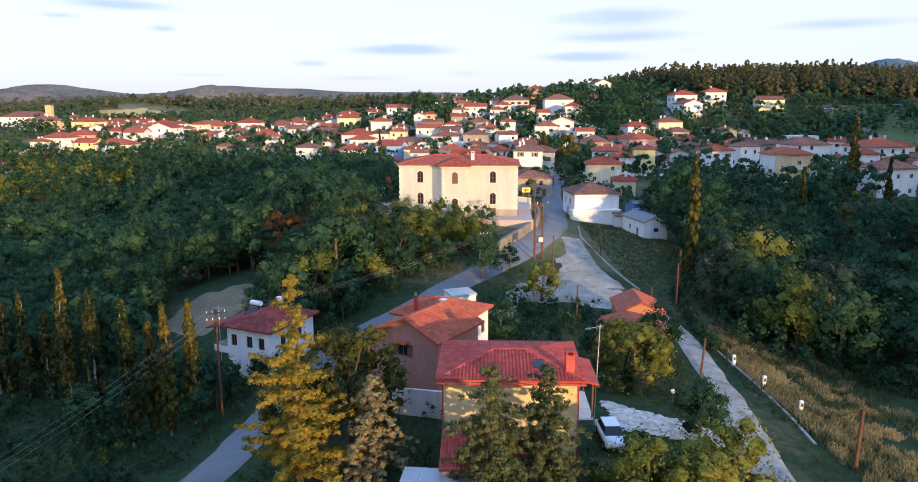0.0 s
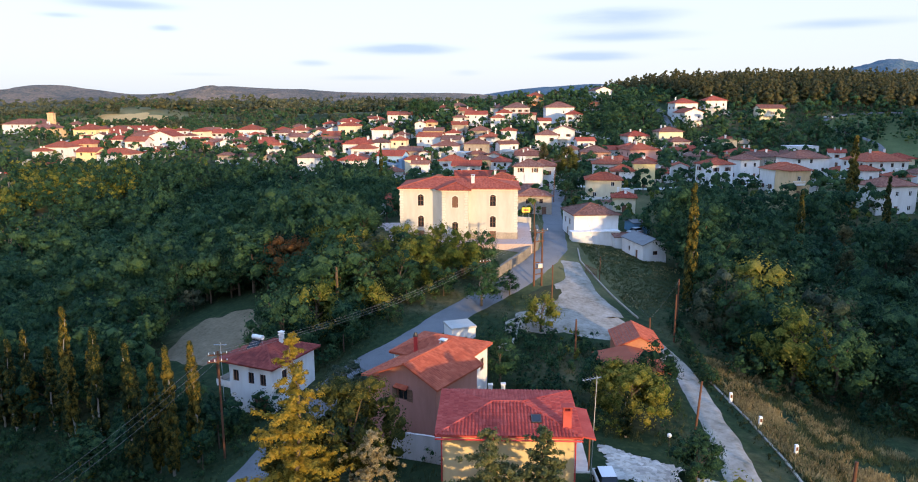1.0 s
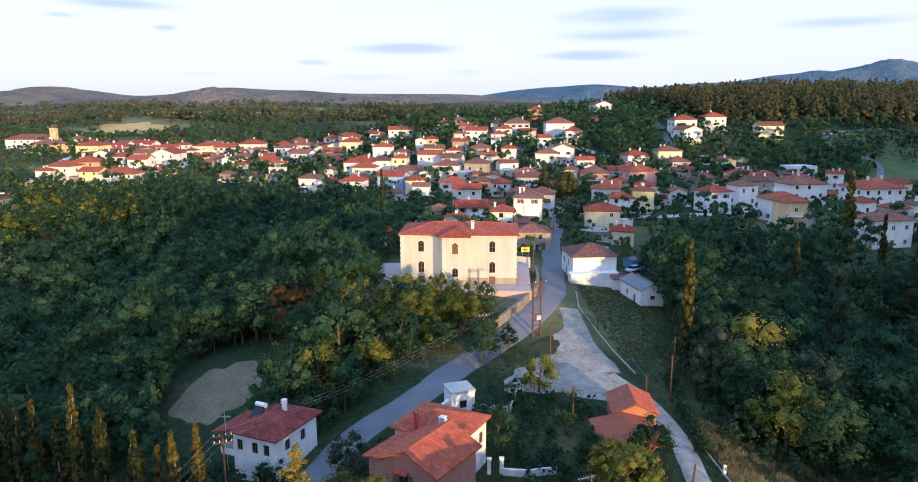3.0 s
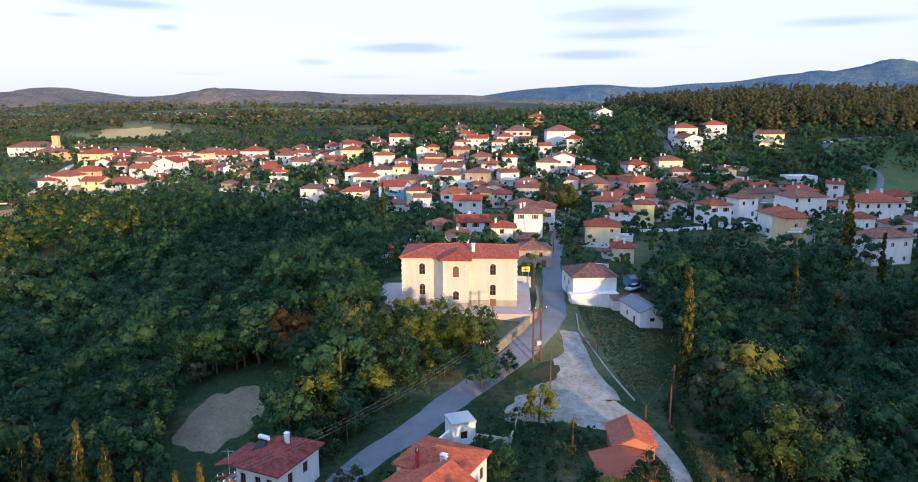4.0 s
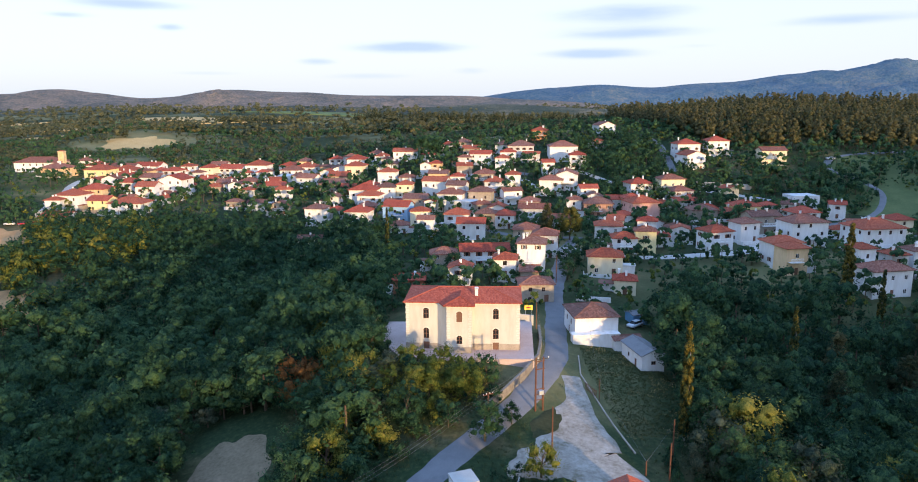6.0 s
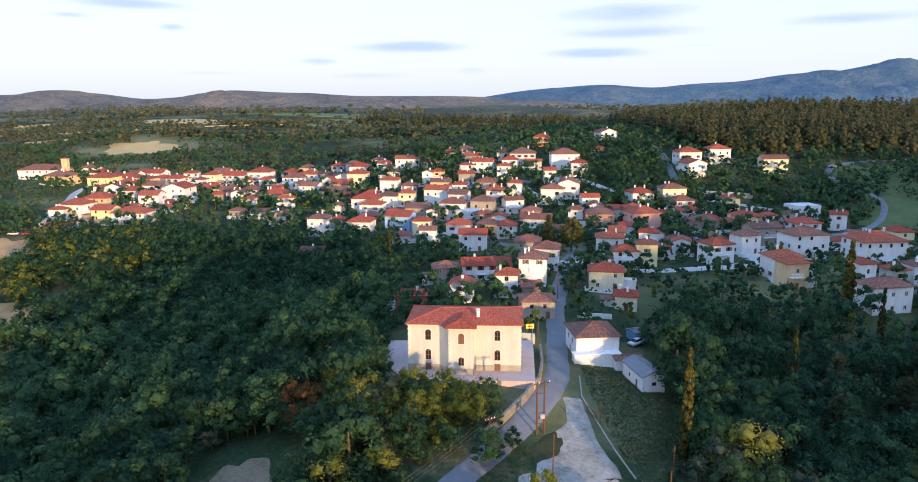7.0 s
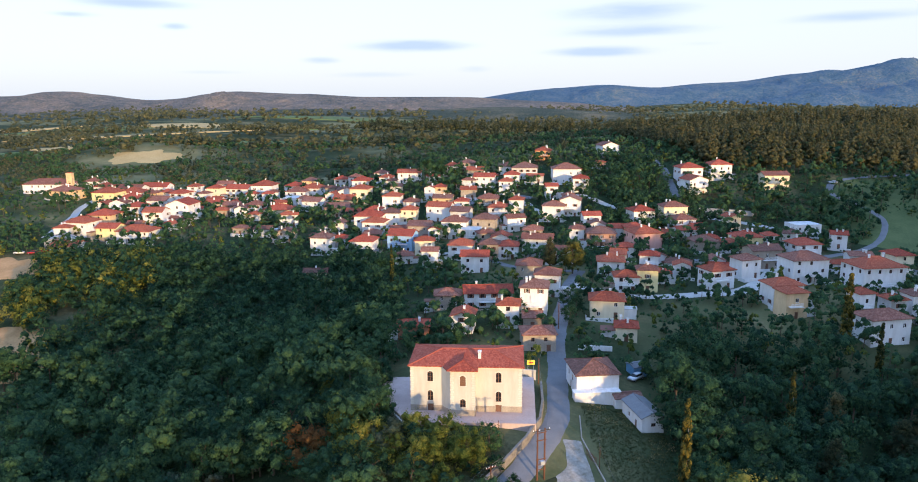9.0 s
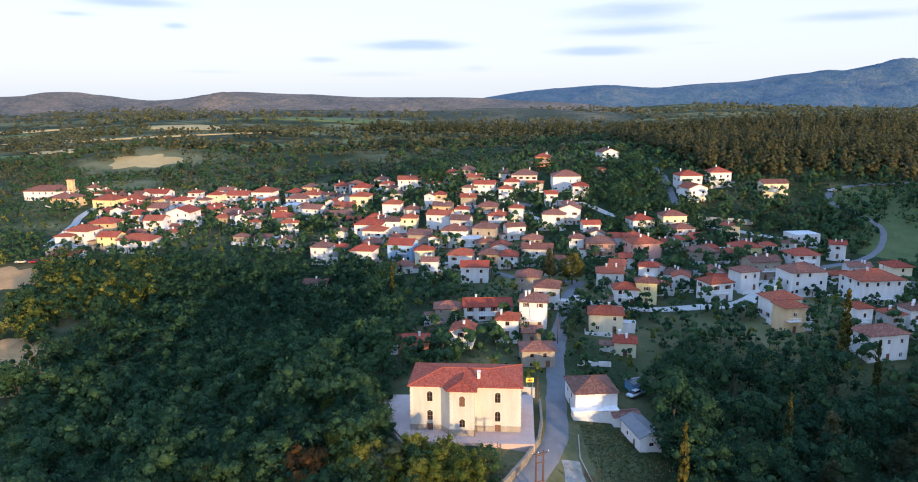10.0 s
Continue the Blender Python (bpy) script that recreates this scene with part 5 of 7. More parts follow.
for px_, py_ in ((-2.2, -2.8), (2.4, -2.8), (-2.2, 2.2), (2.4, 2.2)):
    part("post", tube_mesh("post", (px_, py_, -0.3), (px_, py_, 2.3), 0.05, 0.05, IRON), CN)

# ---- church with its tower ----
TW = thing("bell_tower", -219.5, 384.5, float(land(-219.5, 384.5)), 5, "square stone bell tower beside the church", "tower")
V, F = [], []
for o, u, n in (((-1.5, -1.5, -1), (1, 0, 0), (0, -1, 0)), ((1.5, -1.5, -1), (0, 1, 0), (1, 0, 0)), ((1.5, 1.5, -1), (-1, 0, 0), (0, 1, 0)), ((-1.5, 1.5, -1), (0, -1, 0), (-1, 0, 0))):
    wall_face(V, F, o, u, n, 3, 12.0, [(0.9, 9.4, 2.1, 11.2), (0.9, 6.4, 2.1, 8.2)], 0.5)
part("wall", mesh_of("tower_wall", V, F, WALLS["ochre"]), TW)
part("cornice", box_mesh("tower_cornice", -1.75, -1.75, 11.0, 1.75, 1.75, 11.35, WALLS["ochre"], 0.05), TW)
part("roof", box_mesh("tower_roof", -1.2, -1.2, 11.35, 1.2, 1.2, 11.8, ROOFS[1], 0.2), TW)

# ---- the village ----
village_house(100.2, 167.8, 10.7, 7.0, 6, 12, "hip", "white")
village_house(39.1, 169.9, 5.2, 5.0, 3.5, -10, "hip", "cream")
village_house(-1.3, 171.4, 5.4, 6.5, 4.5, -8, "front", "white")
village_house(16.1, 173.4, 4.5, 5.0, 3, -3, "side", "stone")
village_house(-14.0, 173.7, 7.7, 5.0, 3, -0, "side", "brick")
village_house(10.2, 176.9, 5.6, 5.5, 5, -5, "hip", "white")
village_house(110.4, 180.8, 4.7, 5.0, 6, 8, "hip", "grey")
village_house(102.4, 181.6, 4.5, 5.0, 7, 10, "hip", "white")
village_house(85.0, 182.9, 6.2, 5.5, 7, 10, "hip", "ochre")
village_house(117.2, 183.0, 4.7, 5.2, 7, 8, "hip", "white")
village_house(37.1, 185.6, 8.9, 6.9, 5, -8, "hip", "cream")
village_house(17.7, 186.4, 7.2, 7.2, 7.5, -8, "hip", "white")
village_house(86.8, 193.0, 8.9, 6.8, 6, 10, "hip", "white")
village_house(5.2, 194.4, 13.2, 7.3, 4.5, 3, "side", "white")
village_house(-6.1, 196.0, 7.1, 6.3, 4.5, 3, "hip", "stone")
village_house(23.5, 207.3, 7.3, 7.3, 7, -10, "hip", "white")
village_house(53.8, 210.5, 6.0, 5.3, 7, -8, "hip", "lemon")
village_house(47.7, 211.4, 7.2, 6.4, 5, -5, "hip", "white")
village_house(75.1, 212.0, 7.9, 7.0, 6, 18, "hip", "white")
village_house(122.5, 212.5, 13.7, 10.6, 8, 8, "hip", "white")
village_house(105.4, 221.4, 11.8, 9.1, 7.5, 8, "hip", "white")
village_house(88.3, 223.9, 7.0, 6.2, 6.5, 18, "hip", "white")
village_house(19.7, 229.7, 8.0, 7.9, 6, -8, "hip", "stone")
village_house(46.6, 230.2, 8.5, 7.5, 6, -8, "hip", "white")
village_house(140.7, 231.3, 6.5, 7.1, 8, 8, "hip", "cream")
village_house(99.6, 239.1, 10.5, 7.0, 6.5, 10, "side", "stone")
village_house(1.9, 248.3, 9.6, 7.4, 6, -4, "side", "white")
village_house(-14.6, 257.0, 5.9, 5.2, 6.5, -5, "side", "white")
village_house(121.9, 257.7, 9.6, 8.4, 5, 8, "hip", "white")
village_house(87.4, 263.2, 9.2, 8.1, 4, 5, "hip", "stone")
village_house(97.7, 264.4, 5.6, 6.1, 3, 5, "hip", "salmon")
village_house(7.5, 265.7, 7.2, 7.1, 6, -8, "hip", "stone")
village_house(104.1, 266.0, 9.7, 8.5, 5, 5, "hip", "lemon")
village_house(14.6, 266.0, 7.6, 7.6, 5, -8, "hip", "white")
village_house(-3.3, 267.2, 9.2, 8.1, 6, -6, "hip", "white")
village_house(113.8, 268.3, 4.5, 5.0, 5, 5, "hip", "white")
village_house(26.2, 270.3, 11.5, 7.6, 6, -10, "side", "grey")
village_house(66.7, 270.3, 11.1, 9.7, 6, 12, "hip", "pink")
village_house(51.5, 277.4, 11.1, 9.7, 5, -5, "hip", "salmon")
village_house(-161.9, 278.3, 12.0, 7.9, 4, -8, "side", "white")
village_house(-42.5, 278.9, 9.2, 9.1, 6, -8, "hip", "white")
village_house(12.5, 279.0, 7.8, 8.5, 5, -5, "front", "white")
village_house(-59.8, 281.4, 7.7, 7.6, 7, -8, "hip", "white")
village_house(42.9, 281.5, 5.7, 5.7, 6, -10, "hip", "white")
village_house(65.7, 282.1, 7.8, 6.8, 5, 8, "hip", "ochre")
village_house(-27.4, 283.7, 10.3, 9.1, 6.5, -12, "side", "blue")
village_house(91.0, 283.9, 4.8, 5.3, 3.5, 10, "side", "white")
village_house(133.8, 284.4, 10.8, 8.3, 5, 8, "flat", "white")
village_house(60.2, 286.0, 7.4, 6.5, 4, -8, "side", "grey")
village_house(25.8, 287.9, 7.9, 7.0, 5, -8, "hip", "stone")
village_house(86.8, 290.0, 8.7, 7.7, 5, 12, "hip", "white")
village_house(0.0, 292.2, 8.8, 8.7, 5, -10, "flat", "grey")
village_house(52.6, 293.0, 7.4, 8.2, 4, -8, "front", "white")
village_house(-14.9, 295.1, 4.5, 5.3, 5, -10, "front", "white")
village_house(-141.5, 295.3, 14.5, 9.6, 4.5, -5, "hip", "white")
village_house(-41.7, 296.6, 7.3, 7.2, 4, -0, "hip", "stone")
village_house(-6.3, 299.0, 10.6, 9.3, 7, -10, "hip", "white")
village_house(-155.6, 299.9, 9.0, 7.9, 4.5, -5, "side", "lemon")
village_house(6.3, 300.3, 9.6, 8.5, 7, -10, "hip", "stone")
village_house(86.0, 300.9, 10.1, 7.8, 7, 5, "hip", "cream")
village_house(72.5, 301.3, 9.5, 8.4, 6, 12, "hip", "white")
village_house(-21.3, 302.0, 9.7, 8.5, 5, -10, "side", "stone")
village_house(-170.2, 304.5, 11.1, 9.8, 6, -12, "hip", "white")
village_house(-41.9, 308.0, 9.4, 8.3, 6, -10, "hip", "white")
village_house(-150.8, 313.0, 6.1, 5.3, 3, -0, "side", "salmon")
village_house(-45.2, 315.2, 12.1, 10.7, 7, -5, "hip", "white")
village_house(-4.0, 315.5, 8.3, 8.2, 6, -14, "side", "grey")
village_house(37.7, 318.0, 9.6, 8.5, 6, -12, "hip", "white")
village_house(-36.4, 321.4, 8.6, 8.5, 6, -5, "hip", "white")
village_house(13.0, 321.8, 8.9, 8.8, 5, -8, "hip", "grey")
village_house(-169.2, 321.9, 11.3, 10.0, 5, -5, "hip", "ochre")
village_house(45.7, 322.7, 9.1, 9.0, 6.5, -12, "front", "white")
village_house(-146.0, 323.6, 8.8, 8.8, 6.5, -0, "side", "white")
village_house(-13.9, 324.1, 10.9, 8.4, 6, -14, "side", "white")
village_house(-28.1, 325.0, 7.0, 7.7, 5.5, -5, "hip", "cream")
village_house(21.3, 326.3, 6.6, 6.5, 6.5, -8, "hip", "white")
village_house(-45.2, 331.0, 6.8, 7.4, 5, -10, "hip", "white")
village_house(-4.0, 331.2, 6.4, 6.4, 5, -8, "hip", "white")
village_house(-55.3, 333.0, 6.5, 5.7, 4, -0, "side", "stone")
village_house(8.5, 333.6, 9.2, 9.1, 5, -8, "hip", "stone")
village_house(46.6, 335.8, 5.9, 5.9, 4, -0, "hip", "orange")
village_house(105.2, 336.1, 9.3, 10.3, 6, 12, "front", "white")
village_house(142.4, 336.5, 11.7, 7.7, 6, 3, "side", "cream")
village_house(-138.6, 336.7, 11.6, 12.0, 8, -5, "front", "white")
village_house(-13.0, 336.8, 9.0, 6.9, 5, -8, "side", "ochre")
village_house(-28.5, 340.1, 7.2, 7.9, 4, -0, "hip", "grey")
village_house(-64.7, 341.3, 11.5, 10.1, 4, 5, "side", "stone")
village_house(-163.4, 341.9, 8.2, 9.1, 5, -5, "hip", "white")
village_house(-37.8, 342.3, 8.4, 8.3, 7, -8, "hip", "white")
village_house(-94.1, 344.8, 13.2, 10.1, 4, -8, "hip", "cream")
village_house(-181.5, 346.1, 6.9, 7.6, 4, -5, "front", "white")
village_house(-1.1, 348.4, 7.4, 6.5, 4, -0, "side", "stone")
village_house(-19.7, 350.8, 5.2, 6.3, 5, -10, "front", "white")
village_house(-15.0, 351.0, 5.6, 6.1, 5, -10, "hip", "ochre")
village_house(106.8, 351.0, 11.0, 9.7, 6.5, 5, "hip", "white")
village_house(-107.9, 352.3, 8.7, 7.7, 5, -8, "hip", "white")
village_house(54.5, 352.7, 7.7, 7.6, 6, -5, "hip", "white")
village_house(-78.8, 353.8, 9.5, 8.3, 5, -15, "side", "white")
village_house(122.3, 353.8, 10.1, 9.9, 6, 0, "hip", "white")
village_house(-63.5, 356.3, 10.2, 9.0, 4, -5, "side", "stone")
village_house(18.1, 357.0, 6.8, 7.5, 5, -10, "hip", "white")
village_house(-159.6, 359.8, 10.4, 9.1, 5, -5, "side", "white")
village_house(-122.3, 361.2, 8.7, 7.7, 3.5, -0, "side", "stone")
village_house(-56.1, 361.3, 9.3, 9.2, 7, -10, "hip", "cream")
village_house(7.3, 364.9, 10.4, 8.0, 5, -8, "side", "white")
village_house(-70.8, 365.1, 6.4, 8.5, 5, -15, "front", "white")
village_house(-176.8, 366.0, 10.5, 9.3, 4, -5, "hip", "cream")
village_house(-133.1, 366.1, 8.8, 6.8, 4, -5, "side", "ochre")
village_house(-189.3, 366.2, 12.4, 10.9, 6, -8, "hip", "lemon")
village_house(21.3, 367.8, 7.8, 7.7, 5, -5, "hip", "white")
village_house(-152.8, 370.0, 7.9, 8.7, 7.5, -15, "hip", "white")
village_house(49.4, 370.3, 14.2, 12.0, 6.5, -0, "hip", "white")
village_house(-65.7, 370.6, 9.0, 9.9, 5, 15, "front", "white")
village_house(-92.8, 370.6, 10.7, 9.4, 4, -5, "flat", "white")
village_house(-214.4, 371.1, 13.4, 11.8, 4.5, -15, "hip", "ochre")
village_house(-180.9, 376.3, 12.1, 10.6, 5, -0, "hip", "white")
village_house(-171.7, 378.4, 6.6, 7.3, 5, -10, "hip", "ochre")
village_house(28.8, 380.3, 13.5, 11.9, 5, -5, "hip", "grey")
village_house(-42.8, 382.6, 5.5, 6.0, 4, -5, "hip", "white")
village_house(2.5, 383.5, 8.5, 7.5, 4, -5, "side", "stone")
village_house(-166.2, 384.9, 6.1, 6.8, 5, -10, "hip", "grey")
village_house(70.1, 385.1, 4.5, 5.0, 3, 0, "hip", "salmon")
village_house(-94.9, 387.3, 11.2, 9.9, 5, -8, "hip", "white")
village_house(-59.5, 387.7, 9.5, 9.4, 6, -5, "hip", "white")
village_house(-232.7, 388.1, 24.6, 12.0, 5, -0, "hip", "white")
village_house(20.5, 388.3, 9.9, 8.7, 4, -5, "hip", "white")
village_house(-46.2, 390.3, 6.9, 7.6, 5, -5, "hip", "white")
village_house(-188.1, 390.3, 13.6, 9.0, 4.5, -4, "side", "white")
village_house(-203.9, 392.4, 9.5, 9.4, 4, -10, "hip", "white")
village_house(-33.8, 393.2, 12.7, 8.4, 5, -0, "side", "white")
village_house(-149.3, 393.4, 5.7, 6.2, 4, -10, "hip", "white")
village_house(-88.0, 394.4, 10.2, 11.2, 5, -15, "hip", "white")
village_house(-10.2, 396.7, 7.0, 7.7, 5, -5, "hip", "white")
village_house(-1.7, 400.0, 8.8, 8.7, 5, -5, "hip", "stone")
village_house(-179.4, 401.9, 14.7, 9.7, 4.5, -4, "side", "white")
village_house(-145.7, 402.0, 7.4, 8.1, 6, -10, "hip", "cream")
village_house(-66.2, 406.8, 7.3, 8.1, 5.5, -0, "hip", "grey")
village_house(-160.2, 408.9, 6.6, 7.2, 5, -10, "hip", "white")
village_house(-119.6, 409.0, 12.4, 12.0, 7, -5, "hip", "white")
village_house(-218.3, 409.4, 9.6, 9.5, 4, -0, "hip", "white")
village_house(-134.7, 409.5, 13.4, 10.3, 5, -5, "side", "white")
village_house(-102.3, 410.5, 9.2, 10.1, 5, -10, "hip", "white")
village_house(-75.2, 411.7, 7.4, 8.2, 5, -0, "hip", "grey")
village_house(78.3, 412.2, 9.7, 10.7, 5, 12, "front", "white")
village_house(-52.3, 415.2, 7.5, 8.2, 4, -0, "hip", "white")
village_house(42.1, 415.5, 8.8, 9.7, 5, -8, "hip", "orange")
village_house(-146.6, 422.4, 9.2, 8.1, 5, -0, "side", "white")
village_house(-96.1, 423.1, 8.4, 9.2, 5, -0, "hip", "ochre")


# smaller houses, sheds and annexes packed between the others
def infill(seed, gap, box4, keep):
    rng = random.Random(seed)
    x0, y0, x1, y1 = box4
    y = y0
    while y < y1:
        x = x0
        while x < x1:
            px, py = x + rng.uniform(-0.35, 0.35) * gap, y + rng.uniform(-0.35, 0.35) * gap
            w, d = rng.uniform(5.0, 8.5), rng.uniform(4.5, 6.5)
            r = max(w, d) / 2 + 0.4
            if rng.random() < keep and all((px - a) ** 2 + (py - b) ** 2 > (r + c - 1.6) ** 2 for a, b, c in TAKEN) and all((px - a) ** 2 + (py - b) ** 2 > (r + c) ** 2 for a, b, c in ROADS):
                village_house(round(px, 1), round(py, 1), w, d, rng.choice((3.0, 3.2, 4.5, 5.6)), rng.uniform(-20, 20), rng.choice(("hip", "side", "hip", "front", "side")), rng.choice(("white", "white", "white", "white", "white", "stone", "grey", "cream")))
            x += gap
        y += gap


infill(3, 11.5, (-62, 246, 62, 396), 0.36)
infill(4, 12, (-172, 300, -70, 412), 0.4)
infill(5, 10, (28, 214, 76, 250), 0.75)
infill(6, 11, (62, 226, 140, 300), 0.55)


# ---- trees ----
def unit(v):
    return v / (np.linalg.norm(v, axis=-1, keepdims=True) + 1e-9)


def leaf_quads(rng, centre, radius, count, size, out=0.6, flat=1.0, core=None):
    """count leaf sprays round each clump centre. Returns corner points and the soft normals of the crown's skin, both n x 4 x 3."""
    n = len(centre)
    c = np.repeat(centre, count, 0)
    r = np.repeat(radius, count)[:, None]
    d = unit(rng.normal(size=(n * count, 3)))
    p = c + d * r * (rng.uniform(0.45, 1.0, (n * count, 1)) ** 0.5) * np.array([1, 1, flat])
    nrm = d * out + rng.normal(size=d.shape) * 0.5 + np.array([0, 0, 0.3])
    skin = d * 0.6
    if core is not None:
        w = unit(p - core)
        nrm = nrm + 0.5 * w
        skin = skin + 0.6 * w
    nrm = unit(nrm)
    t = unit(np.cross(nrm, rng.normal(size=d.shape)))
    b = np.cross(nrm, t)
    s = size * rng.uniform(0.6, 1.3, (n * count, 1))
    N = unit(skin + 0.8 * nrm)
    return np.stack([p - t * s * 0.55, p - b * s * 0.36 - nrm * s * 0.06, p + t * s * 0.55, p + b * s * 0.36 - nrm * s * 0.06], 1), np.repeat(N[:, None], 4, 1)


def facets(kind):
    """Four-cornered facets of a unit ball: 24 (a cube split once and rounded) or 12 (rhombs), all facing outward."""
    Q = []
    if kind == 24:
        for ax in range(3):
            for sg in (-1, 1):
                for i in (-1, 0):
                    for j in (-1, 0):
                        q = []
                        for a, b in ((i, j), (i + 1, j), (i + 1, j + 1), (i, j + 1)):
                            v = [0, 0, 0]
                            v[ax], v[(ax + 1) % 3], v[(ax + 2) % 3] = sg, a, b
                            q.append(v)
                        Q.append(q)
        Q = unit(np.array(Q, float))
    else:
        for ax in range(3):
            for s0 in (-1, 1):
                for s1 in (-1, 1):
                    b, c = (ax + 1) % 3, (ax + 2) % 3
                    v = np.zeros((4, 3))
                    v[0, b], v[2, c] = 2 * s0, 2 * s1
                    v[1, [ax, b, c]] = 1, s0, s1
                    v[3, [ax, b, c]] = -1, s0, s1
                    Q.append(v)
        Q = np.array(Q) / 1.8
    face = np.cross(Q[:, 1] - Q[:, 0], Q[:, 2] - Q[:, 0])
    turned = (face * Q.mean(1)).sum(1) < 0
    Q[turned] = Q[turned][:, ::-1]
    return Q


F24, F12 = facets(24), facets(12)
DOME = F12[F12.mean(1)[:, 2] > -0.3]


def clump_quads(rng, centre, radius, base, rough=0.28, flat=0.85, core=None):
    """Lumpy closed clumps of foliage, softly rounded."""
    n, q = len(centre), len(base)
    a = rng.uniform(0, 6.28, n)
    ca, sa = np.cos(a), np.sin(a)
    R = np.zeros((n, 3, 3))
    R[:, 0, 0], R[:, 0, 1], R[:, 1, 0], R[:, 1, 1], R[:, 2, 2] = ca, -sa, sa, ca, 1
    P = np.einsum("nij,qkj->nqki", R, base)
    ph = rng.uniform(0, 6.28, (3, n, 1, 1))
    lump = np.sin(2.3 * P[..., 0] + ph[0]) + np.sin(2.9 * P[..., 1] + ph[1]) + np.sin(2.6 * P[..., 2] + ph[2])
    N = unit(P)
    P = P * (1 + rough * 0.5 * lump[..., None]) * np.array([1, 1, flat]) * np.asarray(radius)[:, None, None, None] + centre[:, None, None, :]
    if core is not None:
        N = unit(0.7 * N + 0.6 * unit(P - core))
    return P.reshape(-1, 4, 3), N.reshape(-1, 4, 3)


def joined(*pairs):
    return np.concatenate([p[0] for p in pairs]), np.concatenate([p[1] for p in pairs])


def broad_shape(seed, h, r, clumps, per, size, solid=True, solid_base=F24):
    rng = np.random.default_rng(seed)
    lobes = unit(rng.normal(size=(clumps, 3)))
    lobes[:, 2] = np.where(lobes[:, 2] < -0.8, -lobes[:, 2], lobes[:, 2])
    k = rng.uniform(0.5, 0.86, (clumps, 1)) ** 0.6
    ph = rng.uniform(0, 6.28, 3)
    ang = np.arctan2(lobes[:, 1], lobes[:, 0])
    sway = 1 + 0.16 * np.sin(2 * ang + ph[0]) + 0.12 * np.sin(3 * ang + ph[1])
    c = lobes * k * np.array([r, r, h * 0.44]) * sway[:, None] + np.array([0, 0, h * 0.52])
    rad = r * rng.uniform(0.26, 0.44, clumps) * min(1.0, (44 / clumps) ** 0.5)
    core = np.array([0, 0, h * 0.36])
    parts = []
    if solid:
        parts.append(clump_quads(rng, c, rad * (0.92 if per < 5 else 0.84 if per < 12 else 0.5), solid_base, 0.3, 0.9, core))
    if per:
        parts.append(leaf_quads(rng, c, rad * 1.12, per, size, 0.8, 0.95, core))
    return joined(*parts), c


def cypress_shape(seed, h, r, clumps, per, size):
    rng = np.random.default_rng(seed)
    f = np.sort(rng.uniform(0.06, 1.0, clumps))
    prof = np.where(f < 0.3, 0.6 + f * 1.3, np.sqrt(np.clip(1 - (np.maximum(f - 0.3, 0) / 0.72) ** 1.7, 0.02, 1)))
    a = rng.uniform(0, 6.28, clumps)
    q = prof * r * rng.uniform(0.35, 0.9, clumps)
    c = np.stack([np.cos(a) * q, np.sin(a) * q, f * h * 0.97], 1)
    axis = np.repeat(np.column_stack([np.zeros(clumps), np.zeros(clumps), c[:, 2] - 0.4]), per, 0)
    return joined(clump_quads(rng, c, r * (0.12 + 0.28 * prof), F12, 0.25, 1.9), leaf_quads(rng, c, r * (0.16 + 0.32 * prof), per, size, 0.7, 1.9, axis)), c


def pine_shape(seed, h, r, clumps, per, size, solid_base=F12):
    rng = np.random.default_rng(seed)
    f = np.linspace(0.30, 0.97, clumps) + rng.uniform(-0.04, 0.04, clumps)
    prof = np.clip(1.12 - f, 0.14, 0.66) * 1.3
    a = np.arange(clumps) * 2.4 + rng.uniform(-0.6, 0.6, clumps)
    q = prof * r * rng.uniform(0.25, 0.85, clumps)
    c = np.stack([np.cos(a) * q, np.sin(a) * q, f * h * 0.95], 1)
    rad = r * (0.16 + 0.3 * prof) * rng.uniform(0.8, 1.25, clumps)
    core = np.array([0, 0, h * 0.4])
    parts = [clump_quads(rng, c, rad * (0.6 if per > 20 else 0.95), solid_base, 0.3, 0.8, core)]
    if per:
        parts.append(leaf_quads(rng, c, rad * 1.15, per, size, 0.7, 0.8, core))
    return joined(*parts), c


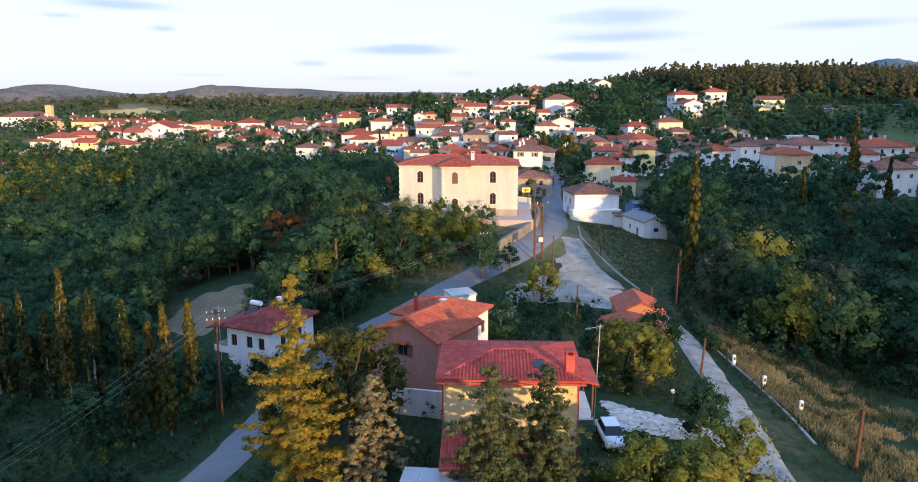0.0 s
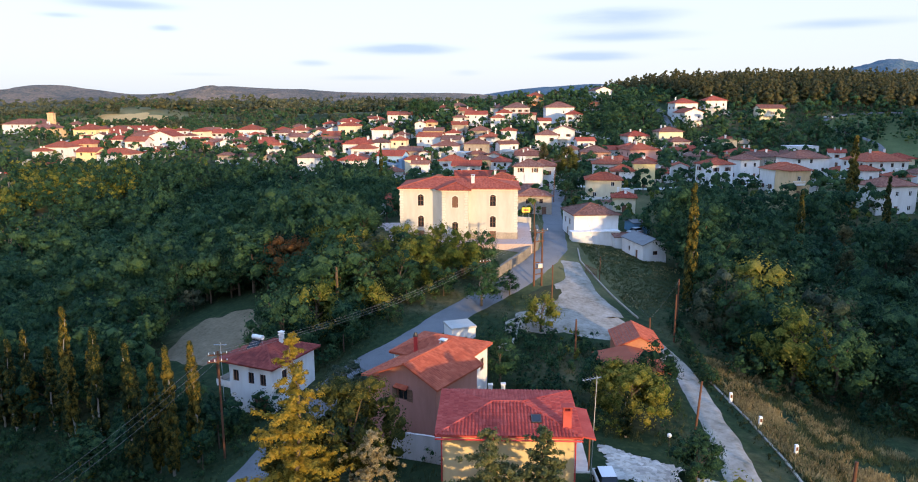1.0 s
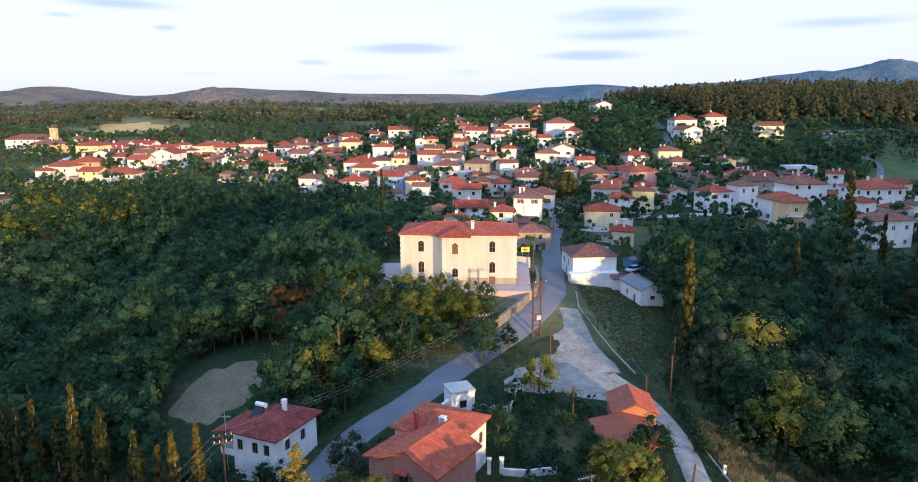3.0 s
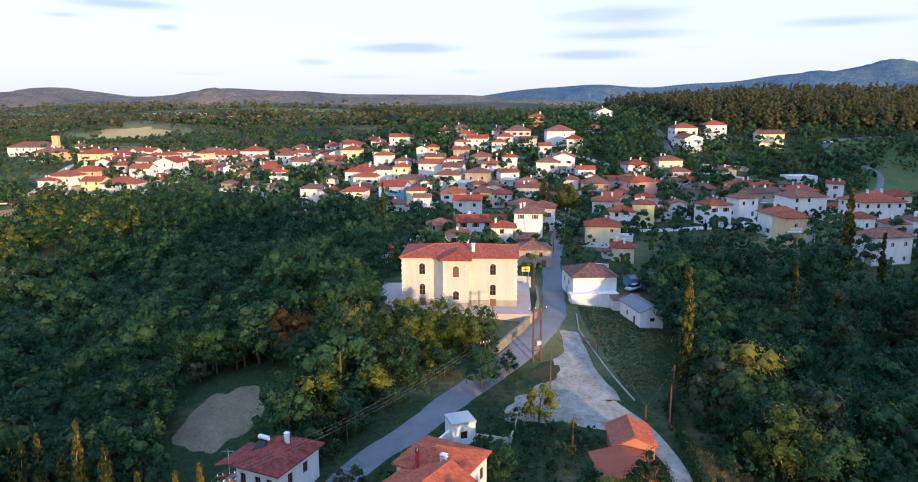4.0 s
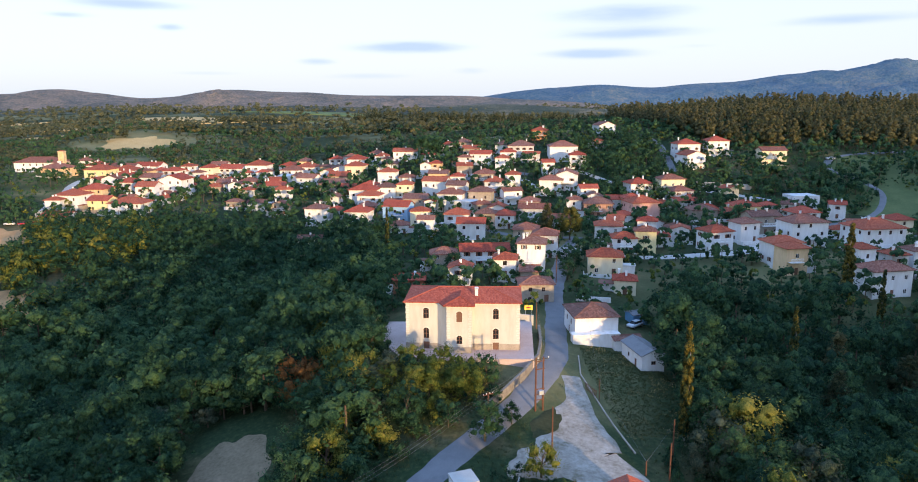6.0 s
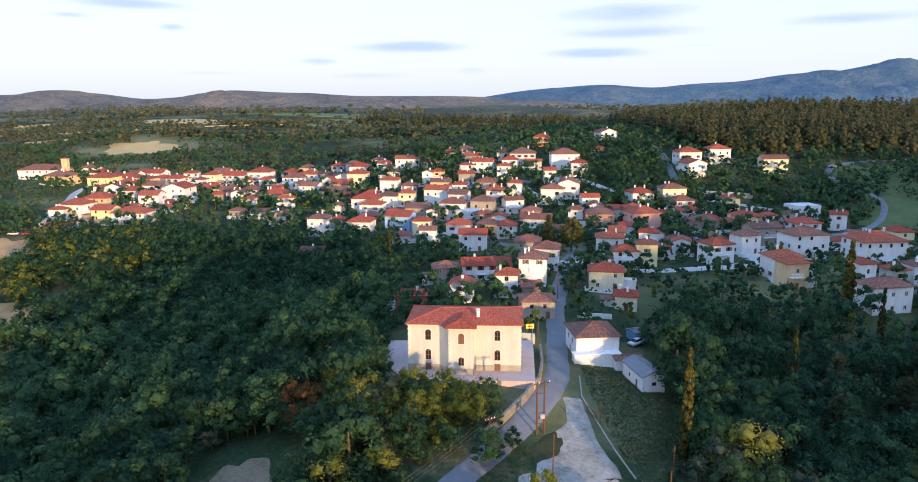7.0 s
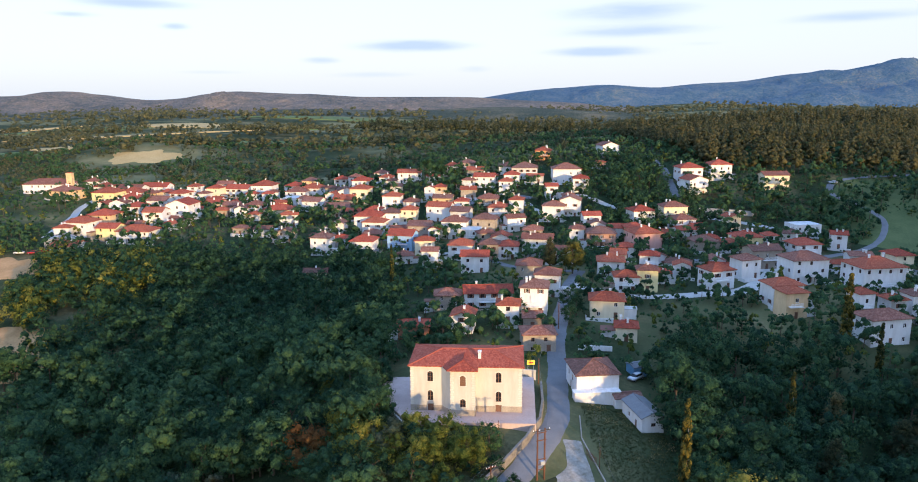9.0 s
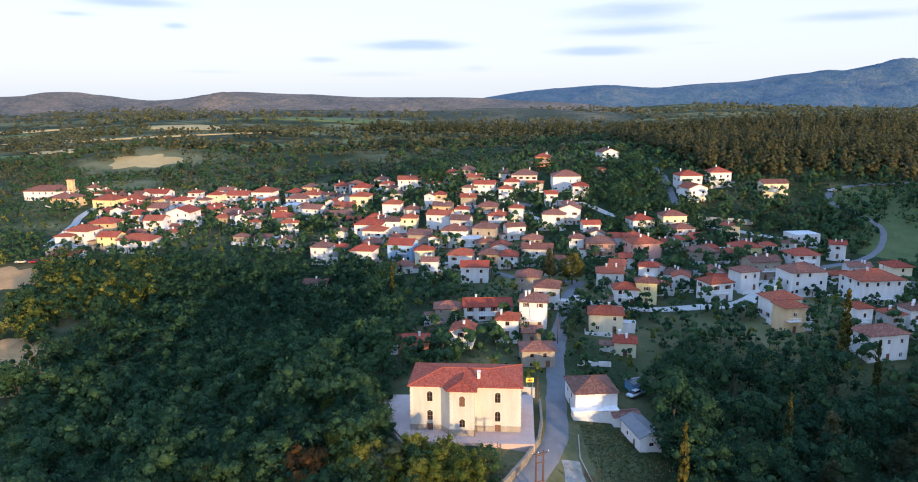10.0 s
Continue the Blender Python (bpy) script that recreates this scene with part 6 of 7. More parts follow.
def cedar_shape(seed, h, r, tiers, per, size, droop=0.5, width=0.3, power=0.8):
    """Separate boughs with gaps between: sprays of needles along each, hanging at the tips."""
    rng = np.random.default_rng(seed)
    C, R = [], []
    for k in range(tiers):
        f = 0.12 + 0.86 * k / (tiers - 1)
        n = max(3, int(6 * (1 - f) + 2.5))
        a0 = rng.uniform(0, 6.28)
        for j in range(n):
            a = a0 + 6.28 * j / n + rng.uniform(-0.55, 0.55)
            rr = (r * (1 - f) ** power + 0.15) * rng.uniform(0.45, 1.2)
            m = max(2, int(rr / 0.36))
            lift = rng.uniform(0.05, 0.45)
            for s in range(1, m + 1):
                u = s / m
                q = rr * u
                wig = rng.normal(size=2) * 0.14
                C.append((math.cos(a) * q + wig[0], math.sin(a) * q + wig[1], f * h + lift * rr * u - droop * rr * u * u + rng.normal() * 0.06))
                R.append(width * (1.2 - 0.55 * u))
    C += [(0, 0, h * (0.90 + 0.1 * i / 5)) for i in range(6)]
    R += [width * 0.6 - 0.02 * i for i in range(6)]
    c, R = np.array(C), np.array(R)
    axis = np.column_stack([c[:, 0] * 0.2, c[:, 1] * 0.2, c[:, 2] - 1.0])
    return joined(clump_quads(rng, c, R * 0.6, F12, 0.3, 0.6), leaf_quads(rng, c, R, per, size, 0.6, 0.7, np.repeat(axis, per, 0))), c


def crown_mesh(name, pair, mat):
    """A mesh of separate quads with the soft normals that go with them."""
    L, N = pair
    n = len(L)
    me = fast_mesh(name, L.reshape(-1, 3), np.arange(n * 4).reshape(n, 4), mat)
    me.polygons.foreach_set("use_smooth", np.ones(n, bool))
    at = me.attributes.new("custom_normal", "FLOAT_VECTOR", "POINT")
    at.data.foreach_set("vector", np.ascontiguousarray(N, np.float32).ravel())
    me.update()
    return me


def trunk_mesh(name, h, r, boughs, mat, seed, seg=7):
    """A tapered, slightly bent trunk and limbs towards some of the crown's clumps."""
    rng = random.Random(seed)
    bm = bmesh.new()
    pts = [Vector((0, 0, -0.6))]
    for k in range(1, 6):
        pts.append(Vector((rng.uniform(-1, 1) * 0.025 * h, rng.uniform(-1, 1) * 0.025 * h, h * k / 5)))
    for i in range(5):
        tube(bm, pts[i], pts[i + 1], r * (1 - i * 0.17), r * (1 - (i + 1) * 0.17), seg)
    for b in boughs:
        b = Vector(b)
        f = min(0.9, max(0.25, b.z / h * 0.6)) * 5
        i = min(4, int(f))
        a = pts[i].lerp(pts[i + 1], f - i)
        tube(bm, a, b, r * 0.38, r * 0.1, 5)
    return bm_mesh(name, bm, mat)


KINDS = {}


def tree_kind(key, shape, h, r, mat, bark, args, trunk_h=0.7, trunk_r=None, limbs=7):
    L, c = shape(*args)
    rng = random.Random(hash_of(key))
    picks = [c[rng.randrange(len(c))] for _ in range(limbs)]
    KINDS[key] = (crown_mesh("crown", L, mat), trunk_mesh("trunk", h * trunk_h, trunk_r or r * 0.07, picks, bark, hash_of(key)), h, r, L)


def hash_of(s):
    v = 7
    for ch in s:
        v = (v * 31 + ord(ch)) % 100003
    return v


def tree(key, x, y, size=1.0, turn=0.0, label="", name="tree", group="", tall=1.0, z=None):
    cr, tr, h, r, _ = KINDS[key]
    ob = thing(name, x, y, float(land(x, y)) if z is None else z, 0, label, "tree", group)
    ob.matrix_basis = Matrix.LocRotScale((x, y, float(land(x, y)) if z is None else z), Euler((0, 0, radians(turn))), (size, size, size * tall))
    part("trunk", tr, ob)
    part("crown", cr, ob)
    PLANTED.append((x, y, r * size * 0.7))
    return ob


PLANTED = []
for i in range(5):
    tree_kind(f"broad{i}", broad_shape, 8, 3.4, LEAVES["broad"], BARK, (20 + i, 8, 3.4, 34, 64, 0.26, True, DOME))
for i in range(2):
    tree_kind(f"olive{i}", broad_shape, 6, 2.9, LEAVES["olive"], BARK, (40 + i, 6, 2.9, 30, 60, 0.22, True, DOME))
    tree_kind(f"yellow{i}", broad_shape, 6.5, 3.0, LEAVES["yellow"], BARK, (50 + i, 6.5, 3.0, 34, 60, 0.22, True, DOME))
    tree_kind(f"cypress{i}", cypress_shape, 14, 1.15, LEAVES["cypress"], PALE_BARK, (60 + i, 14, 0.72, 130, 26, 0.18), 0.9, 0.16, 0)
    tree_kind(f"pine{i}", pine_shape, 13, 3.6, LEAVES["pine"], BARK, (70 + i, 13, 3.6, 46, 64, 0.22, F12), 0.9, 0.22, 8)
tree_kind("rust", broad_shape, 6.5, 2.8, LEAVES["rust"], BARK, (80, 6.5, 2.8, 34, 60, 0.22, True, F12))
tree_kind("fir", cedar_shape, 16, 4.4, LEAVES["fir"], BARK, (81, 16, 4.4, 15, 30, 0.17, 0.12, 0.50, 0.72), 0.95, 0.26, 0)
tree_kind("deodar", cedar_shape, 8.6, 4.4, LEAVES["deodar"], BARK, (82, 8.6, 4.4, 12, 26, 0.17, 0.62, 0.34, 0.62), 0.95, 0.2, 0)
tree_kind("cedar1", cedar_shape, 10, 4.8, LEAVES["cedar"], BARK, (83, 10, 4.8, 16, 30, 0.18, 0.36, 0.42, 0.7), 0.95, 0.2, 0)
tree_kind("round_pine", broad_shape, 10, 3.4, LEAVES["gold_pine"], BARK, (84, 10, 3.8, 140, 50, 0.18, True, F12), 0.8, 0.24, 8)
tree_kind("vine", broad_shape, 6.6, 4.2, LEAVES["yellow"], BARK, (86, 6.6, 4.4, 150, 56, 0.19, True, F12), 0.6, 0.2, 8)
tree_kind("bush", broad_shape, 2.4, 1.5, LEAVES["broad"], BARK, (85, 2.4, 1.5, 9, 14, 0.26, True, DOME), 0.6, 0.06, 4)

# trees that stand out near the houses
tree("fir", -11.0, 46.5, 1.0, 20, "tall fir with open boughs, sunlight put in its golden needles")
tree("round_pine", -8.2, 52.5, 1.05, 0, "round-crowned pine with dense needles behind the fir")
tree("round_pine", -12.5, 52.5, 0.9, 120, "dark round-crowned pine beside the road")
tree("deodar", -5.8, 46.6, 0.92, 10, "drooping cedar with pale tips beside the yellow house")
tree("cedar1", 2.2, 41.2, 0.98, 0, "drooping cedar in front of the yellow house")
tree("cedar1", 5.6, 41.8, 0.94, 130, "drooping cedar in front of the yellow house")
for x, y, top in ((-40.2, 70, 3.0), (-48.4, 76, -1.4), (-50.6, 76.5, -2.7), (-35.7, 67, 1.8), (-29.4, 60.6, 2.4), (-28.4, 63, -0.4), (-26.5, 62, 1.6), (-25.0, 64, 1.4), (-42.8, 73.5, -2.0), (-37.6, 69.5, -1.5), (-45.2, 75, -3), (-31.6, 66, -2), (-53, 78, -4)):
    g = float(land(x, y))
    tree("cypress" + str(int(abs(x)) % 2), x, y, 1.0, x * 40, "tall slim cypress in the roadside row", "cypress", "roadside cypress row", (top - g) / 13.8)
for x, y, top, s in ((33.4, 101, 12.0, 1.35), (57.8, 120, 8.6, 1.2), (89.5, 163.0, 15.9, 1.8), (90.3, 150, 8.0, 1.1), (-25.0, 222, 11.0, 1.0), (15.2, 60, -1.9, 0.8)):
    tree("cypress0", x, y, s, x * 30, "dark upright cypress among leafy trees", "cypress", "", (top - float(land(x, y))) / 13.8 / s)
for key, x, y, s, lab in (
    ("yellow0", 11.6, 40.2, 0.92, "leafy yellow-green garden tree"), ("yellow1", 17.2, 41.0, 1.02, "leafy yellow-green garden tree"), ("yellow0", 14.4, 39.4, 0.8, "leafy yellow-green garden tree"),
    ("yellow1", 6.0, 37.0, 0.62, "leafy yellow-green garden tree"), ("broad0", 18.6, 51.2, 0.62, "spreading walnut tree beside the track"), ("yellow1", 10.6, 88.2, 0.85, "yellow-green tree beside the track"),
    ("vine", 16.4, 63.6, 0.88, "broad vine-covered leafy tree beside the shed"), ("broad1", 20.4, 70.2, 0.75, "broad leafy tree beside the shed"), ("broad3", 14.0, 69, 0.6, "leafy green garden tree beside houses"), ("broad3", 4.6, 73.6, 0.72, "leafy garden tree beside the white house"),
    ("olive0", -12.0, 72.4, 0.8, "grey-green spreading tree beside the road"), ("olive1", -10.4, 69.0, 0.7, "grey-green spreading tree beside the road"), ("broad4", 3.2, 96.5, 0.8, "round bushy tree beside the road"),
    # below the school, yellow leaf kinds carry the sunlight in their colour
    ("broad1", 7.4, 101.5, 0.45, "small round bush beside the road"), ("rust", -37, 150, 0.95, "rust-coloured leafy tree among green ones"), ("yellow1", 0.4, 107.6, 1.0, "bushy yellow-green tree below the school"), ("yellow1", -3.5, 111.5, 0.9, "bushy yellow-green tree below the school"),
    ("yellow0", -7.5, 107, 0.85, "bushy yellow-green tree below the school"), ("olive0", -13, 111, 1.0, "grey-green bushy tree below the school"), ("yellow1", -18, 112, 1.0, "bushy yellow-green tree below the school"), ("broad1", -21, 104, 0.9, "bushy tree below the school"),
    # above the track, yellow and olive leaves stand in for sunlit crowns
    ("yellow1", -18.7, 89.9, 1.25, "yellow-green tree on the wooded slope"), ("yellow1", 38.5, 78, 1.5, "large yellow-green tree above the track"), ("olive0", 44, 84, 1.75, "large tree above the track, olive leaves stand in for sun"), ("olive1", 35.5, 92, 1.6, "large tree above the track, olive leaves stand in for sun"), ("yellow0", 41, 96, 1.7, "large yellow-green tree above the track"),
    ("pine0", 70, 128, 1.0, "tall open pine in the wood"), ("pine1", 78, 120, 1.05, "tall open pine in the wood"), ("pine0", 88, 128, 1.1, "tall open pine in the wood"), ("pine1", 62, 112, 0.95, "tall open pine in the wood"), ("pine0", 95, 140, 1.0, "tall open pine in the wood"),
    ("broad1", 27.5, 190, 0.8, "leafy tree beside the village road"), ("broad4", 28.6, 183, 0.75, "leafy tree beside the village road"), ("broad2", 26, 176, 0.7, "leafy tree beside the village road"), ("broad0", -3, 160, 0.7, "garden tree beside the old houses"), ("broad2", -3, 182, 0.8, "garden tree beside the old houses"),
    ("yellow1", -16, 113, 0.9, "bushy yellow-green tree below the school"), ("yellow1", -12, 107.5, 0.85, "bushy yellow-green tree below the school"), ("yellow0", -9, 113.5, 0.85, "bushy yellow-green tree below the school"), ("yellow0", -5.5, 107, 0.8, "bushy yellow-green tree below the school"),
    ("broad3", 3.8, 111.0, 0.6, "bushy green tree below the school"), ("yellow1", -0.5, 107.5, 0.75, "bushy yellow-green tree below the school"), ("yellow1", -20.5, 108.5, 0.9, "bushy yellow-green tree below the school"), ("olive0", -14.5, 102, 0.85, "grey-green bushy tree below the school"),
    ("broad1", -8.5, 101.5, 0.75, "bushy tree below the school"), ("yellow0", -3.8, 102.6, 0.6, "bushy yellow-green tree below the school"), ("yellow1", -18.5, 97, 0.85, "bushy yellow-green tree below the school"), ("yellow0", -12, 95.5, 0.7, "bushy yellow-green tree below the school"), ("rust", -27.4, 110.9, 1.15, "rust-coloured leafy tree below the school"),
    ("broad2", 4.8, 106.0, 0.45, "small bushy tree behind the stone wall"), ("broad3", -16, 120, 0.9, "bushy tree beside the school terrace"), ("broad1", -18, 128, 0.95, "bushy tree beside the school terrace"), ("broad4", -18, 137, 0.9, "bushy tree beside the school terrace"),
    ("round_pine", 35, 236, 1.2, "large round-crowned pine in the village"), ("pine1", 27.5, 238.5, 1.0, "dark pine in the village"), ("broad2", -24, 384, 1.7, "large leafy tree above the village"), ("broad0", -17, 387, 1.4, "large leafy tree above the village"),
    ("broad3", 130, 300, 1.0, "leafy tree on the grassy slope"), ("broad3", 152, 308, 1.3, "large tree beside the hill road"), ("broad1", 160, 300, 1.2, "large tree beside the hill road"),
):
    low = "below the school" in lab
    tree(key, x, y, s * (1.22 if low else 1), (x * 37 + y * 11) % 360, lab, z=float(land(x, y)) - (0.9 * s if low else 0))


OPEN = [(-34, 95, 10), (-33, 87, 9), (-37, 103, 8.5), (-29, 98, 7), (-31.5, 80, 5), (13, 93, 6), (8.5, 91.5, 3.5), (16, 98, 5.5), (19.5, 92, 5), (14, 89.5, 4), (-34, 95, 8), (-33, 87, 6.5), (-36.5, 103, 6), (-29, 98, 5), (-28, 90, 4), (27, 112, 6), (14, 104, 4), (-1, 131, 16), (-9, 131, 10), (18, 97, 6), (-134, 196, 12), (-128, 214, 10), (-140, 178, 10), (-180, 264, 15), (-170, 250, 9), (-165, 238, 9), (-156, 220, 8), (-148, 206, 8), (24, 60, 4), (33, 58, 5), (35, 48, 8), (42, 52, 10), (54, 58, 10),
        (14.5, 55.5, 3.4), (12, 53, 3.0), (18.5, 52.0, 2.4), (-22, 50, 3), (8, 116, 4), (0, 117, 3), (-290, 605, 30), (-240, 760, 30)]
BX, BY = -270, -10
BLOCK = np.zeros((480, 510), bool)


def block(x, y, r):
    i0, i1, j0, j1 = int(x - r - BX), int(x + r - BX) + 2, int(y - r - BY), int(y + r - BY) + 2
    if i1 < 0 or j1 < 0 or i0 > 508 or j0 > 478:
        return
    i0, j0 = max(i0, 0), max(j0, 0)
    jj, ii = np.mgrid[j0:min(j1, 480), i0:min(i1, 510)]
    BLOCK[j0:min(j1, 480), i0:min(i1, 510)] |= (ii + BX - x) ** 2 + (jj + BY - y) ** 2 < r * r


for x, y, r in TAKEN:
    block(x, y, r + 0.3)
for x, y, r in ROADS:
    block(x, y, r + 0.8)
for x, y, r in OPEN:
    block(x, y, r)
for k in range(0, 44):
    block(128 + k * 1.1, 240 + k * 1.0, 10)


def sow(seed, gap, box4, test=None, keep=1.0, margin=0.0):
    """A jittered grid of tree places over a stretch, clear of houses, roads and trees that stand already."""
    rng = random.Random(seed)
    out = []
    x0, y0, x1, y1 = box4
    row = 0
    y = y0
    while y < y1:
        x = x0 + (gap / 2 if row % 2 else 0)
        while x < x1:
            px, py = x + rng.uniform(-0.42, 0.42) * gap, y + rng.uniform(-0.42, 0.42) * gap
            ok = rng.random() < keep and (not test or test(px, py)) and abs(px) < 0.66 * py + 8
            i, j = int(px - BX), int(py - BY)
            if ok and 0 <= i < 510 and 0 <= j < 480:
                ok = not BLOCK[j, i]
                if ok and margin:
                    m = int(margin)
                    ok = not BLOCK[max(j - m, 0):j + m + 1, max(i - m, 0):i + m + 1].any()
            if ok:
                out.append((px, py))
            x += gap
        y += gap * 0.87
        row += 1
    return out


for x, y, r in PLANTED:
    block(x, y, r * 0.8)


def left_wood(x, y):
    return x < -15.5 - max(0, y - 150) * 0.12 - max(0, 100 - y) * 0.25 and y < 263 + (max(0, -70 - x) * 0.12 if x > -150 else 12) and y > 70 - x * 0.12


def right_wood(x, y):
    return x > 36 + max(0, y - 108) * 0.1 + max(0, 76 - y) * 1.3 and y < 148 + max(0, 95 - x) * 0.32


EDGE_L, EDGE_R = "leafy green tree at the wood's edge", "dark leafy tree at the wood's edge"
near_l = sow(5, 4.6, (-85, 80, -12, 142), left_wood)
for i, (x, y) in enumerate(near_l[:150]):
    rng = random.Random(i)
    key = rng.choice(("broad0", "broad1", "broad2", "broad3", "broad4", "olive0", "yellow0" if x > -40 else "broad2"))
    tree(key, x, y, rng.uniform(0.7, 1.15), rng.uniform(0, 360), EDGE_L, group="wood's edge trees", tall=rng.uniform(0.85, 1.15))
near_r = sow(6, 5.4, (34, 60, 92, 118), right_wood)
for i, (x, y) in enumerate(near_r[:95]):
    rng = random.Random(i + 500)
    tree(rng.choice(("broad0", "broad1", "broad2", "broad3", "broad4", "yellow0" if rng.random() < 0.4 else "broad2", "yellow1" if rng.random() < 0.4 else "broad1")), x, y, rng.uniform(0.9, 1.35) * (0.62 if x > 45 and y < 88 else 1.0), rng.uniform(0, 360), EDGE_R, group="wood's edge trees", tall=rng.uniform(0.85, 1.15))
for x, y in near_l[:150] + near_r[:95]:
    block(x, y, 2.0)


def wood(name, spots, shapes, mat, seed, label, sizes=(0.8, 1.2), trunk=0.0):
    """Many trees joined into one object."""
    rng = np.random.default_rng(seed)
    out, skin, stems = [], [], []
    P = np.array(spots)
    Z = land(P[:, 0], P[:, 1])
    for (x, y), z in zip(spots, Z):
        L, N = shapes[rng.integers(len(shapes))]
        s, a, tall = rng.uniform(*sizes), rng.uniform(0, 6.28), rng.uniform(0.85, 1.2)
        c, n = math.cos(a), math.sin(a)
        M = np.array([[c, n, 0], [-n, c, 0], [0, 0, 1]])
        out.append((L @ M) * np.array([s, s, s * tall]) + np.array([x, y, z]))
        skin.append(N @ M)
        stems.append((x, y, float(z), s))
    ob = new(name, crown_mesh(name, (np.concatenate(out), np.concatenate(skin)), mat))
    tagged(ob, label, "trees", kind="stuff")
    if trunk:
        V, F = [], []
        for x, y, z, s in stems:
            k = len(V)
            for zz, rr in ((-0.5, trunk * s), (trunk * 22 * s, trunk * s * 0.5)):
                V += [(x + rr * math.cos(a), y + rr * math.sin(a), z + zz) for a in (0, 1.571, 3.142, 4.712)]
            F += [(k + i, k + (i + 1) % 4, k + 4 + (i + 1) % 4, k + 4 + i) for i in range(4)]
        tagged(part("trunks", mesh_of("trunks", V, F, BARK), ob), kind="stuff")
    return ob


MID = [broad_shape(100 + i, 8, 3.6, 18, 30, 0.42, True, DOME)[0] for i in range(4)]
LOW = [broad_shape(110 + i, 8, 3.6, 15, 18, 0.52, True, DOME)[0] for i in range(5)]
FAR = [broad_shape(120 + i, 6.5, 3.2, 8, 8, 0.50, True, DOME)[0] for i in range(4)]
FARPINE = [pine_shape(140 + i, 13, 3.2, 8, 5, 0.9, DOME)[0] for i in range(4)]
TINY = [broad_shape(160 + i, 5.5, 3.2, 3, 0, 2.0, True, DOME)[0] for i in range(4)]
wood("woodland", sow(7, 5.5, (-150, 80, -12, 178), left_wood), MID, LEAVES["broad"], 1, "dense green wood in the gully", (0.7, 1.6), 0.2)
wood("woodland", sow(17, 5.7, (-262, 178, -12, 300), left_wood), LOW, LEAVES["broad"], 11, "dense green wood below the village", (0.65, 1.45))
wood("woodland", sow(8, 5.8, (36, 60, 150, 200), right_wood), MID, LEAVES["broad"], 2, "dense dark wood beside the village", (0.7, 1.5), 0.22)


def thick_of(x, y):
    """Where trees crowd between the houses."""
    return noise.noise(Vector((x / 26, y / 26, 1.5))) > -0.16


wood("village_trees", sow(9, 6.0, (-262, 150, 215, 430), lambda x, y: not left_wood(x, y) and not right_wood(x, y) and thick_of(x, y), 0.95), FAR, LEAVES["broad"], 3, "garden and street trees between the houses", (0.5, 1.1), 0.16)
wood("village_trees", sow(10, 11, (-262, 150, 215, 430), lambda x, y: not left_wood(x, y) and not right_wood(x, y), 0.6), FAR, LEAVES["yellow"], 4, "yellow-green garden trees between the houses", (0.35, 0.7), 0.16)
wood("village_shrubs", sow(25, 4.3, (-262, 150, 215, 430), lambda x, y: not left_wood(x, y) and not right_wood(x, y), 0.72), TINY, LEAVES["broad"], 18, "hedges and shrubs round the village gardens", (0.25, 0.6))
wood("village_trees", sow(35, 7.0, (26, 165, 122, 300), None, 0.45), FAR, LEAVES["broad"], 35, "trees filling the yards between the houses", (0.45, 1.0), 0.16)
wood("village_trees", sow(26, 6.5, (104, 250, 235, 356), lambda x, y: noise.noise(Vector((x / 16, y / 16, 12))) > -0.08, 0.75), FAR, LEAVES["broad"], 19, "trees scattered on the grassy slope", (0.5, 1.1), 0.16)
# sunlight on this slope is put into the yellow leaf colour
wood("woodland", sow(27, 4.8, (-210, 170, -112, 285), lambda x, y: left_wood(x, y) and x < -105 - (262 - y) * 0.2 and noise.noise(Vector((x / 20, y / 20, 8))) > -0.25, 0.9), LOW, LEAVES["yellow"], 20, "slope trees in yellow leaves that stand in for sun", (0.6, 1.2))
wood("village_trees", sow(19, 5.6, (58, 296, 100, 384), None, 0.9), LOW, LEAVES["broad"], 13, "trees crowding the slope above the village", (0.6, 1.0), 0.18)
# shrubs and small trees in the near gardens
wood("garden_shrubs", sow(20, 2.3, (-62, 38, 24, 104), lambda x, y: noise.noise(Vector((x / 7, y / 7, 4))) > -0.3, 0.85, 1), [KINDS["bush"][4]], LEAVES["broad"], 14, "low green shrubs and weeds in the gardens", (0.3, 0.95))
wood("garden_shrubs", sow(21, 5.5, (-34, 36, 24, 104), None, 0.6, 1), [KINDS["bush"][4]], LEAVES["yellow"], 15, "yellow-green shrubs in the gardens", (0.4, 0.9))
wood("garden_shrubs", sow(34, 1.9, (-60, 33, -13, 84), None, 0.8, 1), [KINDS["bush"][4]], LEAVES["broad"], 34, "undergrowth below the cypress row", (0.25, 0.7))
wood("garden_shrubs", sow(31, 1.9, (7, 59, 22, 96), None, 0.8, 1), [KINDS["bush"][4]], LEAVES["broad"], 31, "dense shrubs and weeds between the garden and the track", (0.3, 0.9))
wood("roadside_scrub", sow(32, 2.4, (30, 58, 66, 104), lambda x, y: -1.5 < x - (34 + max(0, 76 - y) * 1.2) < 7, 0.9), [KINDS["bush"][4]], LEAVES["broad"], 32, "bushes along the edge of the wood", (0.7, 1.5))
wood("roadside_scrub", sow(22, 3.2, (-18, 84, 9, 118), lambda x, y: y > 96 + x * 1.2 and x > -17, 0.85, 1), [KINDS["bush"][4]], LEAVES["broad"], 16, "green scrub on the bank below the school", (0.9, 2.0))
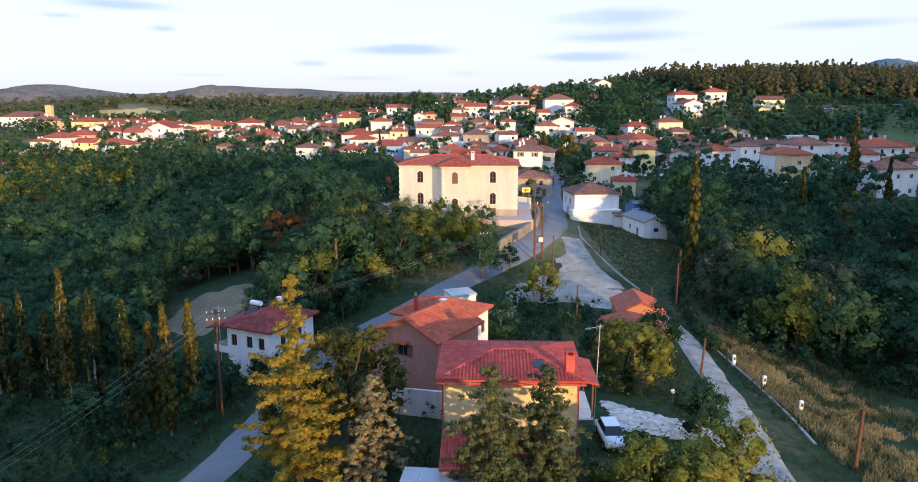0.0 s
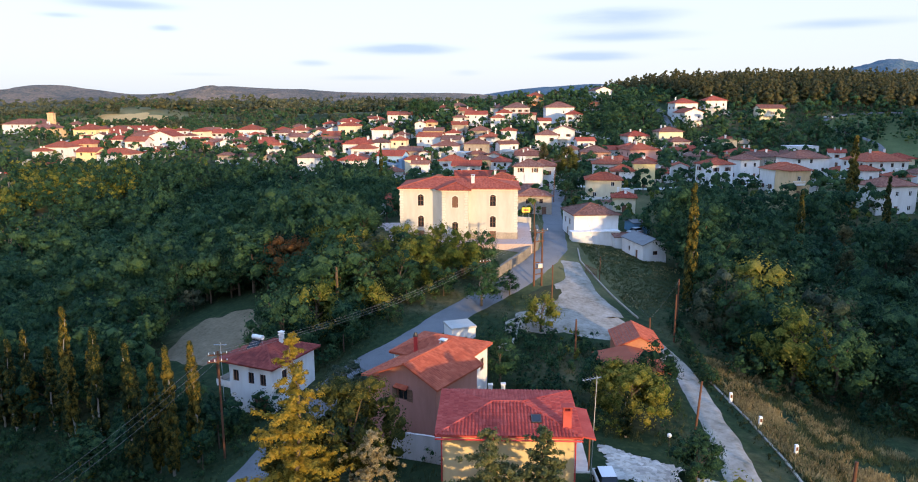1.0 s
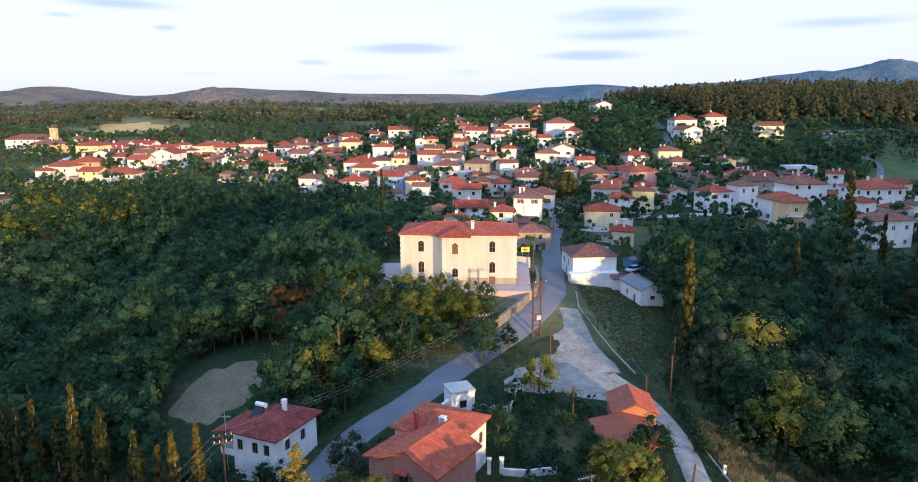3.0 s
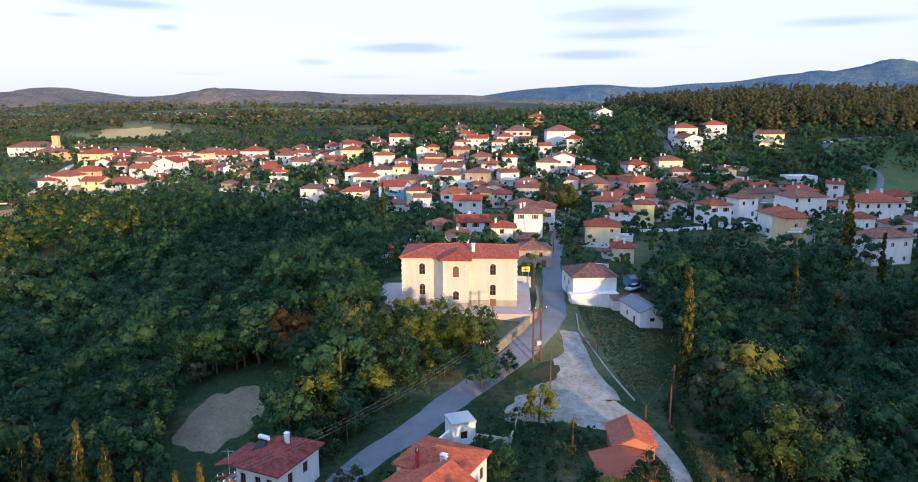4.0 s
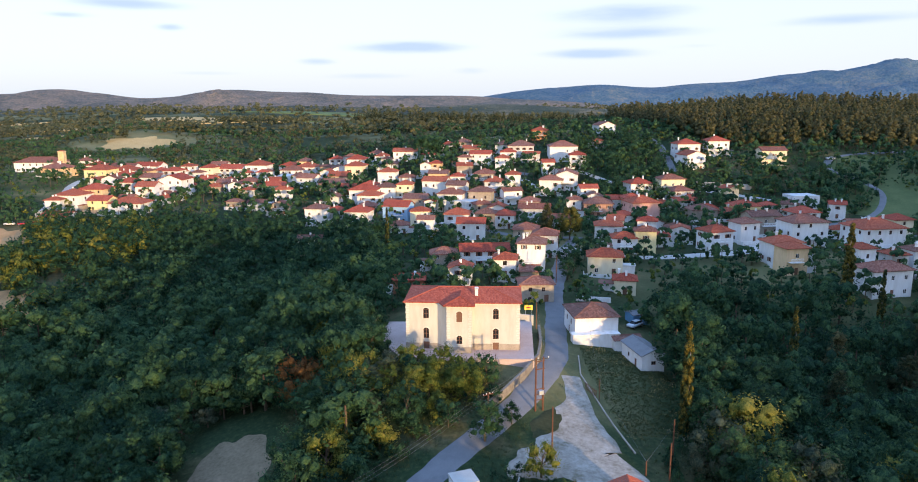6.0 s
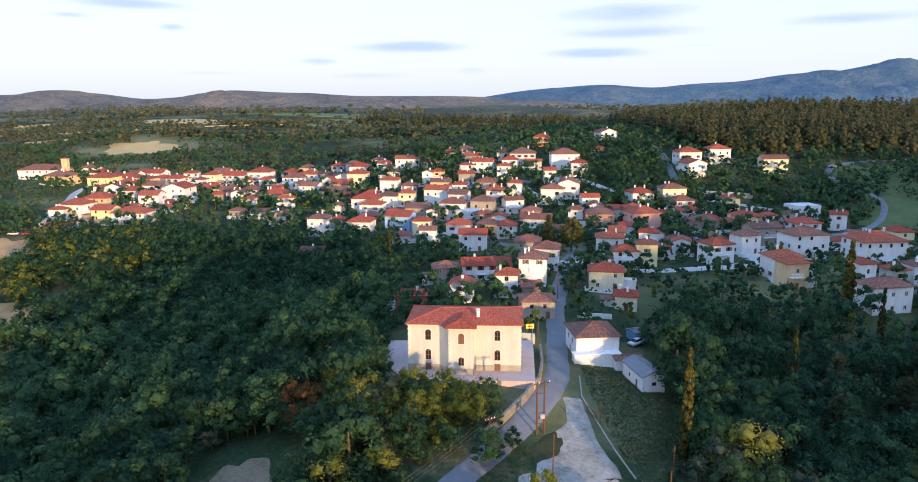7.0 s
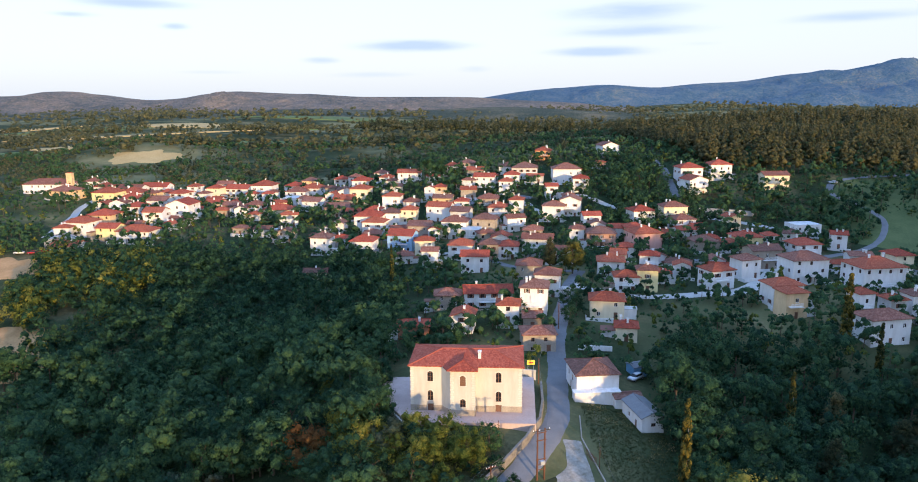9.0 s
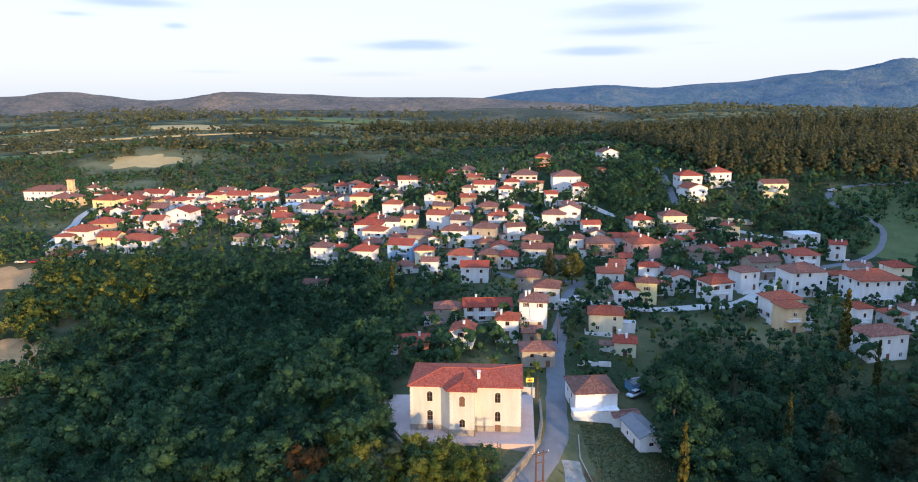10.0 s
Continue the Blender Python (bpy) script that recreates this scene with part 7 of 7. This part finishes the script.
ROAD_Y, ROAD_X = (45, 60, 70, 77.5, 82.5, 86, 92, 99.8, 108, 115), (-23.5, -18.2, -16, -13.5, -10, -6.5, -2, 3.8, 9.4, 13.3)
wood("roadside_scrub", sow(41, 3.6, (-46, 62, 10, 116), lambda x, y: -20 < x - np.interp(y, ROAD_Y, ROAD_X) < -4.2, 0.9, 1), MID, LEAVES["broad"], 41, "dense bushes and small trees beside the road", (0.3, 0.75), 0.16)
for i, (x, y) in enumerate(sow(23, 6.2, (-34, 37, 22, 100), lambda x, y: noise.noise(Vector((x / 12, y / 12, 6))) > 0.02, 0.8, 2)[:48]):
    rng = random.Random(i + 900)
    tree(rng.choice(("broad0", "broad1", "broad3", "olive1", "yellow0")), x, y, rng.uniform(0.35, 0.62), rng.uniform(0, 360), "small leafy garden tree among shrubs", group="garden trees")


def far_spots(seed, n, box4, test):
    rng = random.Random(seed)
    out = []
    while len(out) < n:
        x, y = rng.uniform(box4[0], box4[2]), rng.uniform(box4[1], box4[3])
        if test(x, y) and not any(((x - a) / c) ** 2 + ((y - b) / d) ** 2 < 1 for a, b, c, d in FIELDS):
            out.append((x, y))
    return out


def pine_hill(x, y):
    return 108 < x < 0.66 * y + 8 and y < 580 and y > 354 + max(0, 122 - x) * 4.0 - 18 * float(ramp(x, 190, 225)) and not any((x - hx) ** 2 + (y - hy) ** 2 < (hr + 5) ** 2 for hx, hy, hr in TAKEN if hy > 320)


def behind(x, y):
    return not pine_hill(x, y) and (y > 428 or x > 225 or x < -250) and abs(x) < 0.66 * y + 8


def grove(x, y):
    return behind(x, y) and noise.noise(Vector((x / 60, y / 60, 3))) > -0.3


wood("pine_wood", far_spots(11, 2100, (100, 334, 520, 580), pine_hill), FARPINE, LEAVES["pine"], 5, "pine wood covering the hill", (0.75, 1.1), 0.2)
wood("pine_wood", far_spots(12, 420, (-120, 640, 420, 760), lambda x, y: noise.noise(Vector((x / 60, y / 60, 9))) > -0.1), FARPINE, LEAVES["pine"], 6, "pines along the ridge behind the village", (0.6, 0.95), 0.2)
wood("grove", far_spots(13, 1250, (-480, 300, 440, 640), grove), FAR, LEAVES["plain"], 7, "olive groves and thickets on the slopes", (0.5, 0.95))
wood("grove", far_spots(14, 1200, (-480, 300, 440, 700), grove), FAR, LEAVES["broad"], 8, "green thickets on the slopes", (0.6, 1.1))
DOT = [broad_shape(180 + i, 5.5, 3.2, 3, 0, 2.0, True, DOME)[0] for i in range(5)]


def belt(x, y):
    return behind(x, y) and abs(x) < 0.72 * y and noise.noise(Vector((x / 130, y / 55, 5))) > 0.04


wood("pine_wood", far_spots(33, 1500, (-150, 930, 1000, 1090), lambda x, y: noise.noise(Vector((x / 110, y / 50, 21))) > -0.2), FARPINE, LEAVES["pine"], 33, "pines along the far ridge", (0.8, 1.35))
wood("far_trees", far_spots(15, 3600, (-900, 600, 900, 1250), belt), DOT, LEAVES["plain"], 9, "tree belts and copses on the far plain", (1.1, 2.1))
wood("far_trees", far_spots(28, 500, (-900, 580, 500, 1200), lambda x, y: belt(x, y) and noise.noise(Vector((x / 70, y / 40, 15))) > 0.1), DOT, LEAVES["pine"], 29, "dark tree belts on the far plain", (1.0, 2.2))
wood("far_trees", far_spots(29, 3000, (-1900, 1200, 1900, 2900), lambda x, y: noise.noise(Vector((x / 200, y / 90, 5))) > -0.1 and abs(x) < 0.72 * y), DOT, LEAVES["plain"], 30, "woods at the foot of the hills", (1.8, 4.0))
# unseen tall trees below the start of the flight, added to shade the cypresses
for x, y, top in ((-22, 14, 3.0), (-18, 16, 3.2), (-14, 18, 3.2), (-10.5, 19.5, 3.0), (-7, 20.5, 3.0), (-26, 11, 2.6), (-31, 9, 2.4), (-36, 6, 2.4), (-16, 12, 3.4), (-9, 15, 3.2), (-24, 7, 3.2), (-3.5, 18.0, 2.8), (-0.6, 16.2, 2.6), (2.2, 15.0, 2.0)):
    tree("broad1", x, y, 1.25, x * 31, "unseen tall tree added to shade the cypress row", tall=(top - float(land(x, y))) / 9.6)
wood("hedge", [(29.6 - 0.06 * k + 0.3 * math.sin(k * 1.7), 96 - k * 0.75) for k in range(30)], [KINDS["bush"][4]], LEAVES["broad"], 21, "green bushy hedge along the dirt track", (0.5, 0.8))
wood("hedge", [(27.6 + 0.4 * math.sin(k * 2.1), 76 - k * 1.1) for k in range(20)], [KINDS["bush"][4]], LEAVES["grass"], 22, "low weedy growth along the track edge", (0.16, 0.32))
# trees on the unseen ridge towards the sun, set to block light
wood("woodland", far_spots(16, 330, (-60, -200, 260, 60), lambda x, y: abs((x - 105) * 0.68 - (y + 56) * 0.73) < 22 and not 9 < x * 0.87 + y * 0.5 < 100), FAR, LEAVES["broad"], 10, "unseen wooded ridge shaped to block low sun", (0.5, 1.1), 0.2)
wood("woodland", far_spots(24, 300, (180, 0, 520, 320), lambda x, y: abs((x - 330) * 0.68 - (y - 130) * 0.73) < 40), FAR, LEAVES["broad"], 17, "unseen wooded ridge shaped to block low sun", (0.8, 1.4), 0.2)


# ---- poles and cables ----
def pole(x, y, top, label, arms=0, turn=0.0, r=0.12, name="utility_pole", lean=(0, 0)):
    g = float(land(x, y))
    ob = thing(name, x, y, g, turn, label, "utility pole", "village poles")
    h = top - g
    part("shaft", tube_mesh("shaft", (0, 0, -0.6), (lean[0], lean[1], h), r, r * 0.75, POLE_WOOD, 10), ob)
    for k in range(arms):
        z = h - 0.35 - k * 0.7
        arm = part("crossarm", box_mesh("crossarm", -0.9, -0.06, z - 0.06, 0.9, 0.06, z + 0.06, POLE_WOOD, 0.01), ob)
        for ix in (-0.8, -0.3, 0.3, 0.8):
            part("insulator", tube_mesh("insulator", (ix, 0, z + 0.06), (ix, 0, z + 0.26), 0.05, 0.03, WHITE_PAINT, 8), arm)
    return ob


PT = "brown wooden utility pole beside the road"
pole(12.7, 94.2, 1.7, PT)
pole(27.8, 88.4, -0.8, PT)
pole(29.9, 94.4, -0.3, PT)
pole(3.8, 100.9, 1.0, "brown wooden pole with crossarm and insulators", 1, 30)
pole(21.9, 61.6, -1.6, "leaning brown wooden pole beside the track", lean=(0.35, 0))
pole(29.0, 48.4, -2.4, "thick dark wooden pole on the bank", r=0.16, lean=(0.15, 0))
pole(-22.4, 64.0, 0.4, "tall dark pole with crossarms beside the road", 2, 20)
pole(13.7, 79.7, -1.4, "thin brown wooden pole in the garden")
pole(25.2, 90.6, -4.6, "short brown wooden pole beside the shed")
pole(22.2, 110.0, -0.6, "thin dark pole beside the yard kerb", r=0.07)
pole(5.4, 113.6, 2.4, "thin rusty post below the school", r=0.08)
pole(14.6, 139, 4.0, "brown wooden utility pole beside the road")
pole(22.6, 172, 6.4, "brown wooden utility pole beside the road")
pole(27.2, 205, 6.0, "brown wooden utility pole beside the road")
HP = thing("transformer_pole", 11.9, 106.0, float(land(11.9, 106)), 22, "twin reddish wooden poles braced as a frame", "utility pole")
for px_ in (-0.55, 0.75):
    part("shaft", tube_mesh("shaft", (px_, 0, -0.8), (px_, 0, 8.9), 0.16, 0.12, POLE_WOOD, 10), HP)
for z in (1.8, 2.7, 3.6, 6.9, 8.2):
    part("brace", box_mesh("brace", -0.8, -0.14, z, 1.0, -0.06, z + 0.14, POLE_WOOD, 0.01), HP)
tb = part("transformer", box_mesh("transformer", -0.3, -0.75, 2.9, 0.5, -0.15, 3.6, ZINC, 0.04), HP, "grey box between the poles")
part("crossarm", box_mesh("crossarm", -1.4, -0.06, 8.5, 1.7, 0.06, 8.62, IRON, 0.01), HP)
for ix in (-1.3, -0.2, 1.6):
    part("insulator", tube_mesh("insulator", (ix, 0, 8.62), (ix, 0, 8.86), 0.06, 0.04, WHITE_PAINT, 8), HP)


def cable(a, b, sag, r=0.011, n=24, label="thin sagging overhead cable"):
    cu = bpy.data.curves.new("cable", "CURVE")
    cu.dimensions, cu.bevel_depth, cu.bevel_resolution = "3D", r, 0
    sp = cu.splines.new("POLY")
    sp.points.add(n)
    A, B = Vector(a), Vector(b)
    for i in range(n + 1):
        t = i / n
        p = A.lerp(B, t) - Vector((0, 0, 4 * sag * t * (1 - t)))
        sp.points[i].co = (*p, 1)
    cu.materials.append(CABLE)
    return tagged(new("cable", cu), label, "cable", "overhead cables")


CABLE = speckled("cable_sheath", (0.16, 0.15, 0.14), (0.26, 0.25, 0.23), 2, 9, 0.6, 0.0, 0.001)
for o in (-0.75, 0.0, 0.75):
    cable((-22.4 + o, 64.0 - o * 0.3, 0.2), (3.8 + o * 0.8, 100.9 - o * 0.4, 0.8), 1.2)
    cable((-22.4 + o, 64.0 - o * 0.3, 0.2), (-34 + o, 30, -4.5), 1.2)
    cable((3.8 + o * 0.8, 100.9, 0.8), (11.9 + o, 106.0, 4.3), 0.4)
cable((13.2, 106.5, 4.0), (14.6, 139, 3.8), 0.7)
cable((14.6, 139, 3.8), (22.6, 172, 6.2), 0.7)
cable((22.2, 110, -0.7), (25.2, 90.6, -4.7), 0.4)
cable((22.2, 110, -0.7), (24.5, 134, 0.6), 0.5)
cable((25.2, 90.6, -4.7), (29.9, 94.4, -0.5), 0.3)

# ---- fences, posts, walls ----
for i in range(9):
    x, y = 27.2 + i * 0.28 + 0.02 * i * i * 0.5, 76 - i * 2.9
    if i in (2, 4, 6):
        ob = thing("marker_post", x + 0.6, y, float(land(x + 0.6, y)), 10, "short white concrete marker post beside the track", "post", "track marker posts")
        part("post", box_mesh("post", -0.16, -0.12, -0.3, 0.16, 0.12, 1.15, WHITEWASH, 0.03), ob)
        part("plate", box_mesh("plate", -0.1, -0.14, 0.6, 0.1, -0.122, 0.95, POLE_WOOD, 0.004), ob)
low_wall("stone_edging", [(28.2, 76), (28.6, 66), (28.4, 58)], 0.12, 0.22, WALLS["stone"], "low weathered stone edging along the track")
low_wall("stone_edging", [(28.4, 58), (27.9, 52)], 0.15, 0.22, WALLS["stone"], "low grey stone edging along the track")
low_wall("garden_wall", [(4.8, 68.6), (7.4, 68.0), (10.4, 68.6)], 0.8, 0.22, WHITEWASH, "low white-washed garden wall")
for gx_ in (3.4, 4.7):
    ob = thing("gate_pier", gx_, 69.0, float(land(gx_, 69)), 0, "square white-washed garden gate pier", "gate pier", "garden gate piers")
    part("shaft", box_mesh("shaft", -0.2, -0.2, -0.3, 0.2, 0.2, 1.7, WHITEWASH, 0.02), ob)
    part("cap", box_mesh("cap", -0.26, -0.26, 1.7, 0.26, 0.26, 1.8, WHITEWASH, 0.02), ob)
low_wall("yard_wall", [(2.2, 83.6), (6.2, 82.4)], 0.9, 0.2, CONCRETE, "grey concrete block wall of a ruined yard")
low_wall("yard_wall", [(6.4, 82.6), (7.6, 87.0)], 0.8, 0.2, CONCRETE, "grey concrete block wall of a ruined yard")
low_wall("street_wall", [(24.5, 205), (26.6, 216), (28.4, 226)], 1.0, 0.3, WHITEWASH, "white-washed wall along the village street")
low_wall("street_wall", [(25.8, 160), (34, 161)], 1.2, 0.3, WHITEWASH, "white-washed wall beside the street")
low_wall("terrace_wall", [(11, 141), (14.2, 141)], 2.2, 0.3, CONCRETE, "concrete wall at the back of the school yard")
low_wall("hill_wall", [(100, 310), (122, 305)], 2.2, 0.4, CONCRETE, "long grey retaining wall on the slope")
sg = thing("sign", 13.2, 141.6, 0.0, 5, "yellow rectangular sign on two posts", "sign")
part("board", box_mesh("board", -0.85, -0.04, 1.6, 0.85, 0.04, 2.6, YELLOW_PAINT, 0.01), sg)
part("lettering", box_mesh("lettering", -0.5, -0.055, 1.95, 0.5, -0.041, 2.2, RED_PAINT, 0.002), sg)
for px_ in (-0.6, 0.6):
    part("post", tube_mesh("post", (px_, 0.06, -1.5), (px_, 0.06, 2.5), 0.04, 0.04, ZINC), sg)
FN = thing("fence", 20.5, 113.4, float(land(20.5, 113.4)), -70, "rusty iron fence beside the yard", "fence")
for k in range(13):
    part("bar", tube_mesh("bar", (k * 0.3, 0, 0), (k * 0.3, 0, 1.3), 0.03, 0.03, POLE_WOOD, 5), FN)
for z in (0.3, 1.1):
    part("rail", box_mesh("rail", 0, -0.025, z, 3.6, 0.025, z + 0.05, POLE_WOOD, 0.005), FN)

# ---- gardens by the yellow house ----
V, F = [], []
pav = [(12.4, 58.4), (14.4, 56.6), (18.9, 53.8), (21.4, 51.6), (20.2, 50.4), (16.4, 51.2), (13.0, 52.3)]
rngp = random.Random(12)
SLAB = speckled("paving_stone", (0.30, 0.28, 0.24), (0.52, 0.49, 0.44), 0.8, 6, 0.9, 0.3, 0.01, 0.0, 0.3)
slab = [box_mesh("slab", -0.3 - 0.05 * k, -0.24, 0, 0.3, 0.24 + 0.03 * k, 0.05, SLAB, 0.015) for k in range(3)]


def inside(x, y, poly):
    c = False
    for (ax, ay), (bx, by) in zip(poly, poly[1:] + poly[:1]):
        if (ay > y) != (by > y) and x < (bx - ax) * (y - ay) / (by - ay) + ax:
            c = not c
    return c


bed = patch("patio", 16.4, 53.4, 4.8, 2.4, -34, EARTH, 0.05, "pale stone-paved garden path", "pavement", 21, 0.1)
n = 0
for i in range(26):
    for j in range(26):
        x, y = 12.4 + i * 0.66 * 0.62 + (j % 2) * 0.2, 49.4 + j * 0.36
        if inside(x, y, pav) and n < 290:
            n += 1
            x, y = x + rngp.uniform(-0.11, 0.11), y + rngp.uniform(-0.1, 0.1)
            part("slab", slab[rngp.randrange(3)], bed, at=pose(x, y, float(land(x, y)) + 0.06, 0, 0, rngp.uniform(-40, 40)))


def globe_lamp(x, y):
    ob = thing("garden_lamp", x, y, float(land(x, y)), 0, "small garden lamp with a white globe", "lamp", "garden lamps")
    part("post", tube_mesh("post", (0, 0, -0.2), (0, 0, 0.9), 0.04, 0.04, IRON), ob)
    bm = bmesh.new()
    bmesh.ops.create_uvsphere(bm, u_segments=12, v_segments=8, radius=0.2, matrix=Matrix.Translation((0, 0, 1.08)))
    part("globe", bm_mesh("globe", bm, WHITE_PAINT, True), ob)


globe_lamp(15.6, 60.6)
globe_lamp(18.6, 58.4)


def car(x, y, turn, paint, label, z=None):
    """A small hatchback: body, glasshouse, wheels, lights."""
    ob = thing("car", x, y, (float(land(x, y)) if z is None else z) + 0.02, turn, label, "car", "parked cars")
    prof = [(-1.95, 0.35), (-1.98, 0.72), (-1.8, 0.92), (-1.0, 1.0), (1.35, 1.0), (1.9, 0.9), (1.95, 0.4)]
    bm = bmesh.new()
    rows = [[bm.verts.new((px, sy * (0.82 if 0.3 < pz < 0.95 else 0.74), pz)) for px, pz in prof] for sy in (-1, 1)]
    for i in range(len(prof)):
        j = (i + 1) % len(prof)
        bm.faces.new((rows[0][i], rows[0][j], rows[1][j], rows[1][i]))
    bm.faces.new(rows[0][::-1])
    bm.faces.new(rows[1])
    bmesh.ops.bevel(bm, geom=list(bm.edges), offset=0.05, segments=2, affect="EDGES")
    part("body", bm_mesh("car_body", bm, paint, True), ob)
    bm = bmesh.new()
    lo = [(-1.15, 0.72), (1.45, 0.72), (1.45, -0.72), (-1.15, -0.72)]
    hi = [(-0.45, 0.58), (1.15, 0.58), (1.15, -0.58), (-0.45, -0.58)]
    a, b = [bm.verts.new((*q, 0.98)) for q in lo], [bm.verts.new((*q, 1.4)) for q in hi]
    for i in range(4):
        bm.faces.new((a[i], a[(i + 1) % 4], b[(i + 1) % 4], b[i]))
    bm.faces.new(b)
    part("windows", bm_mesh("car_windows", bm, GLASS), ob, "dark car windows")
    part("roof", box_mesh("car_roof", -0.45, -0.58, 1.4, 1.15, 0.58, 1.45, paint, 0.03), ob)
    for wx in (-1.25, 1.25):
        for wy in (-0.78, 0.78):
            w = part("wheel", tube_mesh("tyre", (wx, wy - 0.1, 0.31), (wx, wy + 0.1, 0.31), 0.31, 0.31, RUBBER, 16), ob)
            part("rim", tube_mesh("rim", (wx, wy - 0.11, 0.31), (wx, wy + 0.11, 0.31), 0.18, 0.18, ZINC, 10), w)
    for wy in (-0.55, 0.55):
        part("headlight", box_mesh("headlight", -1.99, wy - 0.15, 0.68, -1.9, wy + 0.15, 0.8, WHITE_PAINT, 0.01), ob)
        part("tail_light", box_mesh("tail_light", 1.9, wy - 0.15, 0.7, 1.97, wy + 0.15, 0.85, RED_PAINT, 0.01), ob)
    return ob


car(11.6, 50.3, 92, CAR_PAINTS[3], "small pale parked car on the garden drive")
car(36.5, 147, 40, CAR_PAINTS[0], "silver car parked beside a shed")
car(-178, 279.5, 10, CAR_PAINTS[1], "red car parked by the metal shed")
car(-173.5, 281, 20, CAR_PAINTS[1], "dark red car parked by the metal shed")
car(-184, 280, 5, CAR_PAINTS[3], "white car parked by the metal shed")
car(27.5, 333.5, 15, CAR_PAINTS[3], "white van-like car parked in the square")
car(38.5, 208, 15, CAR_PAINTS[0], "silver car parked beside the street")
car(172, 340, 10, CAR_PAINTS[3], "white car on the hill road")
plain_house("metal_shed", -170.5, 287.5, float(land(-170.5, 287.5)) - 0.4, 15, 11, 7, 3.6, "front", 0.25, 0.2, ZINC, ZINC, "grey corrugated metal shed with a gabled roof", [], category="shed")
plain_house("shed", 37.8, 150.5, float(land(37.8, 150.5)) - 0.3, 20, 4.2, 3.2, 2.4, "side", 0.25, 0.2, BLUE_PAINT, SLATE, "small blue sheet-metal shed with grey roof", [], category="shed")

# antenna on its mast beside the yellow house
AN = thing("antenna", 10.6, 52.0, float(land(10.6, 52)), 10, "television aerial on a tall thin mast", "antenna")
part("mast", tube_mesh("mast", (0, 0, -0.3), (0.25, 0, 8.6), 0.04, 0.03, ZINC, 6), AN)
boom = part("boom", tube_mesh("boom", (-0.9, 0, 8.3), (0.6, 0, 8.5), 0.02, 0.02, ZINC, 5), AN)
for k in range(6):
    part("rod", tube_mesh("rod", (-0.8 + k * 0.22, -0.35, 8.31 + k * 0.03), (-0.8 + k * 0.22, 0.35, 8.31 + k * 0.03), 0.012, 0.012, ZINC, 4), boom)
AN = thing("antenna", -25.3, 72.9, -11.0, 0, "television aerial on a thin mast at the eaves", "antenna")
part("mast", tube_mesh("mast", (0, 0, 0), (0, 0, 9.2), 0.04, 0.03, ZINC, 6), AN)
boom = part("boom", tube_mesh("boom", (-0.7, 0, 8.9), (0.7, 0, 8.9), 0.02, 0.02, ZINC, 5), AN)
for k in range(5):
    part("rod", tube_mesh("rod", (-0.6 + k * 0.28, -0.3, 8.9), (-0.6 + k * 0.28, 0.3, 8.9), 0.012, 0.012, ZINC, 4), boom)


# ---- grass ----
def tufts(name, n, box4, test, mat, hgt, seed, label, blades=5, wide=(0.012, 0.03)):
    rng = np.random.default_rng(seed)
    P = np.stack([rng.uniform(box4[0], box4[2], n), rng.uniform(box4[1], box4[3], n)], 1)
    P = P[[test(x, y) for x, y in P]]
    Z = land(P[:, 0], P[:, 1])
    m = len(P) * blades
    b = np.repeat(np.column_stack([P, Z]), blades, 0) + rng.normal(size=(m, 3)) * np.array([0.12, 0.12, 0])
    a = rng.uniform(0, 6.28, m)
    w = np.stack([np.cos(a), np.sin(a), np.zeros(m)], 1) * rng.uniform(*wide, (m, 1))
    up = np.column_stack([rng.normal(size=m) * 0.3, rng.normal(size=m) * 0.3, np.ones(m)]) * (hgt * rng.uniform(0.5, 1.3, (m, 1)))
    L = np.stack([b - w, b + w, b + up + w * 0.3, b + up - w * 0.3], 1)
    return tagged(new(name, fast_mesh(name, L.reshape(-1, 3), np.arange(m * 4).reshape(m, 4), mat)), label, "grass", kind="stuff")


def off_road(x, y):
    i, j = int(x - BX), int(y - BY)
    return not BLOCK[j, i]


tufts("dry_grass", 17000, (28.6, 40, 50, 84), lambda x, y: noise.noise(Vector((x / 1.8, y / 2.6, 2))) + 0.6 * noise.noise(Vector((x / 6, y / 6, 3))) > -0.05 + (x - 33) * 0.05, LEAVES["straw"], 0.42, 1, "tall dry golden grass on the bank", 6, (0.03, 0.06))
tufts("green_grass", 16000, (28.5, 36, 70, 84), lambda x, y: noise.noise(Vector((x / 8, y / 8, 7))) > -0.15, LEAVES["meadow"], 0.45, 2, "green weeds and grass on the bank", 5, (0.02, 0.05))
tufts("green_grass", 5000, (22, 101, 36, 131), lambda x, y: x > 24.4 - max(0, y - 102) * 0.13, LEAVES["meadow"], 0.14, 4, "worn rough grass in the yard below the white house", 5, (0.03, 0.07))
tufts("dry_grass", 2600, (20, 100, 37, 136), lambda x, y: x > 24.4 - max(0, y - 102) * 0.13 and noise.noise(Vector((x / 4, y / 4, 11))) > 0.12, LEAVES["straw"], 0.16, 5, "dry pale grass in the worn yard", 5, (0.02, 0.05))
tufts("green_grass", 14000, (-60, 38, 28, 118), off_road, LEAVES["grass"], 0.35, 3, "rough grass in gardens and verges")
